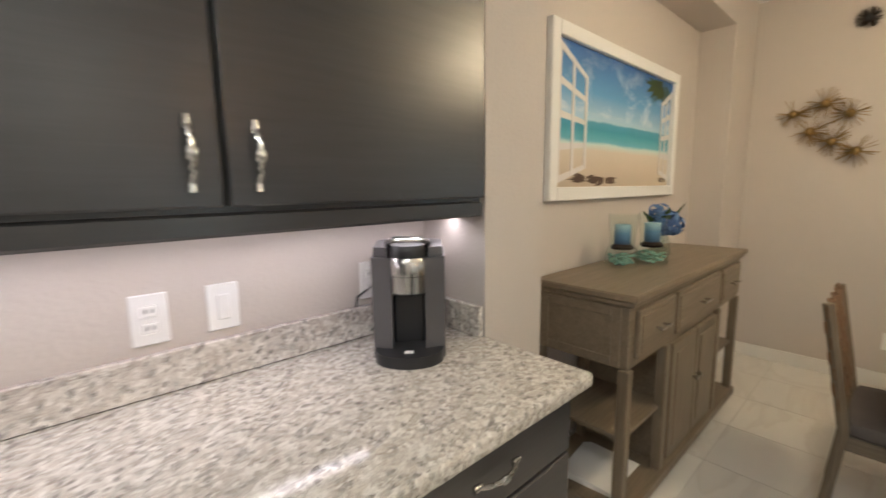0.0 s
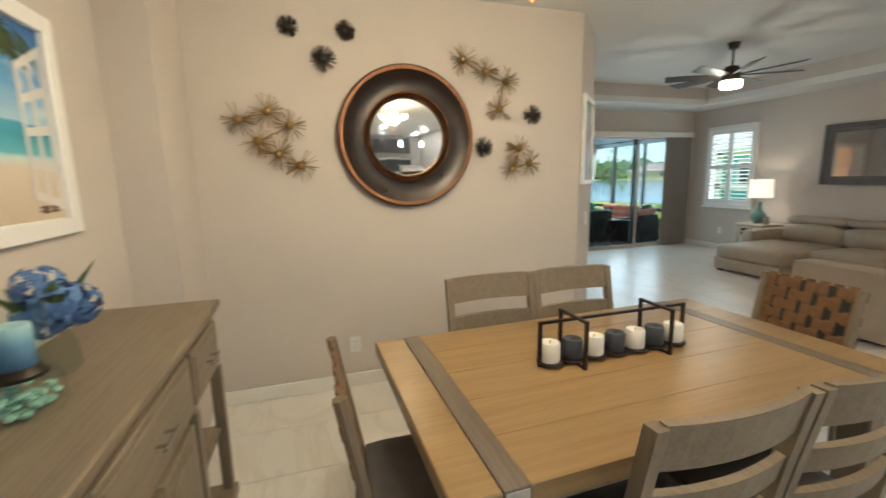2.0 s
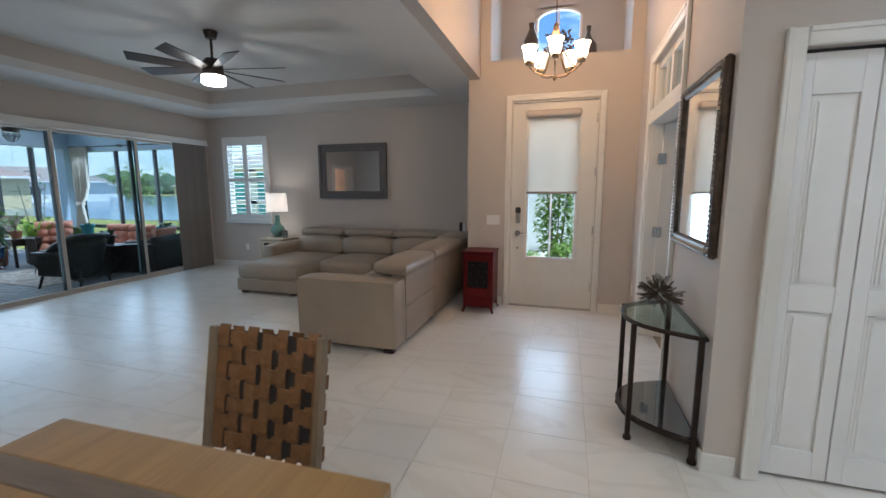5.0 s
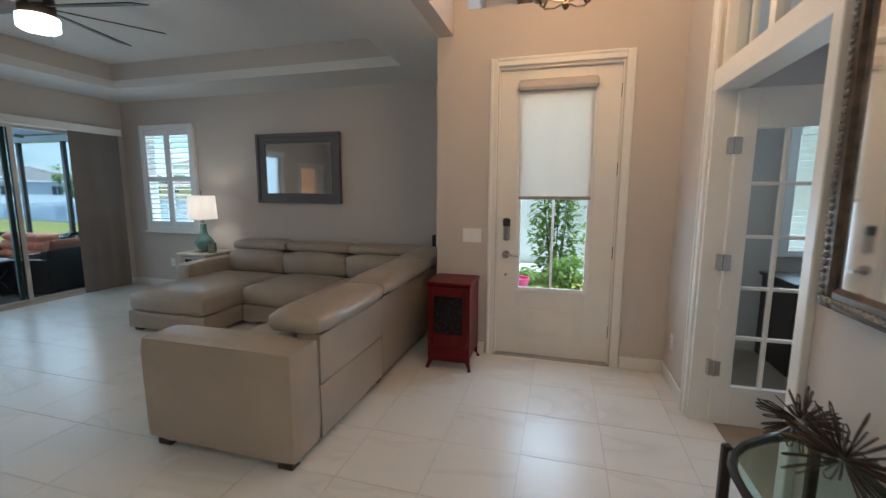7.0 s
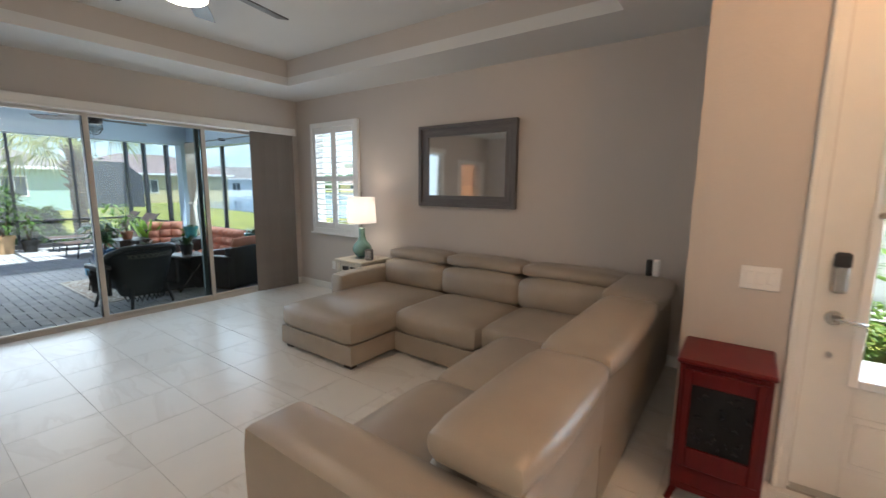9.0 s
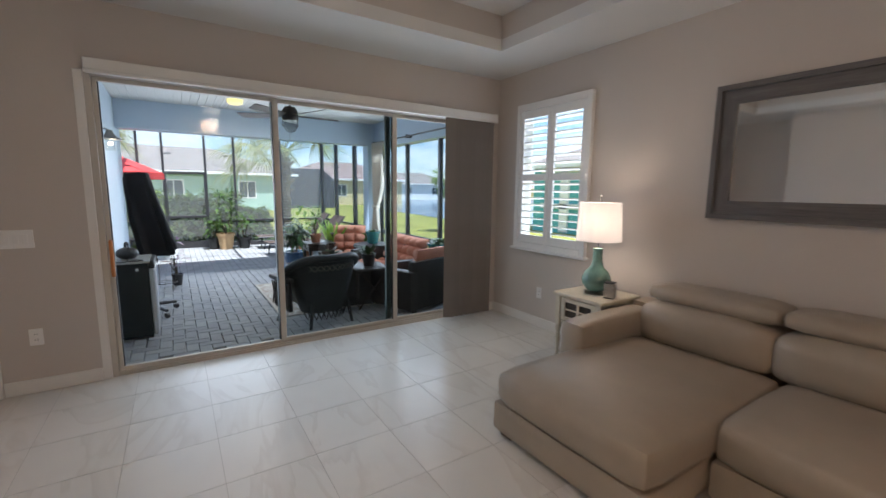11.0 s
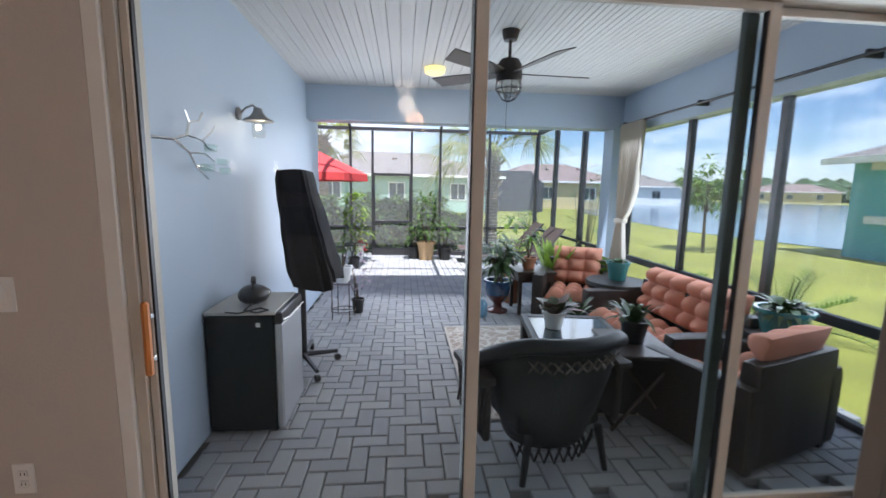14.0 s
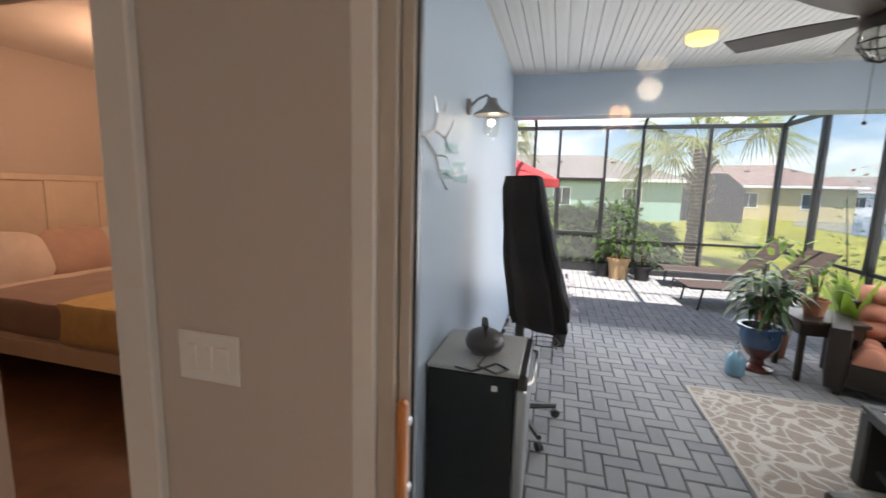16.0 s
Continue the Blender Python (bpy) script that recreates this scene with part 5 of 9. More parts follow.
def flowers():
    v = thing("flower_arrangement", pose(2.42, 0.90, 0.997), "blue silk hydrangeas in a small glass vase", "flowers")
    bm = bmesh.new()
    lathe(bm, [(0.04, 0), (0.055, 0.02), (0.05, 0.08), (0.035, 0.12), (0.04, 0.14)], 20, caps=False)
    part("vase", bm, glass("vase_glass", (0.85, 0.90, 0.88)), v)
    rnd = random.Random(4)
    for k in range(5):
        bm = bmesh.new()
        cx, cy, cz = rnd.uniform(-0.07, 0.07), rnd.uniform(-0.06, 0.05), rnd.uniform(0.17, 0.25)
        for j in range(60):
            d = Vector((rnd.gauss(0, 1), rnd.gauss(0, 1), rnd.gauss(0, 1))).normalized()
            p = Vector((cx, cy, cz)) + d * 0.055
            s = d.orthogonal().normalized()
            t = d.cross(s)
            a = rnd.uniform(0, 6.28)
            u, w = s * math.cos(a) + t * math.sin(a), t * math.cos(a) - s * math.sin(a)
            q = [p + u * 0.018 + d * 0.006, p + w * 0.018, p - u * 0.018 + d * 0.006, p - w * 0.018]
            bm.faces.new([bm.verts.new(z) for z in q])
        part("bloom", bm, per_piece("hydrangea_blue", [(0.05, 0.10, 0.26), (0.09, 0.18, 0.40), (0.16, 0.28, 0.50)], 0.7, bmp=0), v, smooth=False)
    bm = bmesh.new()
    for k in range(5):
        a = k * 1.3
        tip = Vector((0.14 * math.cos(a), 0.11 * math.sin(a), 0.22 + 0.02 * k))
        base = Vector((0.02 * math.cos(a), 0.02 * math.sin(a), 0.13))
        side = (tip - base).cross(Vector((0, 0, 1))).normalized() * 0.025
        mid = (tip + base) / 2 + Vector((0, 0, 0.02))
        bm.faces.new([bm.verts.new(q) for q in (base, mid - side, tip, mid + side)])
    part("leaves", bm, per_piece("silk_leaf", [(0.05, 0.10, 0.03), (0.09, 0.14, 0.05)], 0.6, bmp=0), v, smooth=False)


flowers()


def beach_picture():
    """Framed print: a window opened on a beach; its sashes, sea, sand and palms as thin layers."""
    p = thing("beach_picture", pose(0, 1.10, 0), "white-framed beach picture of an open window and turquoise sea", "picture")
    x0, x1, z0, z1 = 1.585, 3.055, 1.324, 2.09
    f = 0.062
    boxes("frame", [(x0, x0 + f, -0.035, 0, z0, z1), (x1 - f, x1, -0.035, 0, z0, z1), (x0 + f, x1 - f, -0.035, 0, z0, z0 + f), (x0 + f, x1 - f, -0.035, 0, z1 - f, z1)], M_WHITE, p, "white frame", 0.004)
    m = bpy.data.materials.new("beach_print")
    n, l, b = nodes_of(m)
    c = n.new("ShaderNodeTexCoord")
    sp = n.new("ShaderNodeSeparateXYZ")
    l.new(c.outputs["Generated"], sp.inputs[0])
    v = tex_coord(n, l, (1.0, 1.0, 1.6))
    cl = noise_tex(n, l, v, 3.2, 6, 0.6, 0.4)
    wob = n.new("ShaderNodeMath")
    wob.operation = "MULTIPLY_ADD"
    l.new(noise_tex(n, l, tex_coord(n, l, (2, 2, 9)), 2.0, 4), wob.inputs[0])
    wob.inputs[1].default_value = 0.05
    l.new(sp.outputs["Z"], wob.inputs[2])
    base = ramp(n, l, wob.outputs[0], [(0.0, (0.52, 0.43, 0.32)), (0.30, (0.67, 0.58, 0.48)), (0.345, (0.62, 0.72, 0.68)), (0.37, (0.14, 0.45, 0.54)), (0.46, (0.05, 0.30, 0.42)), (0.515, (0.08, 0.33, 0.48)), (0.53, (0.42, 0.60, 0.72)), (0.72, (0.12, 0.33, 0.60)), (1.0, (0.03, 0.13, 0.38))])
    cm = ramp(n, l, cl, [(0.50, (0, 0, 0)), (0.68, (1, 1, 1))])
    hi = ramp(n, l, sp.outputs["Z"], [(0.525, (0, 0, 0)), (0.56, (1, 1, 1)), (0.80, (0.7, 0.7, 0.7)), (1.0, (0.1, 0.1, 0.1))])
    mk = blend(n, l, 1.0, cm, hi, "MULTIPLY")
    bw = n.new("ShaderNodeRGBToBW")
    l.new(mk, bw.inputs["Color"])
    col = blend(n, l, bw.outputs["Val"], base, (0.80, 0.82, 0.84))
    # pale sun haze
    gd = n.new("ShaderNodeVectorMath")
    gd.operation = "DISTANCE"
    l.new(c.outputs["Generated"], gd.inputs[0])
    gd.inputs[1].default_value = (0.42, 0.5, 0.78)
    sm = ramp(n, l, gd.outputs["Value"], [(0.0, (1, 1, 1)), (0.06, (0.8, 0.8, 0.8)), (0.22, (0, 0, 0))])
    bw2 = n.new("ShaderNodeRGBToBW")
    l.new(sm, bw2.inputs["Color"])
    col = blend(n, l, bw2.outputs["Val"], col, (0.85, 0.86, 0.80))
    l.new(col, b.inputs["Base Color"])
    b.inputs["Roughness"].default_value = 0.45
    boxes("print", [(x0 + f, x1 - f, -0.012, -0.004, z0 + f, z1 - f)], m, p, "printed sea, sand and sky", 0)
    msash = plain("painted_sash", (0.72, 0.68, 0.66), 0.5, vary=0.08)
    mshade = plain("painted_shadow", (0.10, 0.06, 0.04), 0.6)

    def sash(xa, xb, za0, za1, zb0, zb1, cols, rows, w):
        bm = bmesh.new()

        def P(u, t):
            x = xa + (xb - xa) * u
            return (x, (za0 + (zb0 - za0) * u) * (1 - t) + (za1 + (zb1 - za1) * u) * t)

        def bar(u0, u1, t0, t1, d):
            q = [P(u0, t0), P(u1, t0), P(u1, t1), P(u0, t1)]
            lo = [bm.verts.new((x, -0.0125, z)) for x, z in q]
            hi2 = [bm.verts.new((x, d, z)) for x, z in q]
            bm.faces.new(hi2)
            for i in range(4):
                bm.faces.new((lo[i], lo[(i + 1) % 4], hi2[(i + 1) % 4], hi2[i]))
        for k in range(cols + 1):
            u = k / cols * (1 - w)
            bar(u, u + w, 0, 1, -0.0155)
        for k in range(rows + 1):
            t = k / rows * (1 - w * 0.6)
            bar(0, 1, t, t + w * 0.6, -0.0145)
        bmesh.ops.recalc_face_normals(bm, faces=bm.faces[:])
        part("painted_sash", bm, msash, p, "", False)

    sash(1.665, 1.92, 1.40, 2.025, 1.475, 1.90, 2, 4, 0.085)
    sash(2.83, 2.985, 1.46, 1.89, 1.415, 1.98, 2, 4, 0.10)
    # palm fronds and their shadow on the sand
    rnd = random.Random(3)
    bm = bmesh.new()
    for k in range(60):
        a = radians(rnd.uniform(150, 330))
        L = rnd.uniform(0.08, 0.22)
        o = Vector((2.72 + rnd.uniform(-0.05, 0.14), -0.0135 - 0.0001 * (k % 9), 1.985 + rnd.uniform(-0.03, 0.03)))
        d = Vector((math.cos(a), 0, math.sin(a) * 0.55)) * L
        s = Vector((-d.z, 0, d.x)).normalized() * 0.012
        q = [o, o + d * 0.5 - s, o + d, o + d * 0.5 + s]
        if all(x0 + f < v.x < x1 - f and z0 + f < v.z < z1 - f for v in q):
            bm.faces.new([bm.verts.new(v) for v in q])
    part("painted_palm", bm, plain("palm_ink", (0.05, 0.08, 0.025), 0.6, vary=0.4, scale=30), p, smooth=False)
    for cx, cz, w in ((1.93, 1.425, 0.20), (2.12, 1.415, 0.15), (2.9, 1.42, 0.07)):
        bm = bmesh.new()
        for k in range(14):
            a = rnd.uniform(-0.35, 0.35)
            o = Vector((cx, -0.0135 - 0.0001 * k, cz + rnd.uniform(-0.012, 0.012)))
            d = Vector((math.cos(a) * rnd.choice((-1, 1)), 0, math.sin(a) * 0.4)) * w * rnd.uniform(0.4, 1)
            e = Vector((0, 0, 0.007))
            bm.faces.new([bm.verts.new(v) for v in (o, o + d * 0.5 - e, o + d, o + d * 0.5 + e)])
        part("painted_shadow", bm, mshade, p, smooth=False)


beach_picture()


def round_mirror():
    r = thing("round_mirror", pose(4.03, -0.455, 1.785, 0, -90, 0), "round mirror in a wide dark bronze frame with copper rims", "mirror")
    M_BRZ = plain("dark_bronze", (0.018, 0.008, 0.004), 0.30, 0.2, spec=0.35, vary=0.4, scale=14)
    M_COP = plain("copper_rim", (0.15, 0.07, 0.032), 0.38, 0.8, vary=0.25, scale=20)
    bm = bmesh.new()
    lathe(bm, [(0.30, 0.030), (0.33, 0.028), (0.40, 0.042), (0.445, 0.062)], 64, caps=False)
    part("frame_band", bm, M_BRZ, r)
    bm = bmesh.new()
    lathe(bm, [(0.475, 0.0), (0.478, 0.05), (0.465, 0.068), (0.443, 0.064)], 64, caps=False)
    part("outer_rim", bm, M_COP, r)
    bm = bmesh.new()
    lathe(bm, [(0.302, 0.02), (0.305, 0.045), (0.29, 0.05), (0.28, 0.035), (0.272, 0.05), (0.262, 0.04), (0.258, 0.016)], 64, caps=False)
    part("inner_rim", bm, M_COP, r)
    bm = bmesh.new()
    lathe(bm, [(0.262, 0.018), (0.20, 0.0255), (0.13, 0.031), (0.06, 0.0335), (0, 0.0345)], 64, caps=False)
    part("mirror_glass", bm, M_MIRROR, r)


round_mirror()
M_GOLD = plain("antique_brass", (0.34, 0.23, 0.09), 0.35, 0.9, vary=0.3, scale=30)
M_DKSP = plain("dark_bronze_wire", (0.06, 0.042, 0.028), 0.5, 0.5)


def starburst(bm, y, z, r, rnd, x=-0.05):
    ball(bm, x, y, z, 0.030, 1, 1, 1, 2)
    for k in range(34):
        d = Vector((rnd.uniform(-0.35, 0.35), rnd.gauss(0, 1), rnd.gauss(0, 1))).normalized()
        tube(bm, [Vector((x, y, z)) + d * 0.02, Vector((x, y, z)) + d * r * rnd.uniform(0.75, 1.0)], 0.0021, 4)


def urchin_cluster(pts, seed, label):
    rnd = random.Random(seed)
    c = thing("starburst_wall_art", pose(4.03, 0, 0), label, "wall decor", "starburst wall art")
    for y, z in pts:
        bm = bmesh.new()
        starburst(bm, y, z, 0.115, rnd)
        part("starburst", bm, M_GOLD, c)
    bm = bmesh.new()
    tube(bm, [(-0.02, y, z) for y, z in pts], 0.004, 6)
    for y, z in pts:
        tube(bm, [(0.0, y, z), (-0.05, y, z)], 0.004, 6)
    part("rod", bm, M_GOLD, c)


urchin_cluster([(0.61, 1.88), (0.44, 1.93), (0.31, 1.85), (0.51, 1.75), (0.39, 1.67), (0.26, 1.60)], 1, "ring of antique brass starbursts on the wall")
urchin_cluster([(-0.86, 2.31), (-1.03, 2.24), (-1.19, 2.18), (-1.14, 1.99)], 2, "trail of antique brass starbursts on the wall")
urchin_cluster([(-1.30, 1.71), (-1.25, 1.56), (-1.39, 1.60)], 3, "trio of antique brass starbursts on the wall")
for k, (y, z, r) in enumerate(((0.28, 2.45, 0.072), (0.08, 2.27, 0.09), (-0.07, 2.45, 0.072), (-1.43, 1.96, 0.082), (-1.03, 1.72, 0.08))):
    rnd = random.Random(40 + k)
    u = thing("wire_urchin", pose(4.03, y, z), "dark bronze wire urchin on the dining wall", "wall decor", "wire urchins")
    bm = bmesh.new()
    for j in range(150):
        d = Vector((-abs(rnd.gauss(0, 0.6)), rnd.gauss(0, 1), rnd.gauss(0, 1))).normalized()
        tube(bm, [d * 0.01, d * r * rnd.uniform(0.85, 1.0)], 0.0016, 3)
    part("spine_ball", bm, M_DKSP, u)
    bm = bmesh.new()
    ball(bm, -0.014, 0, 0, 0.026, 0.7, 1, 1, 2)
    part("core", bm, M_BLACK, u)
# pendant over the table: only its glass tip hangs into view
pd = thing("pendant_lamp", pose(2.4, -0.52, 0), "bronze pendant lamp with an amber glass finial over the table", "pendant lamp")
bm = bmesh.new()
lathe(bm, [(0.0, 2.055), (0.012, 2.07), (0.016, 2.09), (0.006, 2.11)], 14)
part("finial", bm, glow("amber_glass", (1.0, 0.30, 0.08), 1.2), pd)
bm = bmesh.new()
tube(bm, [(0, 0, 2.11), (0, 0, 2.72)], 0.006, 8)
lathe(bm, [(0.06, 2.70), (0.06, 2.72)], 16)
part("stem", bm, M_DKSP, pd)
for k in range(5):
    a = k * 2 * math.pi / 5
    bm = bmesh.new()
    tube(bm, [(0, 0, 2.2), (0.12 * math.cos(a), 0.12 * math.sin(a), 2.16), (0.24 * math.cos(a), 0.24 * math.sin(a), 2.27)], 0.007, 6)
    part("arm", bm, M_DKSP, pd)
    bm = bmesh.new()
    lathe(bm, [(0.03, 2.28), (0.05, 2.32), (0.065, 2.38)], 14, 0.24 * math.cos(a), 0.24 * math.sin(a))
    part("shade", bm, glow("frosted_shade", (1.0, 0.80, 0.55), 4.0), pd)


def splay_picture():
    a = thing("framed_print", pose(4.24, -2.08, 1.785, 0, 0, 135), "tall white-framed print on the splayed wall", "picture")
    w, h = 0.24, 0.36
    boxes("frame", [(-w, -w + 0.035, 0, 0.028, -h, h), (w - 0.035, w, 0, 0.028, -h, h), (-w + 0.035, w - 0.035, 0, 0.028, -h, -h + 0.035), (-w + 0.035, w - 0.035, 0, 0.028, h - 0.035, h)], M_WHITE, a, bev=0.003)
    boxes("print", [(-w + 0.035, w - 0.035, 0.004, 0.012, -h + 0.035, h - 0.035)], plain("grey_blue_print", (0.52, 0.56, 0.58), 0.15, vary=0.35, scale=5), a, bev=0)


splay_picture()
wall_plate(pose(4.30, -2.14, 1.12, 0, 0, -45), 0.075, 0.12, "1", "white switch plate on the splayed wall")


# ---- living room ----
M_LEATHER = plain("taupe_leather", (0.37, 0.31, 0.245), 0.34, vary=0.10, scale=3, bmp=0.16, fine=160)
M_DKWOOD = wood("dark_foot_wood", (0.02, 0.012, 0.008), (0.05, 0.03, 0.02), 0.4, 0)


def sofa():
    s = thing("sectional_sofa", pose(0, 0, 0), "taupe leather sectional sofa with chaise and raised headrests", "sofa")

    def pad(name, *b, r=0.05, puff=0.015, cuts=6, label=""):
        bm = bmesh.new()
        cushion(bm, *b, r=r, puff=puff, cuts=cuts, seed=len(s.children))
        return part(name, bm, M_LEATHER, s, label)

    # run along the foyer side
    pad("arm", 2.93, 3.91, -4.54, -4.27, 0.035, 0.642, r=0.035, puff=0.010)
    pad("outer_back_lower", 2.93, 3.06, -5.37, -4.535, 0.045, 0.36, r=0.012, puff=0.006)
    pad("outer_back_upper", 2.925, 3.08, -5.37, -4.535, 0.362, 0.655, r=0.016, puff=0.010)
    pad("outer_back_lower", 2.93, 3.06, -7.38, -5.38, 0.045, 0.66, r=0.014, puff=0.008)
    pad("headrest", 2.90, 3.26, -5.37, -4.50, 0.645, 0.775, r=0.06, puff=0.012)
    pad("headrest", 2.90, 3.26, -6.55, -5.38, 0.65, 0.78, r=0.06, puff=0.012)
    pad("corner_top", 2.90, 3.30, -7.38, -6.56, 0.66, 0.79, r=0.06, puff=0.01)
    pad("back_cushion", 3.06, 3.30, -5.36, -4.55, 0.36, 0.62, r=0.06, puff=0.03)
    pad("back_cushion", 3.06, 3.30, -6.54, -5.38, 0.36, 0.63, r=0.06, puff=0.03)
    pad("seat_base", 3.06, 3.84, -6.30, -4.54, 0.045, 0.26, r=0.02, puff=0.004)
    pad("seat_cushion", 3.20, 3.90, -5.40, -4.54, 0.26, 0.425, r=0.06, puff=0.018)
    pad("seat_cushion", 3.20, 3.90, -6.28, -5.41, 0.26, 0.425, r=0.06, puff=0.018)
    # corner
    pad("corner_seat", 3.10, 4.12, -7.10, -6.29, 0.20, 0.425, r=0.06, puff=0.014)
    pad("corner_base", 3.10, 4.10, -7.10, -6.24, 0.03, 0.21, r=0.02, puff=0.002)
    # run along the front wall
    pad("seat_base", 4.11, 4.97, -7.10, -6.225, 0.03, 0.22, r=0.02, puff=0.004)
    pad("seat_cushion", 4.11, 4.97, -7.06, -6.22, 0.20, 0.425, r=0.07, puff=0.02)
    for a, b in ((3.26, 4.16), (4.17, 5.04), (5.05, 5.86)):
        pad("back_cushion", a, b, -7.34, -7.02, 0.38, 0.665, r=0.07, puff=0.03)
        pad("headrest", a, b, -7.42, -7.10, 0.67, 0.79, r=0.055, puff=0.012)
    pad("back_frame", 3.08, 6.03, -7.43, -7.20, 0.045, 0.62, r=0.02, puff=0.0)
    # chaise
    pad("chaise_base", 4.98, 5.955, -7.10, -5.73, 0.03, 0.215, r=0.025, puff=0.006)
    pad("chaise_cushion", 4.98, 5.95, -7.08, -5.73, 0.19, 0.415, r=0.075, puff=0.022, cuts=8)
    pad("arm", 5.85, 6.06, -7.30, -6.40, 0.05, 0.58, r=0.05, puff=0.012)
    for x, y in ((2.96, -4.30), (3.76, -4.30), (2.96, -7.3), (5.02, -5.77), (5.82, -5.77), (5.98, -6.45), (2.96, -5.34), (4.5, -6.30)):
        boxes("foot", [(x, x + 0.09, y - 0.06, y + 0.01, 0.0, 0.04)], M_DKWOOD, s, "dark wooden block foot", 0.004)


sofa()
sp = thing("smart_speaker", pose(3.08, -7.28, 0.79), "small white and black speaker on the sofa corner", "speaker")
boxes("shell", [(-0.05, 0.0, -0.03, 0.03, 0, 0.14)], M_WHITE, sp, bev=0.01)
boxes("grille", [(0.001, 0.05, -0.03, 0.03, 0, 0.14)], M_BLACK, sp, bev=0.01)


def wall_mirror():
    M_FR = wood("weathered_grey_frame", (0.095, 0.085, 0.08), (0.165, 0.15, 0.145), 0.5, 0)
    M_FZ = wood("weathered_grey_frame_upright", (0.095, 0.085, 0.08), (0.165, 0.15, 0.145), 0.5, 2)
    w = thing("wall_mirror", pose(5.023, -7.45, 1.73, 0, 0, 180), "rectangular mirror in a wide weathered grey frame", "mirror")
    a, b, f = 0.622, 0.45, 0.125
    for s in (-1, 1):
        bm = bmesh.new()
        prism(bm, [(s * a, -b), (s * a, b), (s * (a - f), b - f), (s * (a - f), -b + f)], 0, 0.035, pose(0, 0, 0, 90))
        prism(bm, [(s * a, -b), (s * a, b), (s * (a - 0.035), b - 0.035), (s * (a - 0.035), -b + 0.035)], 0.035, 0.055, pose(0, 0, 0, 90))
        part("frame_stile", bm, M_FZ, w, "", False)
        bm = bmesh.new()
        prism(bm, [(-a, s * b), (a, s * b), (a - f, s * (b - f)), (-a + f, s * (b - f))], 0, 0.035, pose(0, 0, 0, 90))
        prism(bm, [(-a, s * b), (a, s * b), (a - 0.035, s * (b - 0.035)), (-a + 0.035, s * (b - 0.035))], 0.035, 0.055, pose(0, 0, 0, 90))
        part("frame_rail", bm, M_FR, w, "", False)
    boxes("mirror_glass", [(-a + f, a - f, -0.02, -0.008, -b + f, b - f)], M_MIRROR, w, bev=0)


wall_mirror()


def end_table():
    M_CREAM = plain("distressed_cream_paint", (0.60, 0.55, 0.45), 0.55, vary=0.12, scale=9)
    t = thing("end_table", pose(6.30, -7.11, 0), "cream painted end table with a glazed drawer front", "side table")
    a, b = 0.22, 0.235
    boxes("top", [(-a - 0.02, a + 0.02, -b - 0.02, b + 0.02, 0.59, 0.62)], M_CREAM, t, bev=0.006)
    boxes("cabinet", [(-a + 0.02, a - 0.02, -b + 0.02, b - 0.02, 0.36, 0.375), (-a + 0.02, a - 0.02, -b + 0.02, -b + 0.035, 0.375, 0.59), (-a + 0.02, -a + 0.035, -b + 0.035, b - 0.02, 0.375, 0.59)], M_CREAM, t)
    d = boxes("door", [(a - 0.02, a - 0.005, -b + 0.05, -b + 0.09, 0.385, 0.58), (a - 0.02, a - 0.005, b - 0.09, b - 0.05, 0.385, 0.58), (a - 0.02, a - 0.005, -b + 0.09, b - 0.09, 0.545, 0.58), (a - 0.02, a - 0.005, -b + 0.09, b - 0.09, 0.385, 0.42),
                       (a - 0.018, a - 0.007, -0.012, 0.012, 0.42, 0.545), (a - 0.018, a - 0.007, -b + 0.09, b - 0.09, 0.477, 0.49)], M_CREAM, t)
    boxes("door", [(-a + 0.05, -a + 0.09, b - 0.02, b - 0.005, 0.385, 0.58), (a - 0.09, a - 0.05, b - 0.02, b - 0.005, 0.385, 0.58), (-a + 0.09, a - 0.09, b - 0.02, b - 0.005, 0.545, 0.58), (-a + 0.09, a - 0.09, b - 0.02, b - 0.005, 0.385, 0.42),
                   (-0.012, 0.012, b - 0.018, b - 0.007, 0.42, 0.545), (-a + 0.09, a - 0.09, b - 0.018, b - 0.007, 0.477, 0.49)], M_CREAM, t)
    # solid block fills the cabinet; the dimness behind the door frames is its colour
    boxes("shade_block", [(-a + 0.04, a - 0.025, -b + 0.04, b - 0.025, 0.376, 0.588)], plain("cabinet_shade_brown", (0.05, 0.04, 0.032), 0.6), t, bev=0)
    for x in (-a + 0.02, a - 0.02):
        for y in (-b + 0.02, b - 0.02):
            bm = bmesh.new()
            box(bm, x - 0.022, x + 0.022, y - 0.022, y + 0.022, 0.34, 0.59, bev=0.004)
            lathe(bm, [(0.014, 0.0), (0.026, 0.01), (0.016, 0.03), (0.013, 0.12), (0.022, 0.22), (0.014, 0.27), (0.026, 0.31), (0.02, 0.34)], 14, x, y)
            part("leg", bm, M_CREAM, t)
    boxes("lower_shelf", [(-a + 0.03, a - 0.03, -b + 0.03, b - 0.03, 0.085, 0.105)], M_CREAM, t, bev=0.004)
    M_BSK = plain("brown_basket", (0.10, 0.05, 0.025), 0.7, vary=0.4, scale=40, bmp=0.6, fine=90)
    bm = bmesh.new()
    box(bm, -0.15, 0.17, -0.17, 0.18, 0.0, 0.19, bev=0.015)
    solid("storage_basket", bm, M_BSK, "brown woven basket on the end table's shelf", "basket", m=pose(6.29, -7.11, 0.105))


end_table()


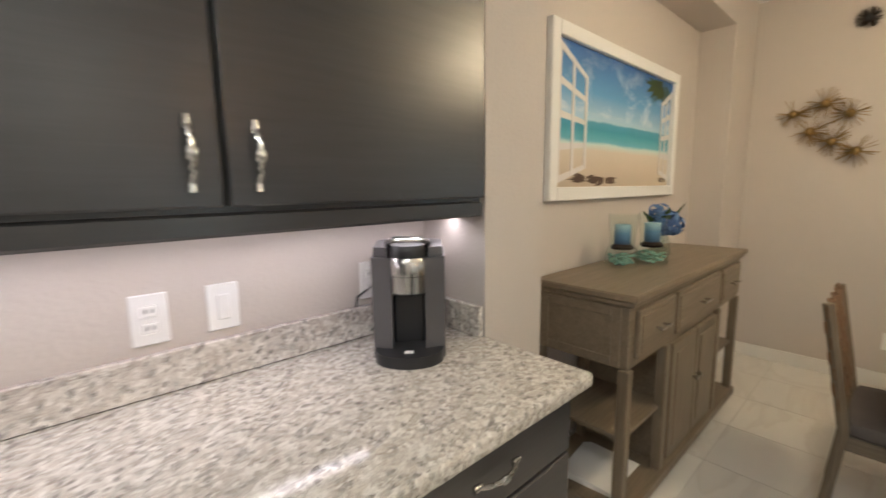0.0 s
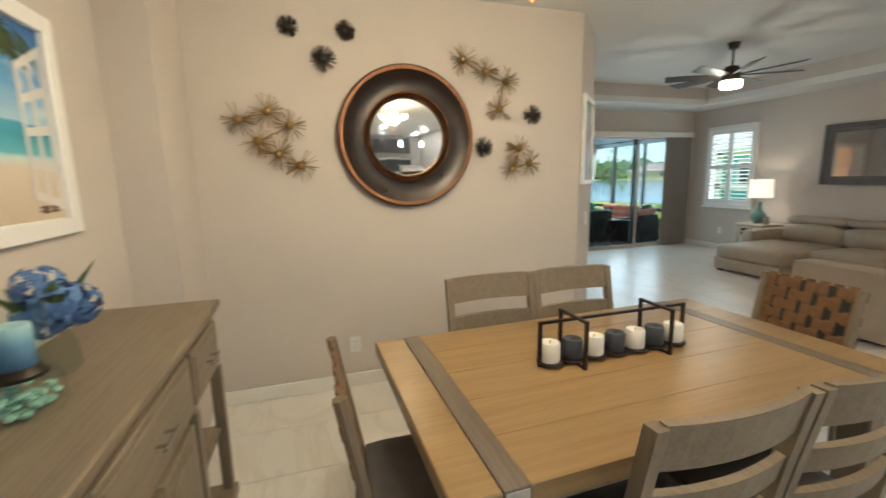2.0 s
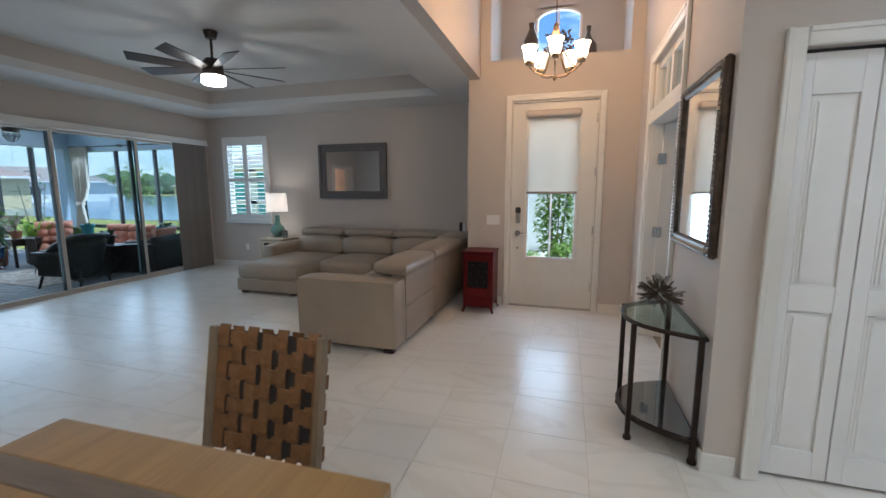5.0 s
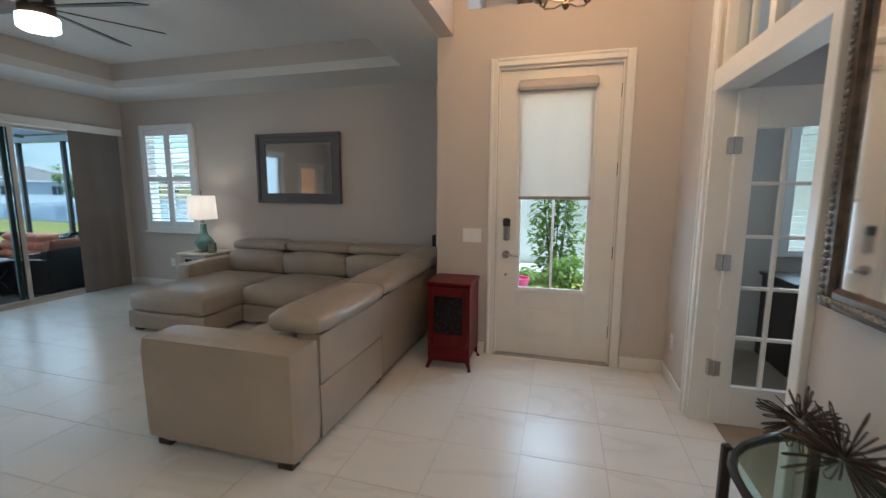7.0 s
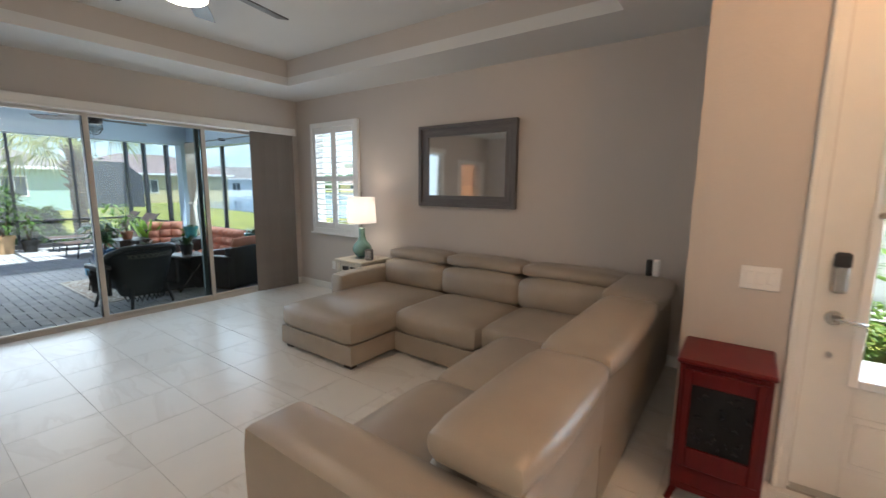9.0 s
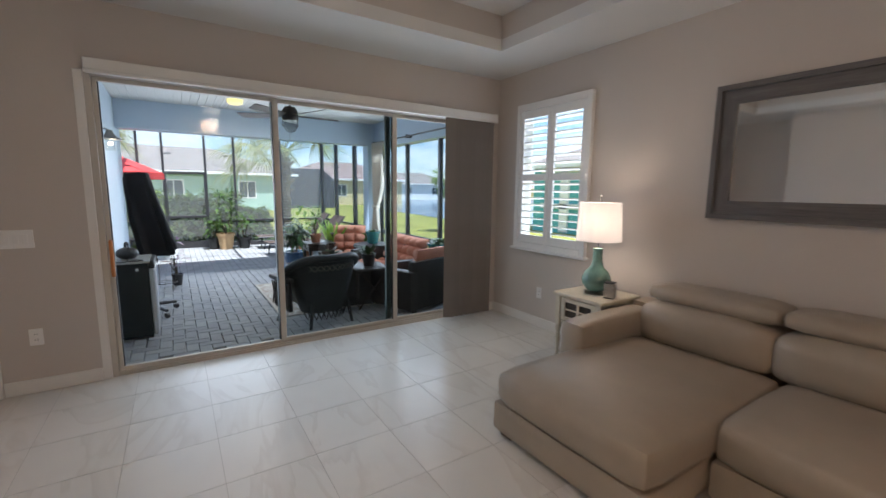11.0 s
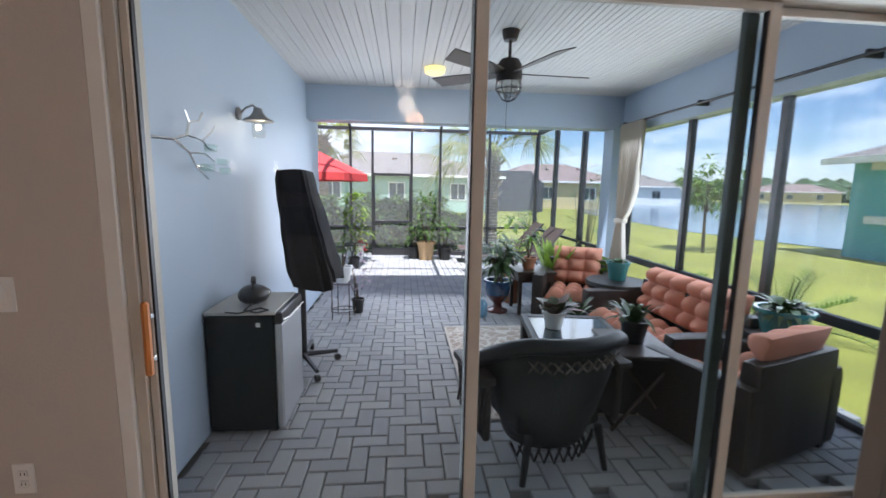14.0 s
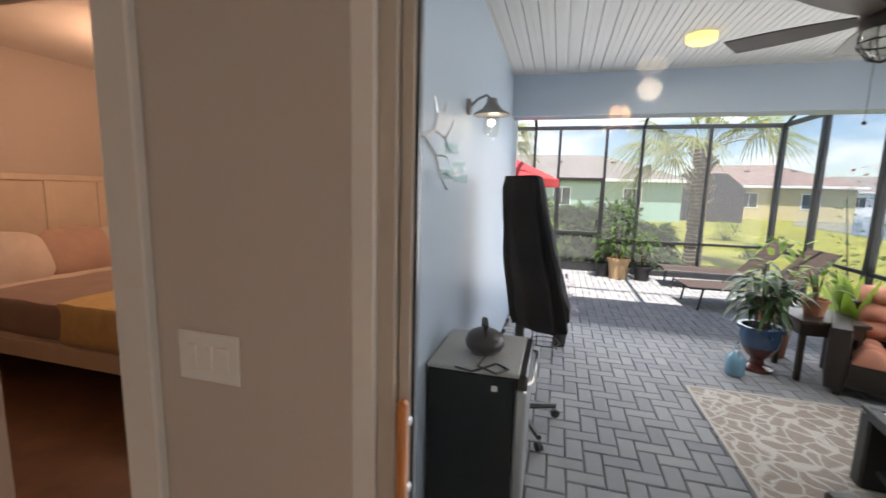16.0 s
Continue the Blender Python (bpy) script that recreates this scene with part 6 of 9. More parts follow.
def table_lamp():
    l = thing("table_lamp", pose(6.31, -7.11, 0.62), "teal ceramic gourd table lamp with a white drum shade", "table lamp")
    M_TEAL = plain("celadon_glaze", (0.155, 0.29, 0.26), 0.15, vary=0.25, scale=10, coat=0.5)
    bm = bmesh.new()
    lathe(bm, [(0.09, 0.0), (0.09, 0.012), (0.05, 0.016)], 28)
    part("base", bm, glass("lamp_acrylic"), l)
    bm = bmesh.new()
    lathe(bm, [(0.05, 0.017), (0.085, 0.04), (0.115, 0.09), (0.118, 0.13), (0.095, 0.18), (0.055, 0.22), (0.04, 0.27), (0.037, 0.36), (0.044, 0.375), (0.03, 0.38)], 32)
    part("body", bm, M_TEAL, l, "glazed teal gourd body")
    bm = bmesh.new()
    tube(bm, [(0, 0, 0.38), (0, 0, 0.80)], 0.006, 8)
    ball(bm, 0, 0, 0.805, 0.012, sub=1)
    part("stem", bm, M_STEEL, l)
    m = bpy.data.materials.new("lit_linen_shade")
    n, lk, b = nodes_of(m)
    tr = n.new("ShaderNodeBsdfTranslucent")
    tr.inputs["Color"].default_value = (0.88, 0.84, 0.80, 1)
    b.inputs["Base Color"].default_value = (0.82, 0.79, 0.75, 1)
    b.inputs["Roughness"].default_value = 0.9
    b.inputs["Emission Color"].default_value = (1.0, 0.87, 0.78, 1)
    b.inputs["Emission Strength"].default_value = 0.16
    mx = n.new("ShaderNodeMixShader")
    mx.inputs[0].default_value = 0.35
    lk.new(b.outputs[0], mx.inputs[1])
    lk.new(tr.outputs[0], mx.inputs[2])
    lk.new(mx.outputs[0], n["Material Output"].inputs["Surface"])
    bm = bmesh.new()
    lathe(bm, [(0.178, 0.44), (0.162, 0.75), (0.160, 0.75), (0.176, 0.44)], 40, caps=False)
    part("shade", bm, m, l, "white linen drum shade, lit")


table_lamp()
ph = thing("photo_cube", pose(6.15, -7.06, 0.62, 0, 0, 25), "small black and silver photo cube beside the lamp", "photo frame")
boxes("body", [(-0.05, 0.03, -0.04, 0.04, 0, 0.13)], M_BLACK, ph, bev=0.004)
boxes("face", [(-0.05, 0.03, 0.041, 0.045, 0.008, 0.122)], M_STEEL, ph, bev=0.001)


def ceiling_fan(m, blades, r, drop, blade_m, body_m, label, light_m=None, ang=0.0):
    f = thing("ceiling_fan", m, label, "ceiling fan")
    bm = bmesh.new()
    lathe(bm, [(0.0, -0.075), (0.05, -0.07), (0.065, -0.02), (0.068, 0)], 24)
    part("canopy", bm, body_m, f)
    bm = bmesh.new()
    tube(bm, [(0, 0, -0.07), (0, 0, -drop + 0.05)], 0.013, 10)
    part("downrod", bm, body_m, f)
    bm = bmesh.new()
    lathe(bm, [(0.03, -drop + 0.06), (0.07, -drop + 0.05), (0.095, -drop + 0.01), (0.10, -drop - 0.05), (0.10, -drop - 0.10), (0.09, -drop - 0.115)][::-1], 28)
    part("motor", bm, body_m, f)
    for k in range(blades):
        bm = bmesh.new()
        rows = []
        for j in range(7):
            u = j / 6
            x = 0.10 + (r - 0.10) * u
            w = 0.035 + 0.03 * u + (0.012 * math.sin(u * 3.1))
            tw = radians(16)
            rows.append([bm.verts.new((x + (0.03 if j == 6 and s > 0 else 0), s * w * math.cos(tw), s * w * math.sin(tw) + dz)) for s, dz in ((-1, -0.004), (1, -0.004), (1, 0.004), (-1, 0.004))])
        for a, b in zip(rows, rows[1:]):
            for q in range(4):
                bm.faces.new((a[q], a[(q + 1) % 4], b[(q + 1) % 4], b[q]))
        bm.faces.new(rows[0][::-1])
        bm.faces.new(rows[-1])
        bmesh.ops.recalc_face_normals(bm, faces=bm.faces[:])
        p = part("blade", bm, blade_m, f, "", False)
        p.matrix_basis = pose(0, 0, -drop - 0.05, 0, 0, ang + 360 * k / blades)
    if light_m:
        bm = bmesh.new()
        lathe(bm, [(0.0, -drop - 0.205), (0.10, -drop - 0.20), (0.113, -drop - 0.19), (0.113, -drop - 0.118)], 32)
        part("light", bm, light_m, f, "glowing drum light")
    return f


M_FANW = wood("dark_fan_blade", (0.022, 0.016, 0.014), (0.06, 0.045, 0.038), 0.35, 0)
M_FANB = plain("oiled_bronze", (0.045, 0.034, 0.028), 0.4, 0.6)
ceiling_fan(pose(5.10, -4.72, TRAY), 8, 0.71, 0.32, M_FANW, M_FANB, "eight-blade dark ceiling fan with a lit drum light", glow("fan_light_glass", (1.0, 0.83, 0.62), 5.5), 12)
vt = thing("ceiling_vent", pose(5.6, -3.22, TRAY - 0.008), "white ceiling air vent", "vent")
boxes("frame", [(-0.16, 0.16, -0.10, -0.08, 0, 0.008), (-0.16, 0.16, 0.08, 0.10, 0, 0.008), (-0.16, -0.14, -0.08, 0.08, 0, 0.008), (0.14, 0.16, -0.08, 0.08, 0, 0.008)], M_WHITE, vt, bev=0.002)
for k in range(6):
    boxes("slat", [(-0.14, 0.14, -0.075 + k * 0.026, -0.06 + k * 0.026, 0.0, 0.006)], plain("vent_grey", (0.18, 0.18, 0.18), 0.6) if k == 0 else bpy.data.materials["vent_grey"], vt, bev=0)


def dark_chest():
    c = thing("tall_chest", pose(5.0, -2.295, 0), "tall dark green-black chest with a stepped top and feet", "chest")
    M_CH = wood("dark_green_black_paint", (0.010, 0.013, 0.011), (0.025, 0.03, 0.026), 0.4, 2)
    boxes("body", [(0.03, 0.62, -0.33, -0.01, 0.11, 0.90)], M_CH, c, bev=0.004)
    boxes("top", [(0.0, 0.65, -0.37, 0.0, 0.925, 0.95), (0.015, 0.635, -0.35, -0.005, 0.90, 0.925)], M_CH, c, bev=0.006)
    boxes("base_moulding", [(0.01, 0.64, -0.36, 0.0, 0.085, 0.125)], M_CH, c, bev=0.008)
    for x in (0.03, 0.57):
        for y in (-0.34, -0.07):
            bm = bmesh.new()
            lathe(bm, [(0.02, 0.0), (0.03, 0.03), (0.024, 0.055), (0.04, 0.085)], 12, x + 0.02, y + 0.03)
            part("foot", bm, M_CH, c)
    for k in range(3):
        boxes("drawer", [(0.05, 0.60, -0.345, -0.328, 0.15 + k * 0.25, 0.38 + k * 0.25)], M_CH, c, bev=0.004)


dark_chest()


# ---- foyer ----
def red_cabinet():
    c = thing("red_cabinet", pose(2.515, -5.90, 0), "small dark red lacquer cabinet with a carved dark door panel", "cabinet")
    M_RED = wood("red_lacquer", (0.085, 0.003, 0.004), (0.12, 0.005, 0.006), 0.38, 2, 0.6, 0.0)
    M_RED.node_tree.nodes["Principled BSDF"].inputs["Specular IOR Level"].default_value = 0.22
    a, b = 0.175, 0.18
    boxes("body", [(-a, a, -b, b, 0.10, 0.70)], M_RED, c, bev=0.006)
    boxes("top", [(-a - 0.012, a + 0.012, -b, b + 0.014, 0.70, 0.725)], M_RED, c, bev=0.008)
    d = boxes("door_frame", [(-a + 0.02, -a + 0.055, b, b + 0.016, 0.20, 0.68), (a - 0.055, a - 0.02, b, b + 0.016, 0.20, 0.68), (-a + 0.055, a - 0.055, b, b + 0.016, 0.61, 0.68), (-a + 0.055, a - 0.055, b, b + 0.016, 0.20, 0.30)], M_RED, c, bev=0.004)
    boxes("dark_panel", [(-a + 0.055, a - 0.055, b, b + 0.006, 0.30, 0.61)], plain("ebony_panel", (0.006, 0.006, 0.007), 0.5, spec=0.2), d, "near-black carved panel", 0)
    rnd = random.Random(8)
    ebony = plain("carved_ebony", (0.012, 0.012, 0.014), 0.35, 0.1)
    for k in range(26):
        x, z = rnd.uniform(-a + 0.07, a - 0.07), rnd.uniform(0.32, 0.59)
        ang = rnd.uniform(0, 3.1)
        bm = bmesh.new()
        tube(bm, [(x + 0.022 * math.cos(ang + t) * t / 2, b + 0.009, z + 0.022 * math.sin(ang + t) * t / 2) for t in (0.3, 0.9, 1.5, 2.1)], 0.004, 5)
        part("carved_scroll", bm, ebony, d)
    for sx in (-1, 1):
        for sy in (-1, 1):
            bm = bmesh.new()
            tube(bm, [(sx * (a - 0.02), sy * (b - 0.02), 0.12), (sx * (a - 0.018), sy * (b - 0.018), 0.06), (sx * (a + 0.004), sy * (b + 0.004), 0.0)], 0.021, 8, taper=0.75)
            part("leg", bm, M_RED, c)
    for y in (b - 0.02, -b):
        boxes("skirt", [(-a, a, y, y + 0.02, 0.065, 0.11)], M_RED, c, bev=0.009)


red_cabinet()


def console():
    c = thing("console_table", pose(0.845, -3.74, 0), "half-round glass console table on a dark metal frame", "console table")
    w, d, z = 0.37, 0.34, 0.695
    arc = [(0.015, -w)] + [(0.015 + d * (1 - abs(t) ** 3.0), w * t) for t in np.linspace(-0.93, 0.93, 13)] + [(0.015, w)]
    for zz, n in ((z, "top_frame"), (0.13, "lower_frame")):
        bm = bmesh.new()
        tube(bm, [(x, y, zz - 0.012) for x, y in arc], 0.013, 6, closed=True)
        part(n, bm, M_IRON, c)
    bm = bmesh.new()
    prism(bm, arc, z - 0.002, z + 0.008)
    g = part("glass_top", bm, glass("console_glass", (0.80, 0.90, 0.86)), c, "", False)
    bm = bmesh.new()
    prism(bm, [(x * 0.97 + 0.002, y * 0.97) for x, y in arc], 0.128, 0.136)
    part("mirror_shelf", bm, plain("smoked_mirror", (0.30, 0.31, 0.31), 0.06, 0.9, vary=0.05, bmp=0), c, "dark mirrored lower shelf", False)
    for x, y in ((0.03, -w + 0.015), (0.03, w - 0.015), (d - 0.015, -0.21), (d - 0.015, 0.21)):
        bm = bmesh.new()
        box(bm, x - 0.014, x + 0.014, y - 0.014, y + 0.014, 0.0, z - 0.005, bev=0.005)
        lathe(bm, [(0.022, 0.0), (0.024, 0.012), (0.016, 0.03)], 12, x, y)
        part("leg", bm, M_IRON, c)


console()


def wire_star(x, y, r, seed):
    rnd = random.Random(seed)
    s = thing("wire_sculpture", pose(x, y, 0.703), "bronze wire starburst sculpture on the glass console", "sculpture", "wire starbursts")
    bm = bmesh.new()
    for k in range(60):
        d = Vector((rnd.gauss(0, 1), rnd.gauss(0, 1), rnd.gauss(0, 1))).normalized()
        if d.z < -0.75:
            continue
        o = Vector((0, 0, r * 0.78))
        e = d.orthogonal().normalized() * 0.006
        L = r * rnd.uniform(0.8, 1.0)
        tube(bm, [o + d * 0.015, o + d * L * 0.55 + e, o + d * L * 0.9 + e * 1.4, o + d * L, o + d * L * 0.9 - e * 1.4, o + d * L * 0.55 - e], 0.0022, 4, closed=True)
    part("spiked_ball", bm, M_DKSP, s)


wire_star(1.01, -3.74, 0.14, 1)
wire_star(0.99, -3.96, 0.11, 2)


def foyer_mirror():
    f = thing("framed_mirror", pose(0.84, -3.79, 1.565, 0, 0, 90), "tall mirror in a dark beaded silver-brown frame", "mirror")
    a, b, w = 0.40, 0.48, 0.07
    M_FR = plain("antique_brown_silver", (0.10, 0.07, 0.05), 0.4, 0.5, vary=0.5, scale=25)
    M_BD = plain("antique_silver_bead", (0.42, 0.38, 0.33), 0.3, 0.9, vary=0.3, scale=40)
    boxes("frame", [(-a, -a + w, -0.04, 0, -b, b), (a - w, a, -0.04, 0, -b, b), (-a + w, a - w, -0.04, 0, -b, -b + w), (-a + w, a - w, -0.04, 0, b - w, b)], M_FR, f, bev=0.012)
    bm = bmesh.new()
    k = 0
    for n, (p0, p1) in enumerate((((-a + 0.03, -b + 0.03), (a - 0.03, -b + 0.03)), ((a - 0.03, -b + 0.03), (a - 0.03, b - 0.03)), ((a - 0.03, b - 0.03), (-a + 0.03, b - 0.03)), ((-a + 0.03, b - 0.03), (-a + 0.03, -b + 0.03)))):
        L = math.dist(p0, p1)
        m = int(L / 0.024)
        for j in range(m):
            t = (j + 0.5) / m
            ball(bm, p0[0] + (p1[0] - p0[0]) * t, -0.042, p0[1] + (p1[1] - p0[1]) * t, 0.0105, sub=1)
    part("beading", bm, M_BD, f, "silver beading")
    boxes("mirror_glass", [(-a + w, a - w, -0.022, -0.012, -b + w, b - w)], M_MIRROR, f, bev=0)


fm = foyer_mirror()


def chandelier():
    c = thing("chandelier", pose(1.70, -4.9, 0), "brushed bronze chandelier with five lit frosted glass shades", "chandelier")
    M_B = plain("satin_bronze", (0.22, 0.16, 0.10), 0.35, 0.9)
    M_G = glow("lit_frosted_glass", (1.0, 0.76, 0.45), 4.0)
    bm = bmesh.new()
    tube(bm, [(0, 0, 2.78), (0, 0, WELL)], 0.005, 6)
    lathe(bm, [(0.06, WELL - 0.02), (0.06, WELL)], 18)
    lathe(bm, [(0.012, 2.74), (0.025, 2.77), (0.012, 2.80)], 12)
    part("chain_stem", bm, M_B, c)
    bm = bmesh.new()
    lathe(bm, [(0.0, 2.335), (0.012, 2.345), (0.02, 2.36), (0.008, 2.38), (0.008, 2.40)], 12)
    part("finial", bm, M_B, c)
    for k in range(5):
        a = radians(20 + 72 * k)
        cs, sn = math.cos(a), math.sin(a)
        bm = bmesh.new()
        tube(bm, [(cs * r, sn * r, z) for r, z in ((0.01, 2.78), (0.045, 2.66), (0.08, 2.55), (0.13, 2.46), (0.185, 2.42), (0.215, 2.44), (0.22, 2.47))], 0.007, 8)
        tube(bm, [(cs * r, sn * r, z) for r, z in ((0.0, 2.375), (0.09, 2.38), (0.17, 2.405), (0.21, 2.44))], 0.005, 6)
        part("arm", bm, M_B, c)
        bm = bmesh.new()
        lathe(bm, [(0.03, 2.46), (0.034, 2.475), (0.03, 2.49)], 14, 0.22 * cs, 0.22 * sn)
        part("cup", bm, M_B, c)
        bm = bmesh.new()
        lathe(bm, [(0.032, 2.49), (0.045, 2.52), (0.052, 2.57), (0.068, 2.61), (0.064, 2.61), (0.048, 2.57), (0.04, 2.52)], 20, 0.22 * cs, 0.22 * sn, caps=False)
        part("shade", bm, M_G, c, "lit frosted glass shade")


chandelier()
# vases on the plant shelf
M_VASE = plain("dark_pewter_vase", (0.09, 0.075, 0.062), 0.4, 0.3, vary=0.3, scale=12)
for x, pr in ((2.04, [(0.05, 0), (0.07, 0.06), (0.105, 0.22), (0.11, 0.34), (0.06, 0.45), (0.035, 0.5), (0.05, 0.58)]), (1.40, [(0.07, 0), (0.12, 0.10), (0.12, 0.20), (0.05, 0.30), (0.025, 0.36), (0.035, 0.46)])):
    bm = bmesh.new()
    lathe(bm, pr, 24)
    solid("shelf_vase", bm, M_VASE, "dark pewter vase on the plant shelf", "vase", group="shelf vases", m=pose(x, -6.42, 2.905) @ Matrix.Diagonal((0.8, 0.8, 0.8, 1)))
bm = bmesh.new()
rnd = random.Random(5)
for k in range(120):
    a, r = rnd.uniform(0, 6.28), rnd.uniform(0.02, 0.17)
    p = Vector((r * math.cos(a), r * math.sin(a) * 0.7, rnd.uniform(0.06, 0.33)))
    d = Vector((rnd.gauss(0, 1), rnd.gauss(0, 1), rnd.uniform(0, 1))).normalized() * 0.07
    s = d.orthogonal().normalized() * 0.016
    bm.faces.new([bm.verts.new(q) for q in (p, p + d * 0.5 - s, p + d, p + d * 0.5 + s)])
pl = thing("shelf_plant", pose(1.70, -6.45, 2.905), "dried brown foliage arrangement on the plant shelf", "plant")
part("foliage", bm, per_piece("dried_leaf", [(0.10, 0.05, 0.03), (0.16, 0.09, 0.05)], 0.7, bmp=0), pl, smooth=False)
bm = bmesh.new()
lathe(bm, [(0.05, 0), (0.07, 0.05), (0.06, 0.09)], 16)
part("bowl", bm, M_VASE, pl)

# ---- study, seen through the open glazed door ----
ds = thing("desk", pose(-0.75, -6.6, 0), "dark wooden desk with papers in the study", "desk")
boxes("top", [(-0.7, 0.7, -0.3, 0.3, 0.72, 0.75)], M_DKWOOD, ds, bev=0.005)
for x in (-0.68, 0.28):
    boxes("pedestal", [(x, x + 0.40, -0.28, 0.28, 0.0, 0.72)], M_DKWOOD, ds, bev=0.004)
bm = bmesh.new()
box(bm, -0.2, 0.15, -0.12, 0.13, 0, 0.012)
solid("paper_stack", bm, M_WHITE, "stack of white papers on the study desk", "papers", smooth=False, m=pose(-0.45, -6.5, 0.75, 0, 0, 12))
oc = thing("office_chair", pose(-0.6, -5.9, 0), "black padded office chair at the study desk", "office chair")
bm = bmesh.new()
cushion(bm, -0.25, 0.25, -0.25, 0.25, 0.42, 0.52, 0.05, 0.02)
part("seat", bm, M_BLACK, oc)
bm = bmesh.new()
cushion(bm, -0.25, 0.25, 0.22, 0.33, 0.52, 1.05, 0.05, 0.02)
part("backrest", bm, M_BLACK, oc)
bm = bmesh.new()
cyl(bm, 0, 0, 0.05, 0.42, 0.03)
for k in range(5):
    a = k * 1.2566
    tube(bm, [(0, 0, 0.08), (0.28 * math.cos(a), 0.28 * math.sin(a), 0.03)], 0.02, 6)
part("base", bm, M_BLACK, oc)

# ---- bedroom ----
def bed():
    b = thing("bed", pose(0, 0, 0), "white panelled bed with a grey blanket and yellow quilt", "bed")
    M_BW = plain("cream_bed_paint", (0.70, 0.62, 0.52), 0.5, vary=0.05)
    x0, x1, y0, y1 = 9.25, 11.15, -1.9, 0.80
    boxes("headboard", [(x0 - 0.05, x1 + 0.05, y1, y1 + 0.06, 0, 1.50), (x0 - 0.08, x1 + 0.08, y1 - 0.02, y1 + 0.08, 1.50, 1.56)], M_BW, b, bev=0.006)
    for k in range(5):
        x = x0 - 0.05 + k * (x1 - x0 + 0.06) / 4
        boxes("batten", [(x - 0.02, x + 0.06, y1 - 0.018, y1, 0.5, 1.5)], M_BW, b, bev=0.005)
    boxes("side_rail", [(x0 - 0.03, x0, y0, y1, 0.22, 0.36), (x1, x1 + 0.03, y0, y1, 0.22, 0.36), (x0 - 0.03, x1 + 0.03, y0 - 0.04, y0, 0.22, 0.36)], M_BW, b, bev=0.006)
    for x in (x0, x1 - 0.06):
        boxes("leg", [(x, x + 0.06, y0, y0 + 0.06, 0, 0.22)], M_BW, b)
    bm = bmesh.new()
    cushion(bm, x0, x1, y0, y1 - 0.02, 0.30, 0.62, 0.07, 0.01)
    part("mattress", bm, plain("cream_sheet", (0.72, 0.66, 0.60), 0.85, vary=0.05), b)
    bm = bmesh.new()
    cushion(bm, x0 - 0.025, x1 + 0.025, y0 - 0.02, 0.15, 0.37, 0.66, 0.05, 0.012, 10)
    soften(bm, 2, 0.012, 5)
    part("blanket", bm, plain("grey_mauve_blanket", (0.34, 0.27, 0.25), 0.9, vary=0.12, bmp=0.4), b)
    M_Q = per_piece("yellow_quilt", [(0.60, 0.45, 0.18), (0.66, 0.52, 0.26)], 0.9, 14)
    bm = bmesh.new()
    cushion(bm, x0 - 0.04, x1 + 0.04, y0 - 0.03, -0.75, 0.36, 0.68, 0.05, 0.015, 10)
    soften(bm, 7, 0.016, 5)
    part("quilt", bm, M_Q, b, "yellow flowered quilt")
    for k, x in enumerate((9.65, 10.3, 10.85)):
        bm = bmesh.new()
        cushion(bm, -0.32, 0.32, -0.08, 0.08, -0.22, 0.22, 0.07, 0.05)
        q = part("pillow", bm, plain("pillow_cloth_%s" % "abc"[k], ((0.74, 0.68, 0.64), (0.55, 0.40, 0.34), (0.72, 0.66, 0.62))[k], 0.9), b)
        q.matrix_basis = pose(x, 0.55 + 0.04 * k, 0.80, -28, 0, 4 * k)


bed()


# ---- lanai ----
LY0, LY1, LX1, LH = -7.47, -3.55, 11.72, 2.68
structure("wall_lanai", [(8.23, 12.35, LY1, LY1 + 0.05, 0, LH), (8.23, 8.26, -3.69, LY1, 0, LH), (8.23, 8.26, -7.6, -7.13, 0, LH), (8.23, 8.26, -7.13, -3.69, 2.26, LH)], M_BLUE, "pale blue stucco lanai wall", "wall")
structure("beam_lanai", [(LX1, LX1 + 0.25, LY0 - 0.2, LY1, 2.28, LH + 0.1), (8.26, LX1, LY0 - 0.2, LY0, 2.22, LH + 0.1), (LX1, LX1 + 0.25, LY0 - 0.2, LY0 + 0.12, 0, 2.28), (8.26, 8.42, LY0 - 0.2, LY0, 0, 2.22)], M_BLUE, "pale blue lanai beam and corner post", "beam")
M_BEAD = plain("white_beadboard", (0.72, 0.70, 0.67), 0.5, vary=0.03)
bm = bmesh.new()
y = LY0
while y < LY1:
    box(bm, 8.26, LX1, y + 0.003, min(y + 0.097, LY1), LH, LH + 0.03)
    box(bm, 8.26, LX1, y + 0.045, y + 0.055, LH - 0.004, LH + 0.002)
    y += 0.10
box(bm, 8.2, LX1 + 0.5, LY0 - 0.3, 0.9, LH + 0.03, LH + 0.12)
solid("ceiling_lanai", bm, M_BEAD, "white beadboard lanai ceiling", "ceiling", "structure", smooth=False)
structure("roof_slab", [(-4.6, 8.3, -7.7, 1.5, 4.06, 4.2), (8.0, LX1 + 0.72, -7.9, 1.5, 2.84, 2.92), (8.18, 8.3, -7.7, 1.5, 2.84, 4.06)], M_CEIL, "house roof and eave", "roof")
structure("wall_house_outer", [(12.2, 12.35, LY1 + 0.05, 1.5, 0, 2.8), (8.2, 12.35, 1.07, 1.5, 0, 2.8)], M_BLUE, "pale blue outer house wall", "wall")

# screen cage
CX, CY, CZ = 15.85, -7.70, 2.72


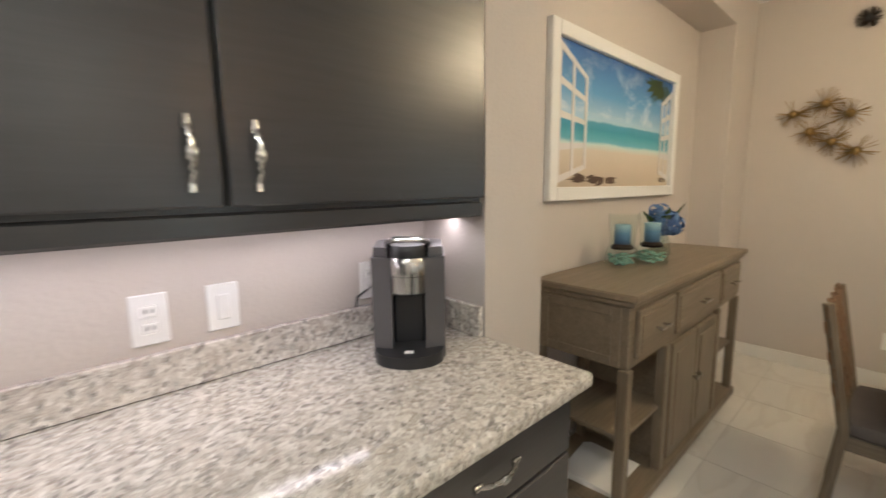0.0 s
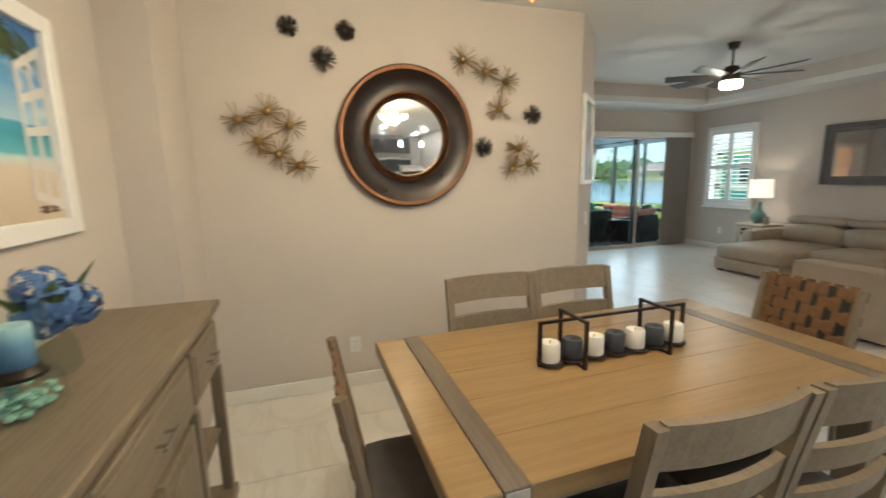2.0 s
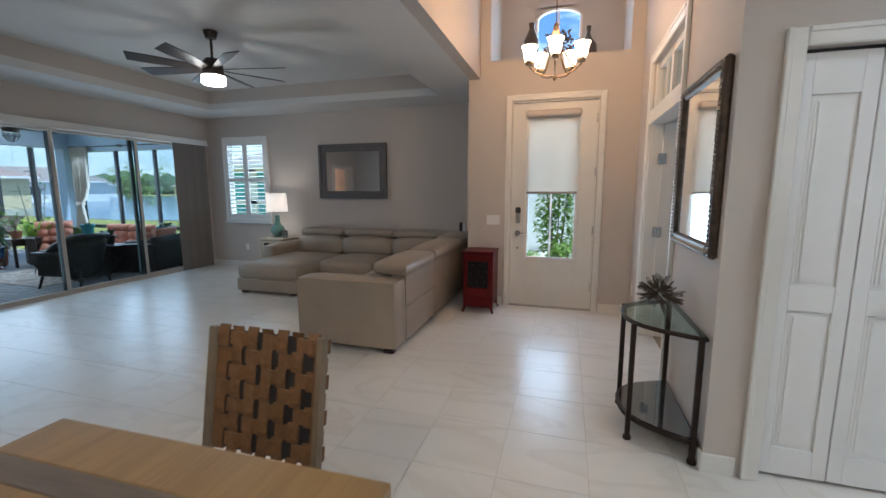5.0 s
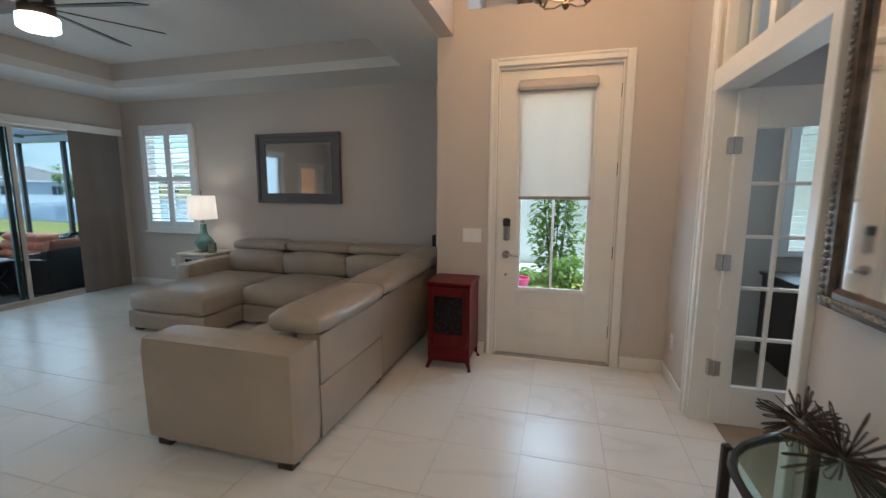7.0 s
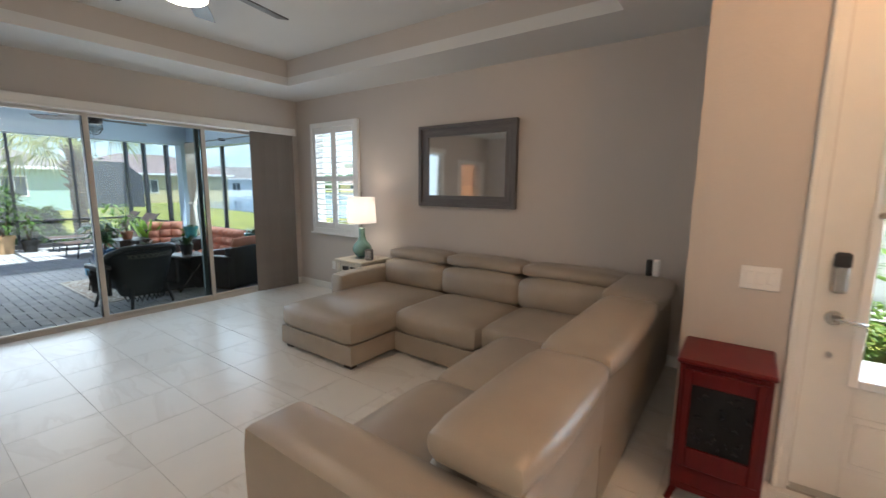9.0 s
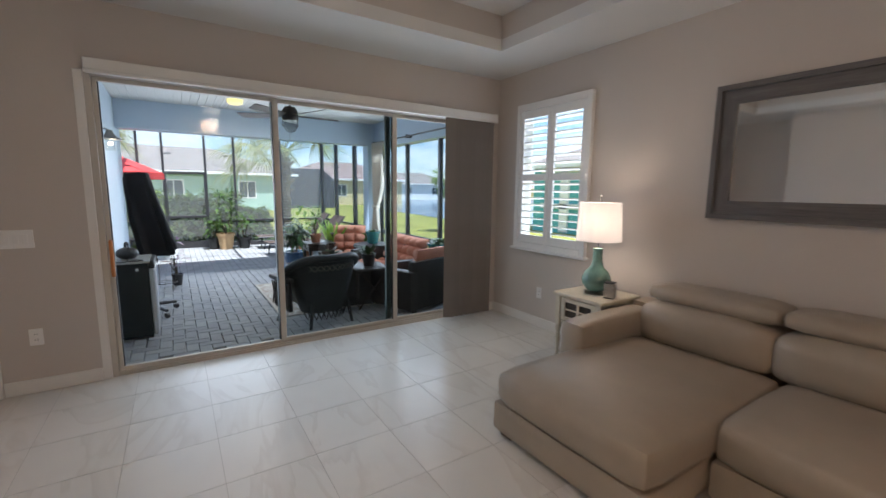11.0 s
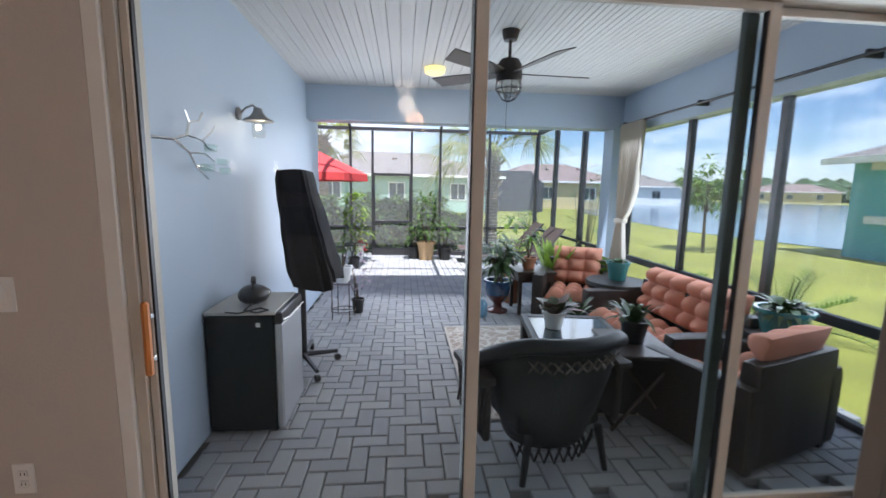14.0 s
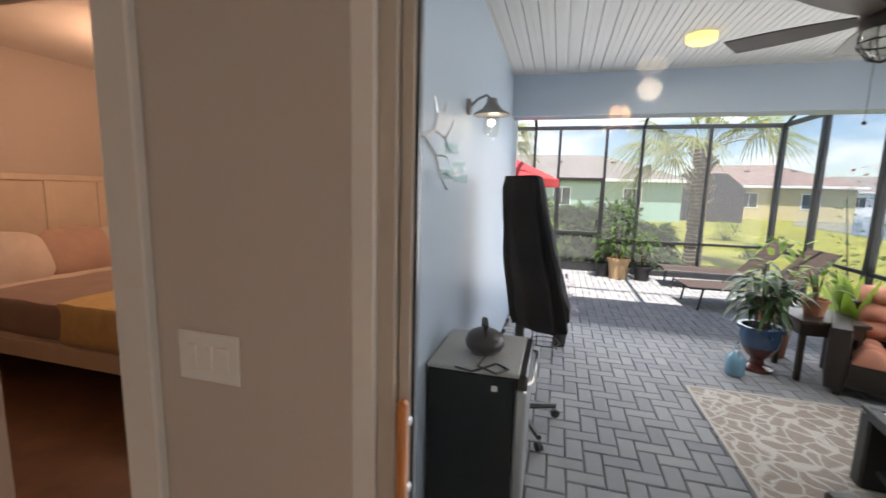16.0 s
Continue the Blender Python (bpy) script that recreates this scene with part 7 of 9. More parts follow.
def cage():
    c = thing("pool_cage", pose(0, 0, 0), "dark aluminium screen enclosure frame around the patio", "screen enclosure", kind="structure")
    t = 0.026
    for y in (-2.6, -3.55, -4.02, -4.87, -5.50, -6.6):
        boxes("post", [(CX - t, CX + t, y - t, y + t, -0.05, CZ)], M_DARKALU, c, bev=0.003)
    for x in (12.05, 13.35, 14.65, CX):
        boxes("post", [(x - t * 1.6, x + t * 1.6, CY - t * 1.6, CY + t * 1.6, -0.05, CZ)], M_DARKALU, c, bev=0.003)
    boxes("rail", [(CX - t, CX + t, CY, -2.2, CZ, CZ + 0.07)], M_DARKALU, c, bev=0.003)
    boxes("rail", [(11.95, CX, CY - t, CY + t, CZ, CZ + 0.07)], M_DARKALU, c, bev=0.003)
    boxes("rail", [(CX - t, CX + t, CY, -4.9, 0.62, 0.665)], M_DARKALU, c, bev=0.003)
    boxes("rail", [(CX - t, CX + t, -4.0, -2.2, 0.62, 0.665)], M_DARKALU, c, bev=0.003)
    boxes("rail", [(11.95, CX, CY - t, CY + t, 0.62, 0.665)], M_DARKALU, c, bev=0.003)
    boxes("kick_plate", [(CX - 0.01, CX + 0.01, CY, -4.9, -0.05, 0.10)], M_DARKALU, c)
    # insect screen between the bars
    for y0, y1 in ((-7.68, -6.63), (-6.57, -5.53), (-5.47, -4.90), (-4.00, -3.58), (-3.52, -2.63)):
        for z0, z1 in ((0.10, 0.62), (0.665, CZ)):
            boxes("screen_panel", [(CX - 0.001, CX + 0.001, y0, y1, z0, z1)], M_SCREEN, c, bev=0).visible_shadow = False
    boxes("screen_panel", [(CX - 0.001, CX + 0.001, -4.84, -4.05, 0.17, CZ)], M_SCREEN, c, bev=0).visible_shadow = False
    for x0, x1 in ((12.1, 13.3), (13.4, 14.6), (14.7, 15.8)):
        for z0, z1 in ((0.0, 0.62), (0.665, CZ)):
            boxes("screen_panel", [(x0, x1, CY - 0.001, CY + 0.001, z0, z1)], M_SCREEN, c, bev=0).visible_shadow = False
    # sloping roof bars back to the eave
    for y in (CY, -5.50, -3.55):
        bm = bmesh.new()
        tube(bm, [(CX, y, CZ + 0.03), (14.6, y, 3.3), (12.3, y, 3.35), (12.0, y, 2.95)], 0.03, 4)
        part("roof_bar", bm, M_DARKALU, c, "", False)
    for x in (14.6, 12.9):
        boxes("roof_bar", [(x - t, x + t, CY, -2.2, 3.28, 3.33)], M_DARKALU, c)
    # gate
    g = boxes("gate", [(CX - 0.02, CX + 0.02, -4.07, -4.02, 0, 1.82), (CX - 0.02, CX + 0.02, -4.87, -4.82, 0, 1.82), (CX - 0.02, CX + 0.02, -4.82, -4.07, 1.76, 1.82), (CX - 0.02, CX + 0.02, -4.82, -4.07, 0.72, 0.78), (CX - 0.02, CX + 0.02, -4.82, -4.07, 0.0, 0.17)], M_DARKALU, c)
    boxes("latch", [(CX - 0.06, CX - 0.02, -4.80, -4.77, 0.9, 1.02)], M_BLACK, g)


cage()
# screened side opening of the lanai
sc = thing("screen_frame", pose(0, 0, 0), "dark aluminium screen frame in the lanai's side opening", "screen frame", kind="structure")
for x in (8.45, 9.5, 10.55, 11.62):
    boxes("mullion", [(x - 0.03, x + 0.03, LY0 - 0.14, LY0 - 0.08, 0, 2.22)], M_DARKALU, sc, bev=0.003)
boxes("rail", [(8.42, LX1, LY0 - 0.14, LY0 - 0.08, 0.62, 0.69)], M_DARKALU, sc, bev=0.003)
boxes("rail", [(8.42, LX1, LY0 - 0.14, LY0 - 0.08, 0.0, 0.05)], M_DARKALU, sc, bev=0.003)
for x0, x1 in ((8.48, 9.47), (9.53, 10.52), (10.58, 11.59)):
    for z0, z1 in ((0.05, 0.62), (0.69, 2.22)):
        boxes("screen_panel", [(x0, x1, LY0 - 0.111, LY0 - 0.109, z0, z1)], M_SCREEN, sc, bev=0).visible_shadow = False

# curtain and rod
cr = thing("curtain_rod", pose(0, 0, 0), "dark curtain rod along the lanai opening", "curtain rod")
bm = bmesh.new()
tube(bm, [(8.4, LY0 + 0.10, 2.30), (11.6, LY0 + 0.10, 2.30)], 0.012, 8)
part("rod", bm, M_BLACK, cr)
for x in (8.8, 10.2, 11.5):
    boxes("bracket", [(x, x + 0.02, LY0 + 0.0, LY0 + 0.11, 2.28, 2.33)], M_BLACK, cr)


def curtain():
    c = thing("tied_curtain", pose(11.30, LY0 + 0.10, 0), "cream outdoor curtain tied back at the lanai corner", "curtain")
    m = plain("cream_curtain_cloth", (0.56, 0.50, 0.42), 0.85, vary=0.06, bmp=0.3, fine=200)
    b2 = bmesh.new()
    rows = []
    n = 48
    for z, w, cx in ((2.30, 0.24, 0), (1.9, 0.22, 0.0), (1.5, 0.20, 0.02), (1.25, 0.13, 0.07), (1.14, 0.06, 0.12), (1.02, 0.09, 0.13), (0.7, 0.15, 0.13), (0.30, 0.18, 0.14)):
        rows.append([b2.verts.new((cx + w * (2 * k / (n - 1) - 1), 0.045 * math.sin(k * 0.95) * (0.5 + w * 2.2), z)) for k in range(n)])
    for a, b in zip(rows, rows[1:]):
        for k in range(n - 1):
            b2.faces.new((a[k], a[k + 1], b[k + 1], b[k]))
    ob = part("cloth", b2, m, c)
    ob.modifiers.new("thickness", "SOLIDIFY").thickness = 0.006
    bm = bmesh.new()
    lathe(bm, [(0.07, 1.11), (0.08, 1.14), (0.07, 1.17)], 18, 0.12, 0)
    part("tieback", bm, m, c)


curtain()
M_LFAN = wood("lanai_fan_blade", (0.06, 0.045, 0.035), (0.13, 0.10, 0.08), 0.5, 0)
lf = ceiling_fan(pose(9.80, -5.50, LH), 5, 0.62, 0.26, M_LFAN, M_FANB, "bronze lanai ceiling fan with a caged lantern", None, -16)
bm = bmesh.new()
lathe(bm, [(0.0, -0.50), (0.02, -0.49), (0.075, -0.46), (0.085, -0.40), (0.08, -0.37)], 20)
part("lantern_glass", bm, glass("lantern_glass", (0.85, 0.86, 0.84)), lf)
bm = bmesh.new()
for k in range(8):
    a = k * math.pi / 4
    tube(bm, [(0.095 * math.cos(a), 0.095 * math.sin(a), -0.375), (0.10 * math.cos(a), 0.10 * math.sin(a), -0.43), (0.05 * math.cos(a), 0.05 * math.sin(a), -0.50), (0, 0, -0.52)], 0.004, 4)
tube(bm, [(0.10 * math.cos(a), 0.10 * math.sin(a), -0.43) for a in np.linspace(0, 2 * math.pi, 17)[:-1]], 0.004, 4, closed=True)
tube(bm, [(0.05, 0, -0.38), (0.05, 0, -0.78)], 0.0015, 4)
ball(bm, 0.05, 0, -0.79, 0.012, sub=1)
part("lantern_cage", bm, M_FANB, lf)
fl = thing("flush_light", pose(10.86, -5.0, LH), "round flush ceiling light, lit yellow", "ceiling light")
bm = bmesh.new()
lathe(bm, [(0.0, -0.065), (0.075, -0.06), (0.10, -0.045), (0.105, 0.0)], 28)
part("diffuser", bm, glow("warm_diffuser", (1.0, 0.78, 0.28), 0.55), fl)


def barn_light():
    b = thing("wall_lantern", pose(9.60, LY1, 1.97) @ Matrix.Diagonal((0.68, 0.8, 0.8, 1)), "grey barn wall lantern with a lit glass jar", "wall lamp")
    M_Z = plain("galvanised_grey", (0.30, 0.29, 0.28), 0.45, 0.5)
    bm = bmesh.new()
    lathe(bm, [(0.055, 0), (0.055, 0.02), (0.03, 0.03)], 18, m=pose(0, 0, 0, 90))
    part("backplate", bm, M_Z, b)
    bm = bmesh.new()
    tube(bm, [(0, -0.02, 0), (0, -0.07, 0.05), (0, -0.13, 0.075), (0, -0.17, 0.04)], 0.010, 8)
    part("arm", bm, M_Z, b)
    bm = bmesh.new()
    lathe(bm, [(0.13, -0.06), (0.125, -0.05), (0.07, -0.02), (0.04, 0.02), (0.035, 0.05), (0.0, 0.06)], 28, 0, -0.17)
    part("hood", bm, M_Z, b)
    bm = bmesh.new()
    lathe(bm, [(0.055, -0.06), (0.055, -0.18), (0.045, -0.20), (0, -0.20)], 20, 0, -0.17)
    part("glass_jar", bm, glass("jar_glass", (0.92, 0.92, 0.9)), b)
    bm = bmesh.new()
    ball(bm, 0, -0.17, -0.11, 0.026, sub=2)
    part("bulb", bm, glow("warm_bulb", (1.0, 0.85, 0.62), 5), b)


barn_light()


def metal_branch():
    a = thing("branch_wall_art", pose(8.46, LY1, 1.68) @ Matrix.Diagonal((1.63, 1, 0.85, 1)), "silver metal branch wall art on the blue wall", "wall decor")
    m = plain("polished_aluminium", (0.80, 0.80, 0.79), 0.22, 1.0)
    rnd = random.Random(11)
    br = [[(0, 0), (0.10, 0.01), (0.17, 0.05), (0.19, 0.13), (0.26, 0.15), (0.30, 0.22)], [(0.10, 0.01), (0.18, -0.05), (0.22, -0.13), (0.32, -0.20)], [(0.17, 0.05), (0.28, 0.04), (0.36, 0.10), (0.42, 0.17)],
          [(0.18, -0.05), (0.30, -0.04), (0.40, -0.08)], [(0.28, 0.04), (0.33, 0.0), (0.45, 0.0)], [(0.22, -0.13), (0.30, -0.12), (0.42, -0.14)], [(0.19, 0.13), (0.17, 0.19)]]
    for k, q in enumerate(br):
        bm = bmesh.new()
        tube(bm, [(x, -0.05 - 0.02 * math.sin(x * 9), z) for x, z in q], 0.010 if k < 2 else 0.007, 6, taper=0.5)
        part("twig", bm, m, a)
    for x, z in ((0.33, 0.0), (0.42, -0.08), (0.30, -0.13), (0.44, -0.14)):
        bm = bmesh.new()
        lathe(bm, [(0.03, -0.02), (0.032, 0.025), (0.028, 0.025), (0.026, -0.015)], 16, x, -0.07)
        bmesh.ops.translate(bm, vec=(0, 0, z), verts=bm.verts[:])
        part("candle_cup", bm, glass("votive_glass", (0.9, 0.95, 0.93)), a)


metal_branch()


def fridge():
    f = thing("mini_fridge", pose(8.92, -3.99, 0), "black mini fridge with a silver door and pale top", "fridge")
    boxes("body", [(0, 0.47, 0.045, 0.43, 0.02, 0.735)], plain("dark_fridge_side", (0.008, 0.014, 0.016), 0.5, spec=0.2, vary=0.2), f, bev=0.006)
    boxes("top", [(-0.004, 0.474, 0.03, 0.432, 0.735, 0.757)], plain("speckled_fridge_top", (0.50, 0.49, 0.46), 0.5, vary=0.15, scale=60), f, bev=0.005)
    d = boxes("door", [(0.0, 0.47, 0.0, 0.043, 0.03, 0.68)], plain("silver_door", (0.55, 0.56, 0.57), 0.3, 0.6), f, "silver door", 0.010)
    boxes("door_cap", [(0.0, 0.47, -0.004, 0.043, 0.68, 0.752)], M_BLACK, d, bev=0.008)
    bm = bmesh.new()
    tube(bm, [(0.03, 0.0, 0.70), (0.06, -0.025, 0.705), (0.41, -0.025, 0.705), (0.44, 0.0, 0.70)], 0.008, 8)
    part("handle", bm, M_STEEL, d)
    boxes("sticker", [(-0.0015, -0.0005, 0.12, 0.145, 0.665, 0.69)], M_WHITE, f, bev=0)
    for x in (0.03, 0.40):
        for y in (0.05, 0.36):
            boxes("foot", [(x, x + 0.04, y, y + 0.04, 0, 0.022)], M_BLACK, f, bev=0)
    r = thing("portable_radio", pose(9.10, -3.78, 0.757, 0, 0, 15) @ Matrix.Diagonal((1.45, 1.4, 0.92, 1)), "black portable radio with a silver speaker on the fridge", "radio")
    bm = bmesh.new()
    ball(bm, 0, 0, 0.065, 0.065, 1.25, 1.0, 1.0, 3)
    part("body", bm, M_BLACK, r)
    bm = bmesh.new()
    ball(bm, 0.04, -0.045, 0.055, 0.035, 1.1, 0.7, 1.0, 2)
    part("speaker", bm, M_STEEL, r)
    bm = bmesh.new()
    tube(bm, [(-0.045, 0, 0.11), (-0.04, 0, 0.165), (0.0, 0, 0.18), (0.04, 0, 0.165), (0.045, 0, 0.11)], 0.008, 8)
    part("handle", bm, M_BLACK, r)
    bm = bmesh.new()
    tube(bm, [(-0.07, 0, 0.03), (-0.11, 0.03, 0.006), (-0.16, -0.02, 0.005), (-0.13, -0.06, 0.006), (-0.09, -0.03, 0.006), (-0.15, 0.05, 0.006), (-0.12, 0.10, 0.006)], 0.005, 6)
    part("cord", bm, M_BLACK, r)


fridge()


def covered_chair():
    c = thing("covered_chair", pose(9.88, -3.86, 0), "rolling chair under a black cloth cover", "chair")
    m = plain("black_cover_cloth", (0.026, 0.026, 0.029), 0.85, spec=0.15, vary=0.3, bmp=0.3, fine=150)
    b2 = bmesh.new()
    n = 96
    rows = []
    for j in range(13):
        u = j / 12
        z = 1.60 - 0.88 * u
        wx = 0.20 + 0.03 * u + (0.07 * max(0, u - 0.45) / 0.55)
        wy = 0.12 + 0.055 * u
        if j == 0:
            wx, wy = 0.19, 0.105
        if j == 12:
            wx, wy = wx * 0.93, wy * 0.93
        cx, cy = 0.02 * u + 0.06 * max(0, u - 0.5), -0.15 * u ** 1.3
        row = []
        for k in range(n):
            a = 2 * math.pi * k / n
            f = 1 + (0.085 * math.sin(k * 0.785 + 0.5 * math.sin(j * 0.5)) + 0.05 * math.sin(k * 0.327 + 1.0)) * min(1, 0.15 + u * 1.6)
            ex = 0.42
            sx = math.copysign(abs(math.cos(a)) ** ex, math.cos(a))
            sy = math.copysign(abs(math.sin(a)) ** ex, math.sin(a))
            row.append(b2.verts.new((cx + wx * f * sx, cy + wy * f * sy, z + (0.035 * math.sin(k * 0.21) if j > 10 else 0))))
        rows.append(row)
    for a, b in zip(rows, rows[1:]):
        for k in range(n):
            b2.faces.new((a[k], b[k], b[(k + 1) % n], a[(k + 1) % n]))
    b2.faces.new(rows[0][::-1])
    b2.faces.new(rows[-1])
    soften(b2, 3, 0.012, 6)
    part("cover", b2, m, c)
    bm = bmesh.new()
    cyl(bm, 0, -0.02, 0.08, 0.8, 0.03)
    part("column", bm, M_BLACK, c)
    for k in range(5):
        a = radians(-90 + 72 * k + 20)
        bm = bmesh.new()
        tube(bm, [(0, -0.02, 0.11), (0.37 * math.cos(a), -0.02 + 0.27 * math.sin(a), 0.085)], 0.024, 6, taper=0.7)
        l = part("leg", bm, M_BLACK, c)
        bm = bmesh.new()
        cyl(bm, 0, 0, -0.015, 0.015, 0.028, m=pose(0.37 * math.cos(a), -0.02 + 0.27 * math.sin(a), 0.03, 90, 0, math.degrees(a)))
        part("caster", bm, M_BLACK, l)


covered_chair()
M_WICK = plain("dark_resin_wicker", (0.011, 0.012, 0.012), 0.5, vary=0.5, scale=60, bmp=0.9, fine=70)
M_WICKB = plain("brown_resin_wicker", (0.028, 0.020, 0.016), 0.5, vary=0.5, scale=60, bmp=0.9, fine=70)
M_ORANGE = plain("coral_cushion_cloth", (0.60, 0.25, 0.16), 0.85, vary=0.10, scale=5, bmp=0.3, fine=200)


def wicker_armchair(m):
    """High round-backed wicker armchair, the sitter looking along +x."""
    c = thing("wicker_armchair", m, "dark wicker armchair with a rounded openwork back", "armchair")
    b2 = bmesh.new()
    n, rows = 31, []
    for k in range(n):
        a = radians(75 + 210 * k / (n - 1))
        u = abs(2 * k / (n - 1) - 1)
        top = 0.84 - 0.26 * max(0.0, (u - 0.30) / 0.70) ** 1.5
        cx, sy = math.cos(a), math.sin(a)
        rows.append([b2.verts.new((0.30 * cx * q + 0.02, 0.36 * sy * q, z)) for z, q in ((0.16, 0.62), (0.36, 0.80), (0.58, 0.95), (top - 0.04, 1.02), (top, 1.05), (top - 0.005, 0.95), (top - 0.06, 0.93), (0.55, 0.87), (0.36, 0.73), (0.16, 0.56))])
    for a, b in zip(rows, rows[1:]):
        for j in range(10):
            b2.faces.new((a[j], a[(j + 1) % 10], b[(j + 1) % 10], b[j]))
    b2.faces.new(rows[0][::-1])
    b2.faces.new(rows[-1])
    # openwork band near the top of the back
    bmesh.ops.recalc_face_normals(b2, faces=b2.faces[:])
    part("shell", b2, M_WICK, c)
    # crossed bars on the closed shell; sunlight through openings is in their pale colour
    bm = bmesh.new()
    for k in range(9):
        a = radians(180 + (k - 4) * 9)
        for q in (1.055,):
            z = 0.73
            p = Vector((0.30 * math.cos(a) * q + 0.02, 0.36 * math.sin(a) * q, z))
            tube(bm, [p + Vector((0, -0.026, -0.032)), p + Vector((0, 0.026, 0.032))], 0.006, 4)
            tube(bm, [p + Vector((0, 0.026, -0.032)), p + Vector((0, -0.026, 0.032))], 0.006, 4)
    part("openwork", bm, plain("sunlit_cane", (0.13, 0.11, 0.085), 0.6), c, "lattice bars coloured pale as if sunlit")
    bm = bmesh.new()
    pts = []
    for k in range(33):
        a = radians(70 + 220 * k / 32)
        u = abs(2 * k / 32 - 1)
        top = 0.845 - 0.26 * max(0.0, (u - 0.30) / 0.70) ** 1.5
        pts.append((0.31 * math.cos(a) + 0.02, 0.375 * math.sin(a), top))
    tube(bm, pts, 0.046, 10)
    part("rolled_rim", bm, M_WICK, c)
    bm = bmesh.new()
    for s in (-1, 1):
        box(bm, -0.12, 0.30, s * 0.40 - 0.05, s * 0.40 + 0.05, 0.57, 0.625, bev=0.02, seg=2)
        box(bm, -0.10, 0.27, s * 0.385 - 0.02, s * 0.385 + 0.02, 0.22, 0.575, bev=0.012)
        for k in range(7):
            for g in (-1, 1):
                tube(bm, [(-0.08 + 0.05 * k, s * 0.41, 0.40 - 0.14 * g), (0.00 + 0.05 * k, s * 0.41, 0.40 + 0.14 * g)], 0.008, 4)
    part("arm", bm, M_WICKB, c)
    bm = bmesh.new()
    cushion(bm, -0.14, 0.34, -0.25, 0.25, 0.24, 0.42, 0.04, 0.01)
    part("seat", bm, M_WICK, c)
    for x, y in ((-0.20, -0.22), (-0.20, 0.22), (0.32, -0.33), (0.32, 0.33)):
        bm = bmesh.new()
        tube(bm, [(x * 0.9, y * 0.9, 0.28), (x * 1.05, y * 1.08, 0.0)], 0.022, 7, taper=0.7)
        part("leg", bm, M_WICK, c)
    bm = bmesh.new()
    for k in range(11):
        a = radians(180 + (k - 5) * 13)
        p = Vector((0.19 * math.cos(a), 0.23 * math.sin(a), 0.17))
        tube(bm, [p + Vector((0, -0.035, 0.01)), p + Vector((0, 0, -0.085)), p + Vector((0, 0.035, 0.01))], 0.008, 5)
    part("apron_lattice", bm, M_WICK, c)


wicker_armchair(pose(8.62, -5.50, 0, 0, 0, 11) @ Matrix.Diagonal((1, 1.03, 0.88, 1)))


def tufted(bm, w, h, t, nx, nz, seed=0):
    """A buttoned cushion in the local xz plane, facing -y, from z 0 to h."""
    b2 = bmesh.new()
    gx, gz = nx * 6, nz * 6
    front, rear = [], []
    for j in range(gz + 1):
        fr, rr = [], []
        for i in range(gx + 1):
            u, v = i / gx, j / gz
            px, pz = abs(math.sin(math.pi * u * nx)), abs(math.sin(math.pi * v * nz))
            e = min(1, 7 * min(u, 1 - u, v, 1 - v))
            d = t * (0.45 + 0.55 * (px * pz) ** 0.5) * (0.3 + 0.7 * math.sqrt(e))
            fr.append(b2.verts.new((w * (u - 0.5), -d, h * v)))
            rr.append(b2.verts.new((w * (u - 0.5), 0.02 * math.sqrt(e), h * v)))
        front.append(fr)
        rear.append(rr)
    for g, flip in ((front, False), (rear, True)):
        for j in range(gz):
            for i in range(gx):
                q = (g[j][i], g[j][i + 1], g[j + 1][i + 1], g[j + 1][i])
                b2.faces.new(q[::-1] if flip else q)
    for i in range(gx):
        b2.faces.new((front[0][i + 1], front[0][i], rear[0][i], rear[0][i + 1]))
        b2.faces.new((front[gz][i], front[gz][i + 1], rear[gz][i + 1], rear[gz][i]))
    for j in range(gz):
        b2.faces.new((front[j][0], front[j + 1][0], rear[j + 1][0], rear[j][0]))
        b2.faces.new((front[j + 1][gx], front[j][gx], rear[j][gx], rear[j + 1][gx]))
    join_bm(bm, b2)


def wicker_seat(name, m, w, label, cat):
    """Square-armed wicker seat of width w, the sitter looking along -y."""
    c = thing(name, m, label, cat)
    d = 0.72
    for s in (-1, 1):
        bm = bmesh.new()
        cushion(bm, s * w / 2 - 0.07, s * w / 2 + 0.07, -d / 2, d / 2, 0.04, 0.60, 0.03, 0.0)
        part("arm", bm, M_WICKB, c)
    bm = bmesh.new()
    cushion(bm, -w / 2, w / 2, d / 2 - 0.12, d / 2, 0.04, 0.74, 0.03, 0.0)
    part("back", bm, M_WICKB, c)
    bm = bmesh.new()
    cushion(bm, -w / 2 + 0.06, w / 2 - 0.06, -d / 2 + 0.02, d / 2 - 0.1, 0.08, 0.30, 0.02, 0.0)
    part("seat_base", bm, M_WICKB, c)
    n = max(1, round(w / 0.62))
    cw = (w - 0.16) / n
    for k in range(n):
        x = (k - (n - 1) / 2) * cw
        bm = bmesh.new()
        tufted(bm, cw - 0.01, 0.50, 0.15, 3, 3)
        p = part("back_cushion", bm, M_ORANGE, c, "buttoned coral cushion")
        p.matrix_basis = pose(x, d / 2 - 0.13, 0.40, -12)
        bm = bmesh.new()
        tufted(bm, cw - 0.01, 0.52, 0.14, 3, 3)
        p = part("seat_cushion", bm, M_ORANGE, c, "buttoned coral cushion")
        p.matrix_basis = pose(x, -d / 2 + 0.02, 0.30, -90)
    for x in (-w / 2 + 0.0, w / 2 - 0.05):
        for y in (-d / 2 + 0.02, d / 2 - 0.07):
            boxes("foot", [(x, x + 0.05, y, y + 0.05, 0, 0.06)], M_BLACK, c)


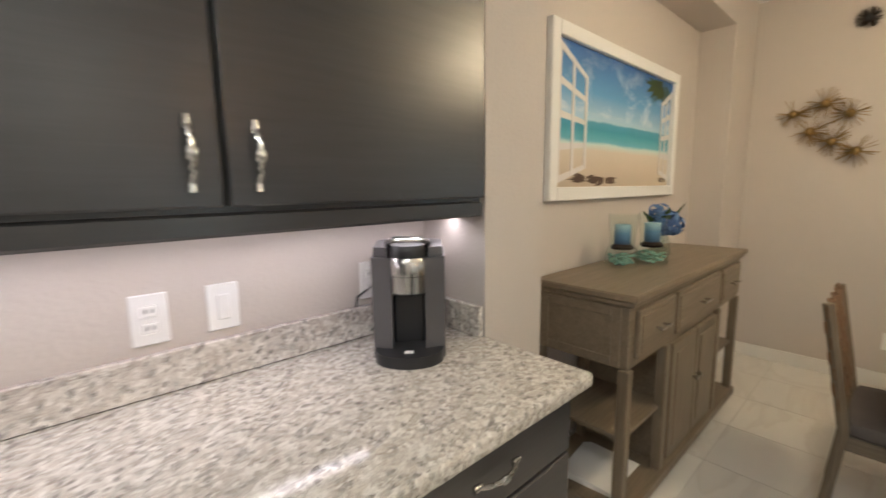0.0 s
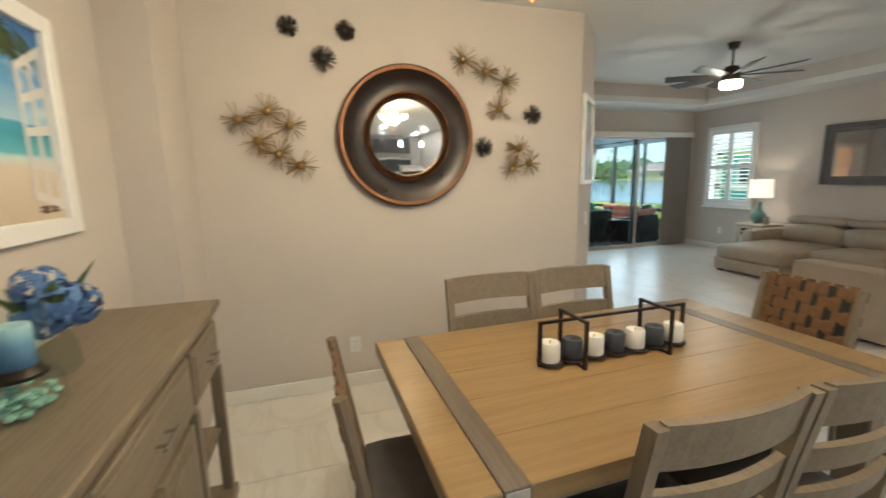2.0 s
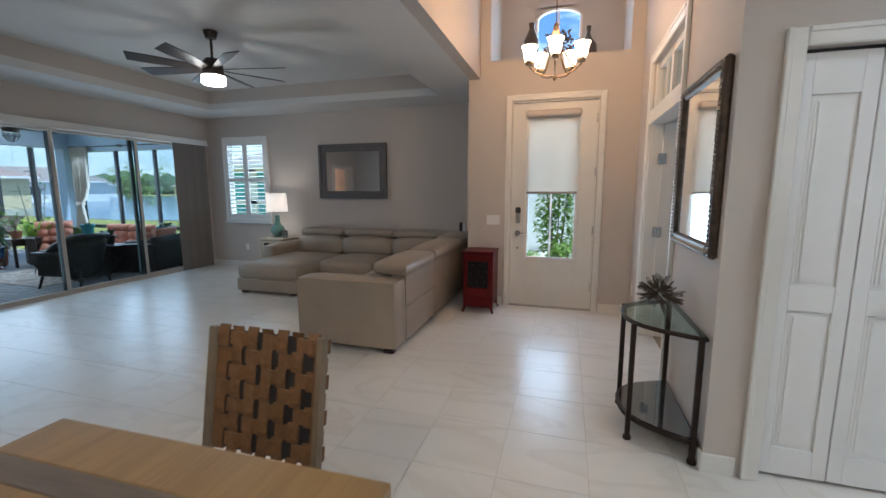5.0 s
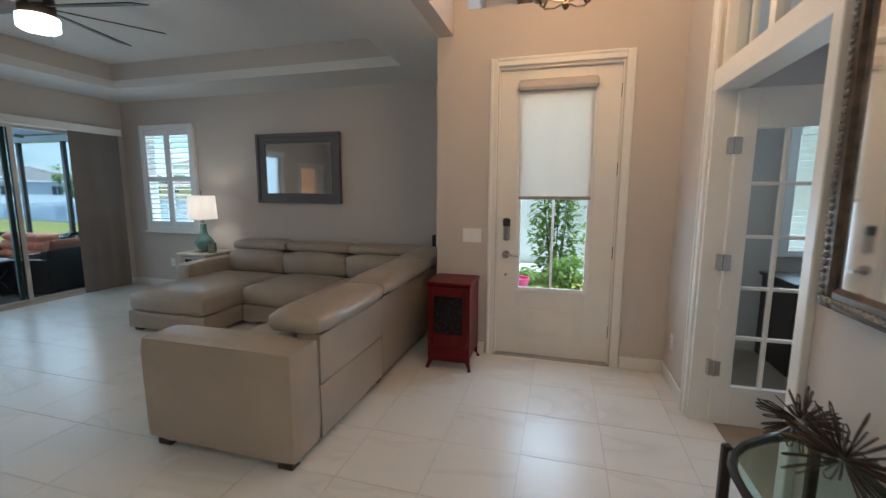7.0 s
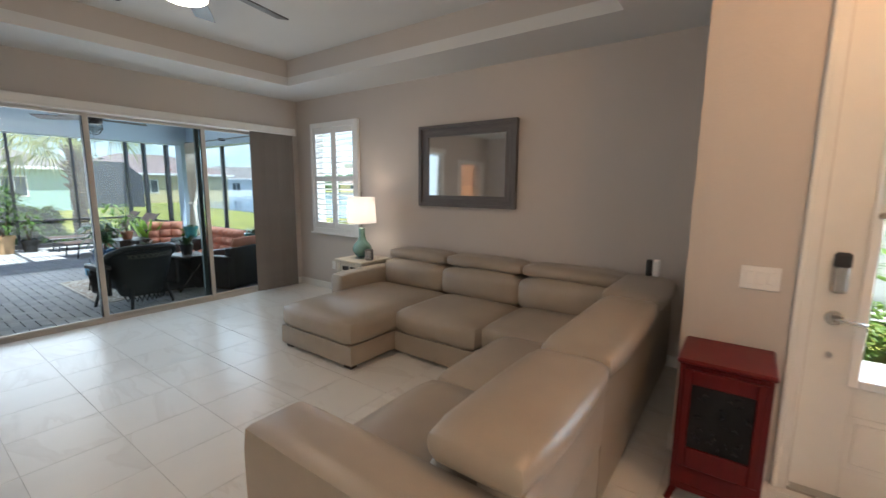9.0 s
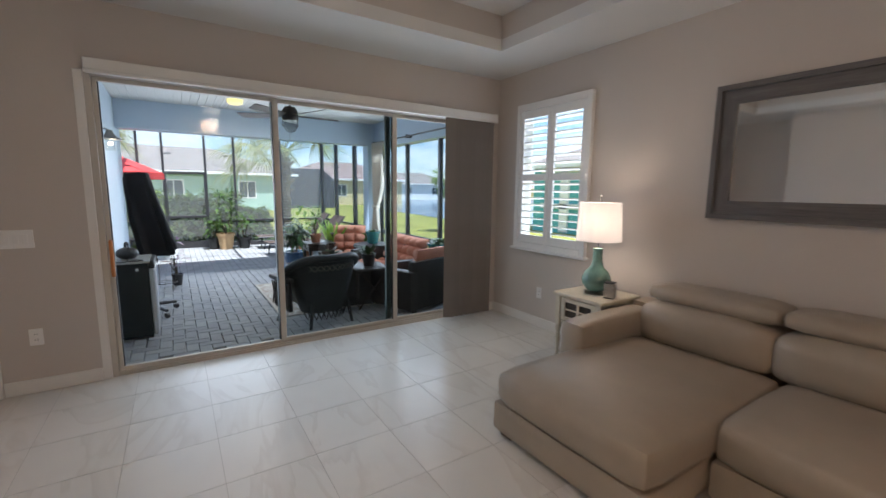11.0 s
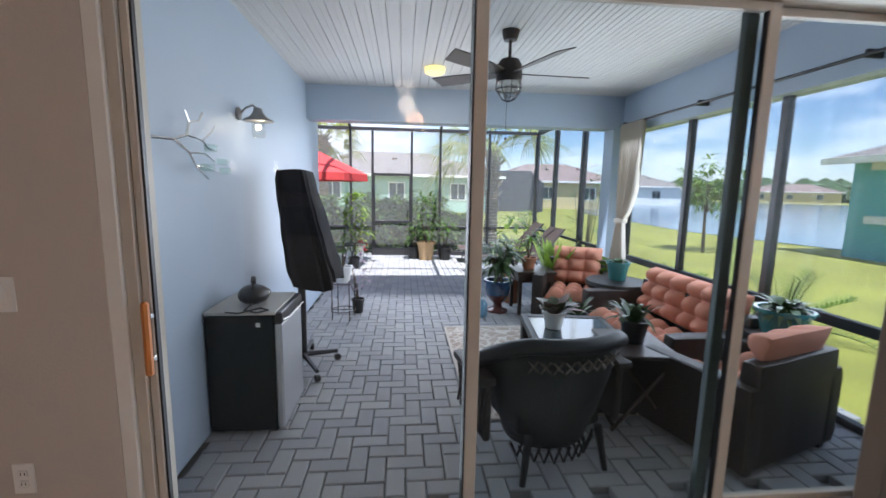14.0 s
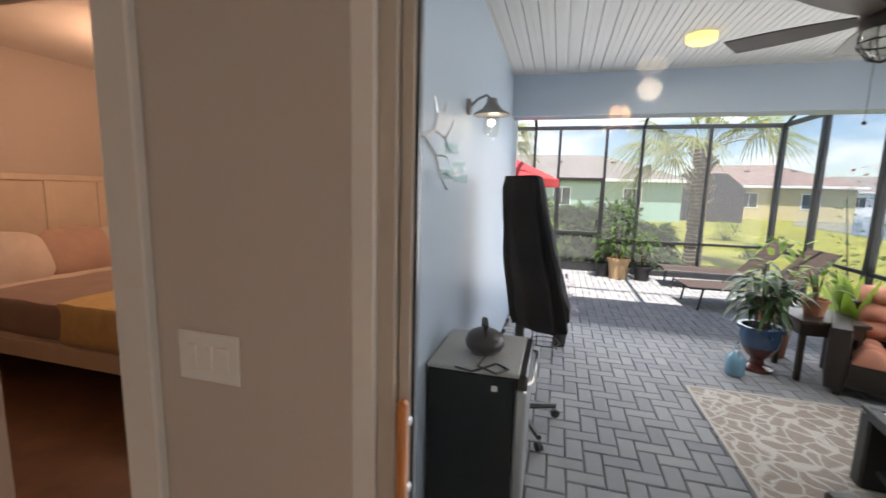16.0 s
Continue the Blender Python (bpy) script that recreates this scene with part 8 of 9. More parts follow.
wicker_seat("wicker_loveseat", pose(9.78, -6.88, 0, 0, 0, 180) @ Matrix.Diagonal((1, 1, 0.85, 1)), 1.35, "brown wicker loveseat with buttoned coral cushions", "loveseat")
wicker_seat("wicker_lounge_chair", pose(11.18, -6.72, 0, 0, 0, -118) @ Matrix.Diagonal((1, 1, 0.9, 1)), 0.74, "brown wicker lounge chair with buttoned coral cushions", "armchair")
wicker_seat("wicker_lounge_chair", pose(8.78, -6.74, 0, 0, 0, 108) @ Matrix.Diagonal((1, 1, 0.84, 1)), 0.74, "dark wicker lounge chair with a coral cushion beside the sliding door", "armchair")


def glass_table(m, a, b, h, label):
    t = thing("wicker_coffee_table", m, label, "coffee table")
    for sx in (-1, 1):
        bm = bmesh.new()
        v = [(sx * a, -b), (sx * a, b)]
        box(bm, sx * a - 0.05, sx * a + 0.05, -b, b, 0.0, h - 0.03, bev=0.012)
        part("side", bm, M_WICK, t, "", False)
    boxes("rim", [(-a, a, -b, -b + 0.05, h - 0.06, h), (-a, a, b - 0.05, b, h - 0.06, h), (-a - 0.05, -a + 0.03, -b, b, h - 0.03, h), (a - 0.03, a + 0.05, -b, b, h - 0.03, h)], M_WICK, t, bev=0.006)
    boxes("glass_top", [(-a + 0.03, a - 0.03, -b + 0.05, b - 0.05, h - 0.012, h - 0.004)], plain("smoked_table_glass", (0.05, 0.07, 0.07), 0.06, 0.0, vary=0.1, bmp=0, coat=0.2), t, "dark reflecting glass top", 0)
    boxes("shelf", [(-a + 0.05, a - 0.05, -b + 0.06, b - 0.06, 0.10, 0.13)], M_WICK, t)


def tray_table(m):
    """Slim folding side table on crossed legs."""
    t = thing("folding_tray_table", m, "slim dark folding tray table with crossed legs", "side table")
    boxes("top", [(-0.26, 0.26, -0.20, 0.20, 0.475, 0.50)], M_DKWOOD, t, bev=0.006)
    for x in (-0.22, 0.22):
        for s in (-1, 1):
            bm = bmesh.new()
            tube(bm, [(x + 0.012 * s, -0.19 * s, 0.0), (x + 0.012 * s, 0.17 * s, 0.478)], 0.011, 6)
            part("leg", bm, M_DKWOOD, t)
    boxes("stretcher", [(-0.22, 0.22, -0.185, -0.165, 0.02, 0.04), (-0.22, 0.22, 0.165, 0.185, 0.02, 0.04)], M_DKWOOD, t)


glass_table(pose(9.42, -5.98, 0, 0, 0, -8), 0.36, 0.34, 0.44, "dark wicker coffee table with a smoked glass top")
tray_table(pose(9.02, -6.22, 0, 0, 0, -8))
bm = bmesh.new()
lathe(bm, [(0.0, 0.0), (0.20, 0.0), (0.05, 0.05), (0.045, 0.42), (0.30, 0.46), (0.33, 0.50), (0.32, 0.54), (0.0, 0.55)], 28)
solid("round_wicker_table", bm, M_WICK, "round dark wicker pedestal table", "side table", m=pose(10.72, -7.0, 0))
st2 = thing("plant_stand_table", pose(11.45, -6.28, 0), "dark slatted wooden side table for plants", "side table")
boxes("top", [(-0.24, 0.24, -0.24, 0.24, 0.50, 0.53)], M_DKWOOD, st2, bev=0.004)
for x in (-0.21, 0.17):
    for y in (-0.21, 0.17):
        boxes("leg", [(x, x + 0.04, y, y + 0.04, 0, 0.50)], M_DKWOOD, st2)
boxes("apron", [(-0.21, 0.21, -0.22, -0.20, 0.40, 0.50), (-0.21, 0.21, 0.20, 0.22, 0.40, 0.50), (-0.22, -0.20, -0.2, 0.2, 0.40, 0.50)], M_DKWOOD, st2)


def rug():
    m = bpy.data.materials.new("patterned_rug")
    n, l, b = nodes_of(m)
    v = tex_coord(n, l)
    vo = n.new("ShaderNodeTexVoronoi")
    vo.feature = "DISTANCE_TO_EDGE"
    vo.inputs["Scale"].default_value = 9
    wv = n.new("ShaderNodeVectorMath")
    wv.operation = "MULTIPLY_ADD"
    wv.inputs[1].default_value = (0.13, 0.13, 0.0)
    nt = n.new("ShaderNodeTexNoise")
    nt.inputs["Scale"].default_value = 7
    l.new(v, nt.inputs["Vector"])
    l.new(nt.outputs["Color"], wv.inputs[0])
    l.new(v, wv.inputs[2])
    l.new(wv.outputs[0], vo.inputs["Vector"])
    c1 = ramp(n, l, vo.outputs["Distance"], [(0.04, (0.60, 0.56, 0.50)), (0.10, (0.33, 0.26, 0.21))])
    f = noise_tex(n, l, v, 150, 2)
    l.new(blend(n, l, 0.2, c1, ramp(n, l, f, [(0.3, (0.2, 0.16, 0.13)), (0.7, (0.7, 0.66, 0.6))])), b.inputs["Base Color"])
    b.inputs["Roughness"].default_value = 0.95
    bump(n, l, b, f, 0.5, 0.004)
    r = thing("outdoor_rug", pose(0, 0, 0), "beige and taupe patterned outdoor rug on the pavers", "rug")
    boxes("pile", [(9.0, 10.80, -7.0, -5.15, 0.002, 0.010)], m, r, bev=0.003)
    boxes("border", [(8.98, 10.82, -5.16, -5.135, 0.002, 0.012), (10.80, 10.825, -7.0, -5.16, 0.002, 0.012), (8.975, 9.0, -7.0, -5.16, 0.002, 0.012)], plain("rug_binding", (0.55, 0.50, 0.44), 0.9), r, bev=0.002)


rug()


# ---- plants ----
def leaf_blade(bm, base, d, length, width, droop=0.5, fold=0.15, seg=4):
    """A tapered, drooping leaf."""
    d = d.normalized()
    side = d.cross(Vector((0, 0, 1)))
    side = side.normalized() if side.length > 1e-3 else Vector((1, 0, 0))
    prev = None
    for k in range(seg + 1):
        u = k / seg
        c = base + d * (length * u) - Vector((0, 0, 1)) * (droop * length * u * u)
        w = width * math.sin(math.pi * min(1, 0.12 + 0.88 * u) ** 0.8) * 0.5
        up = Vector((0, 0, fold * w))
        row = (bm.verts.new(c - side * w + up), bm.verts.new(c), bm.verts.new(c + side * w + up))
        if prev:
            bm.faces.new((prev[0], prev[1], row[1], row[0]))
            bm.faces.new((prev[1], prev[2], row[2], row[1]))
        prev = row


G_DARK = per_piece("dark_glossy_leaf", [(0.018, 0.045, 0.012), (0.035, 0.085, 0.02), (0.06, 0.12, 0.035)], 0.35, bmp=0)
G_MID = per_piece("mid_green_leaf", [(0.04, 0.10, 0.015), (0.08, 0.17, 0.03), (0.13, 0.22, 0.05)], 0.5, bmp=0, thin=0.45)
G_LITE = per_piece("yellow_green_leaf", [(0.12, 0.22, 0.03), (0.20, 0.32, 0.06), (0.28, 0.38, 0.10)], 0.5, bmp=0, thin=0.45)
G_STEM = plain("brown_stem", (0.10, 0.07, 0.04), 0.8, vary=0.3)
TERRA = plain("terracotta", (0.36, 0.14, 0.07), 0.7, vary=0.15)
TEALP = plain("teal_pot_glaze", (0.04, 0.20, 0.20), 0.25, vary=0.2, coat=0.4)
BLUEP = plain("blue_red_pot_glaze", (0.03, 0.075, 0.15), 0.2, vary=0.3, coat=0.4)
DARKP = plain("black_nursery_pot", (0.02, 0.02, 0.02), 0.5)
TANP = plain("tan_pot", (0.52, 0.34, 0.18), 0.6)


def potted(x, y, z, pr, ph, pot_m, leaf_m, n, L, W, style, seed, label, up=(0.2, 1.0), droop=0.4):
    rnd = random.Random(seed)
    p = thing("potted_plant", pose(x, y, z), label, "potted plant", "patio plants")
    bm = bmesh.new()
    lathe(bm, [(pr * 0.72, 0), (pr * 0.95, ph * 0.85), (pr * 1.06, ph * 0.86), (pr * 1.06, ph), (pr * 0.92, ph), (pr * 0.88, ph * 0.86), (0, ph * 0.86)], 20)
    part("pot", bm, pot_m, p)
    bm = bmesh.new()
    if style == "blade":
        for k in range(n):
            a = rnd.uniform(0, 6.283)
            e = rnd.uniform(*up)
            leaf_blade(bm, Vector((0.03 * math.cos(a), 0.03 * math.sin(a), ph * 0.87)), Vector((math.cos(a), math.sin(a), e * 2)), L * rnd.uniform(0.65, 1.05), W * rnd.uniform(0.8, 1.2), droop * rnd.uniform(0.5, 1.2))
    else:
        for k in range(n):
            a, r = rnd.uniform(0, 6.283), L * 0.6 * math.sqrt(rnd.random())
            h = ph + rnd.uniform(*up) * L * 1.6
            taper = 1 - 0.5 * (h - ph) / (L * 1.7)
            leaf_blade(bm, Vector((r * taper * math.cos(a), r * taper * math.sin(a), h)), Vector((math.cos(a) + rnd.gauss(0, 0.5), math.sin(a) + rnd.gauss(0, 0.5), rnd.uniform(-0.2, 0.9))), W * 3.2 * rnd.uniform(0.7, 1.2), W * rnd.uniform(0.8, 1.2), 0.4, seg=2)
    part("leaves", bm, leaf_m, p, smooth=False)
    if style == "bush":
        bm = bmesh.new()
        for k in range(5):
            a = rnd.uniform(0, 6.283)
            tube(bm, [(0, 0, ph * 0.86), (0.3 * L * math.cos(a), 0.3 * L * math.sin(a), ph + L * rnd.uniform(0.6, 1.3))], 0.01, 5, taper=0.4)
        part("stems", bm, G_STEM, p)
    return p


# large drooping plant on a tall glazed pot
def urn_plant(x, y):
    """Drooping houseplant on several stems in a footed two-tone urn."""
    rnd = random.Random(1)
    p = thing("potted_plant", pose(x, y, 0), "large drooping houseplant in a blue and red footed urn", "potted plant", "patio plants")
    bm = bmesh.new()
    lathe(bm, [(0.125, 0.0), (0.125, 0.025), (0.06, 0.05), (0.05, 0.10), (0.10, 0.15), (0.14, 0.22)], 24)
    part("urn_foot", bm, plain("oxblood_glaze", (0.10, 0.025, 0.02), 0.2, vary=0.3, coat=0.4), p, "dark red glazed foot")
    bm = bmesh.new()
    lathe(bm, [(0.14, 0.221), (0.155, 0.30), (0.15, 0.36), (0.18, 0.375), (0.178, 0.40), (0.15, 0.40), (0.14, 0.36), (0, 0.36)], 24)
    part("urn_bowl", bm, BLUEP, p, "deep blue glazed bowl")
    for sgn in (-1, 1):
        bm = bmesh.new()
        tube(bm, [(sgn * 0.15, 0, 0.37), (sgn * 0.21, 0, 0.34), (sgn * 0.20, 0, 0.26), (sgn * 0.135, 0, 0.23)], 0.012, 6)
        part("urn_handle", bm, BLUEP, p)
    stems, leaves = bmesh.new(), bmesh.new()
    for k in range(9):
        a = k * 2.4 + rnd.uniform(-0.3, 0.3)
        top = Vector((0.16 * math.cos(a), 0.16 * math.sin(a), rnd.uniform(0.68, 0.98)))
        tube(stems, [(0.04 * math.cos(a), 0.04 * math.sin(a), 0.36), (top.x * 0.5, top.y * 0.5, 0.60), top], 0.009, 5, taper=0.5)
        for j in range(15):
            u = rnd.uniform(0.35, 1.0)
            o = Vector((top.x * u, top.y * u, 0.36 + (top.z - 0.36) * u))
            b = rnd.uniform(0, 6.283)
            leaf_blade(leaves, o, Vector((math.cos(b), math.sin(b), rnd.uniform(0.0, 0.9))), rnd.uniform(0.17, 0.30), rnd.uniform(0.045, 0.07), rnd.uniform(0.5, 1.0))
    part("stems", stems, G_STEM, p)
    part("leaves", leaves, G_DARK, p, smooth=False)


urn_plant(11.42, -5.86)
potted(11.45, -6.24, 0.53, 0.095, 0.14, TERRA, G_MID, 26, 0.22, 0.05, "bush", 2, "small plant in a terracotta pot on the side table")
potted(11.62, -6.60, 0.0, 0.15, 0.40, DARKP, G_LITE, 26, 0.75, 0.09, "blade", 3, "upright sword-leaved plant in a dark pot", (0.8, 2.2), 0.25)
potted(11.42, -7.15, 0.0, 0.17, 0.40, TEALP, G_MID, 14, 0.55, 0.34, "blade", 4, "broad-leaved green plant in a teal pot", (0.4, 1.4), 0.5)
potted(11.86, -6.15, 0.0, 0.15, 0.42, TERRA, G_LITE, 60, 0.45, 0.06, "bush", 14, "yellow-green leafy plant behind the side table")
potted(10.72, -7.0, 0.55, 0.12, 0.20, TEALP, G_DARK, 16, 0.16, 0.04, "blade", 5, "low plant in a teal pot on the round table", (0.3, 1.0), 0.5)
potted(9.50, -5.85, 0.44, 0.085, 0.13, M_WHITE, per_piece("pink_green_leaf", [(0.05, 0.09, 0.04), (0.10, 0.14, 0.07), (0.30, 0.16, 0.16)], 0.4, bmp=0), 34, 0.27, 0.09, "blade", 6, "pink-flecked leafy plant in a white pot on the coffee table", (0.3, 1.4), 0.6)
potted(9.03, -6.22, 0.50, 0.09, 0.15, DARKP, G_DARK, 30, 0.36, 0.035, "blade", 7, "strap-leaved plant in a dark pot on the side table", (0.4, 1.6), 0.7)
potted(10.15, -6.30, 0.0, 0.12, 0.36, DARKP, G_DARK, 24, 0.35, 0.05, "blade", 8, "dark green plant in a black pot on the rug", (0.3, 1.2), 0.5)
# fern in a teal pot on a small stand behind the lounge chair
bm = bmesh.new()
lathe(bm, [(0.0, 0.0), (0.20, 0.0), (0.17, 0.04), (0.15, 0.30), (0.19, 0.52), (0.21, 0.55), (0.0, 0.56)], 24)
solid("plant_pedestal", bm, M_WICK, "dark woven plant pedestal by the lanai screen", "plant stand", m=pose(8.98, -7.24, 0))
potted(8.98, -7.24, 0.56, 0.16, 0.17, TEALP, G_DARK, 70, 0.26, 0.05, "blade", 23, "dark bushy fern in a teal pot on the pedestal", (0.2, 1.2), 0.8)
# plants at the far screen
potted(15.30, -5.18, -0.02, 0.19, 0.40, TANP, G_MID, 190, 0.55, 0.055, "bush", 9, "leafy shrub in a tan pot by the screen gate", (0.1, 1.1))
potted(15.42, -4.93, -0.02, 0.14, 0.28, DARKP, G_MID, 70, 0.32, 0.05, "bush", 10, "green shrub in a black nursery pot by the gate")
potted(15.28, -5.58, -0.02, 0.15, 0.28, DARKP, G_MID, 80, 0.38, 0.05, "bush", 11, "green shrub in a black nursery pot by the screen")
potted(15.0, -3.72, -0.02, 0.20, 0.36, M_WHITE, G_LITE, 170, 0.60, 0.06, "bush", 12, "yellow-green shrub in a white pot by the umbrella", (0.1, 1.1))
potted(14.3, -3.78, -0.02, 0.11, 0.22, DARKP, G_LITE, 50, 0.30, 0.04, "bush", 13, "small leafy plant in a dark pot on the patio")
rd = thing("red_flower", pose(14.95, -3.86, 0.35), "red blooms beside the white pot", "flowers")
bm = bmesh.new()
rnd = random.Random(6)
for k in range(70):
    d = Vector((rnd.gauss(0, 1), rnd.gauss(0, 1), rnd.gauss(0, 1))).normalized() * rnd.uniform(0.05, 0.13)
    leaf_blade(bm, d, d, 0.06, 0.035, 0.2, seg=2)
part("petals", bm, per_piece("red_petal", [(0.45, 0.01, 0.015), (0.62, 0.03, 0.04)], 0.5, bmp=0), rd, smooth=False)
bm = bmesh.new()
tube(bm, [(0, 0, -0.37), (0, 0, 0)], 0.01, 6)
part("stem", bm, G_STEM, rd)
# wire plant stand with a pot, and a slim flower pot
ws = thing("wire_plant_stand", pose(11.2, -4.02, 0), "tiered wire plant stand", "plant stand")
for z in (0.10, 0.42):
    bm = bmesh.new()
    tube(bm, [(0.14 * math.cos(a), 0.14 * math.sin(a), z) for a in np.linspace(0, 6.283, 21)[:-1]], 0.005, 5, closed=True)
    tube(bm, [(-0.14, 0, z), (0.14, 0, z)], 0.004, 5)
    tube(bm, [(0, -0.14, z), (0, 0.14, z)], 0.004, 5)
    part("shelf_ring", bm, M_DKSP, ws)
for k in range(4):
    a = k * math.pi / 2 + 0.6
    bm = bmesh.new()
    tube(bm, [(0.14 * math.cos(a), 0.14 * math.sin(a), 0.46), (0.14 * math.cos(a), 0.14 * math.sin(a), 0)], 0.005, 5)
    part("leg", bm, M_DKSP, ws)
potted(11.2, -4.02, 0.425, 0.10, 0.18, M_WHITE, G_MID, 20, 0.18, 0.03, "bush", 21, "small plant in a pale pot on the wire stand")
potted(11.42, -4.16, 0.0, 0.075, 0.17, DARKP, per_piece("lilac_bloom", [(0.35, 0.18, 0.34), (0.10, 0.16, 0.05), (0.55, 0.40, 0.52)], 0.5, bmp=0), 40, 0.30, 0.03, "bush", 22, "slim pot of lilac flowers on the pavers", (0.2, 1.1))
# lantern bottle beside the big pot
bl2 = thing("blue_glass_lantern", pose(11.22, -5.62, 0), "blue glass and wire garden lantern", "lantern")
bm = bmesh.new()
lathe(bm, [(0.06, 0.0), (0.075, 0.02), (0.075, 0.15), (0.05, 0.18), (0.02, 0.21)], 12)
part("glass_body", bm, plain("sky_blue_glass", (0.16, 0.34, 0.46), 0.12, coat=0.5), bl2)
bm = bmesh.new()
tube(bm, [(-0.06, 0, 0.17), (0, 0, 0.30), (0.06, 0, 0.17)], 0.004, 5)
part("wire_handle", bm, M_STEEL, bl2)


def umbrella():
    u = thing("patio_umbrella", pose(14.1, -3.0, 0), "red patio umbrella, half open, at the patio's edge", "umbrella")
    bm = bmesh.new()
    tube(bm, [(0, 0, 0), (0, 0, 2.2)], 0.02, 8)
    lathe(bm, [(0.22, 0), (0.22, 0.06), (0.04, 0.09)], 18)
    part("pole", bm, M_DARKALU, u)
    bm = bmesh.new()
    n = 8
    top = bm.verts.new((0, 0, 2.2))
    ring = [bm.verts.new((1.05 * math.cos(2 * math.pi * k / n), 1.05 * math.sin(2 * math.pi * k / n), 1.72)) for k in range(n)]
    low = [bm.verts.new((1.06 * math.cos(2 * math.pi * k / n), 1.06 * math.sin(2 * math.pi * k / n), 1.60)) for k in range(n)]
    for k in range(n):
        bm.faces.new((top, ring[k], ring[(k + 1) % n]))
        bm.faces.new((ring[k], low[k], low[(k + 1) % n], ring[(k + 1) % n]))
    ob = part("canopy", bm, plain("red_canvas", (0.55, 0.05, 0.05), 0.8, vary=0.1), u, "red canvas canopy", False)
    ob.modifiers.new("thickness", "SOLIDIFY").thickness = 0.008
    for k in range(n):
        bm = bmesh.new()
        a = 2 * math.pi * k / n
        tube(bm, [(0, 0, 2.17), (1.03 * math.cos(a), 1.03 * math.sin(a), 1.70)], 0.008, 5)
        part("rib", bm, M_DARKALU, u)


umbrella()


def lounger(m):
    l = thing("sun_lounger", m, "brown mesh sun lounger with a raised back", "sun lounger", "sun loungers")
    M_MESH = plain("brown_mesh_sling", (0.075, 0.05, 0.042), 0.8, vary=0.1, bmp=0.3, fine=200)
    bm = bmesh.new()
    box(bm, -0.9, 0.30, -0.28, 0.28, 0.30, 0.315)
    part("sling", bm, M_MESH, l)
    bm = bmesh.new()
    box(bm, 0, 0.72, -0.28, 0.28, -0.007, 0.007)
    p = part("backrest", bm, M_MESH, l)
    p.matrix_basis = pose(0.30, 0, 0.31, 0, -48, 0)
    bm = bmesh.new()
    for s in (-1, 1):
        tube(bm, [(-0.92, s * 0.29, 0.31), (0.32, s * 0.29, 0.31), (0.80, s * 0.29, 0.85)], 0.014, 6)
        tube(bm, [(-0.75, s * 0.29, 0.31), (-0.80, s * 0.29, 0.0)], 0.014, 6)
        tube(bm, [(0.25, s * 0.29, 0.31), (0.42, s * 0.29, 0.0)], 0.014, 6)
    part("frame", bm, M_DARKALU, l)


lounger(pose(13.8, -6.72, -0.02, 0, 0, -84))
lounger(pose(15.05, -6.75, -0.02, 0, 0, -92))
pc = thing("folding_chair", pose(14.35, -3.55, -0.02, 0, 0, 30), "slim metal patio chair by the umbrella", "chair")
bm = bmesh.new()
for s in (-1, 1):
    tube(bm, [(-0.2, s * 0.2, 0), (0.15, s * 0.2, 0.44), (0.22, s * 0.2, 0.85)], 0.012, 6)
    tube(bm, [(0.2, s * 0.2, 0), (-0.18, s * 0.2, 0.44)], 0.012, 6)
part("frame", bm, M_DARKALU, pc)
bm = bmesh.new()
box(bm, -0.2, 0.2, -0.2, 0.2, 0.43, 0.45, bev=0.005)
part("seat", bm, M_DARKALU, pc)


# ---- beyond the screens ----
M_LAKE = bpy.data.materials.new("lake_water")
n_, l_, b_ = nodes_of(M_LAKE)
b_.inputs["Base Color"].default_value = (0.10, 0.17, 0.24, 1)
b_.inputs["Roughness"].default_value = 0.12
bump(n_, l_, b_, noise_tex(n_, l_, tex_coord(n_, l_, (1, 1, 1)), 1.2, 4), 0.25, 0.05)
bm = bmesh.new()
prism(bm, [(10, -20), (24, -17.2), (40, -19), (62, -30), (92, -42), (110, -75), (70, -110), (10, -70), (-40, -60), (-30, -24)], -0.158, -0.140)
solid("lake", bm, M_LAKE, "calm blue lake beyond the lawn", "water", "structure", smooth=False)


def shrub(name, x, y, z, rx, ry, h, n, leaf_m, seed, label, cat="shrub", leaf=0.09, group=""):
    """Bush: stems and many small leaves in an uneven mound."""
    rnd = random.Random(seed)
    s = thing(name, pose(x, y, z), label, cat, group)
    bm = bmesh.new()
    for k in range(n):
        a = rnd.uniform(0, 6.283)
        u = rnd.random() ** 0.5
        zz = rnd.uniform(0.05, 1.0)
        lump = 0.75 + 0.35 * noise.noise(Vector((a * 1.3, zz * 3, seed)))
        w = lump * math.sqrt(max(0.05, 1 - (zz - 0.35) ** 2 * 1.6)) * u
        p = Vector((rx * w * math.cos(a), ry * w * math.sin(a), h * zz * (0.85 + 0.25 * noise.noise(Vector((a, seed, 1))))))
        d = Vector((math.cos(a) + rnd.gauss(0, 0.7), math.sin(a) + rnd.gauss(0, 0.7), rnd.uniform(-0.3, 1)))
        leaf_blade(bm, p, d, leaf * rnd.uniform(0.8, 1.6), leaf * rnd.uniform(0.4, 0.75), 0.3, seg=2)
    part("leaves", bm, leaf_m, s, smooth=False)
    bm = bmesh.new()
    for k in range(6):
        a = rnd.uniform(0, 6.283)
        tube(bm, [(0.1 * rx * math.cos(a), 0.1 * ry * math.sin(a), 0), (0.5 * rx * math.cos(a), 0.5 * ry * math.sin(a), h * 0.75)], 0.015, 5, taper=0.4)
    part("stems", bm, G_STEM, s)
    return s


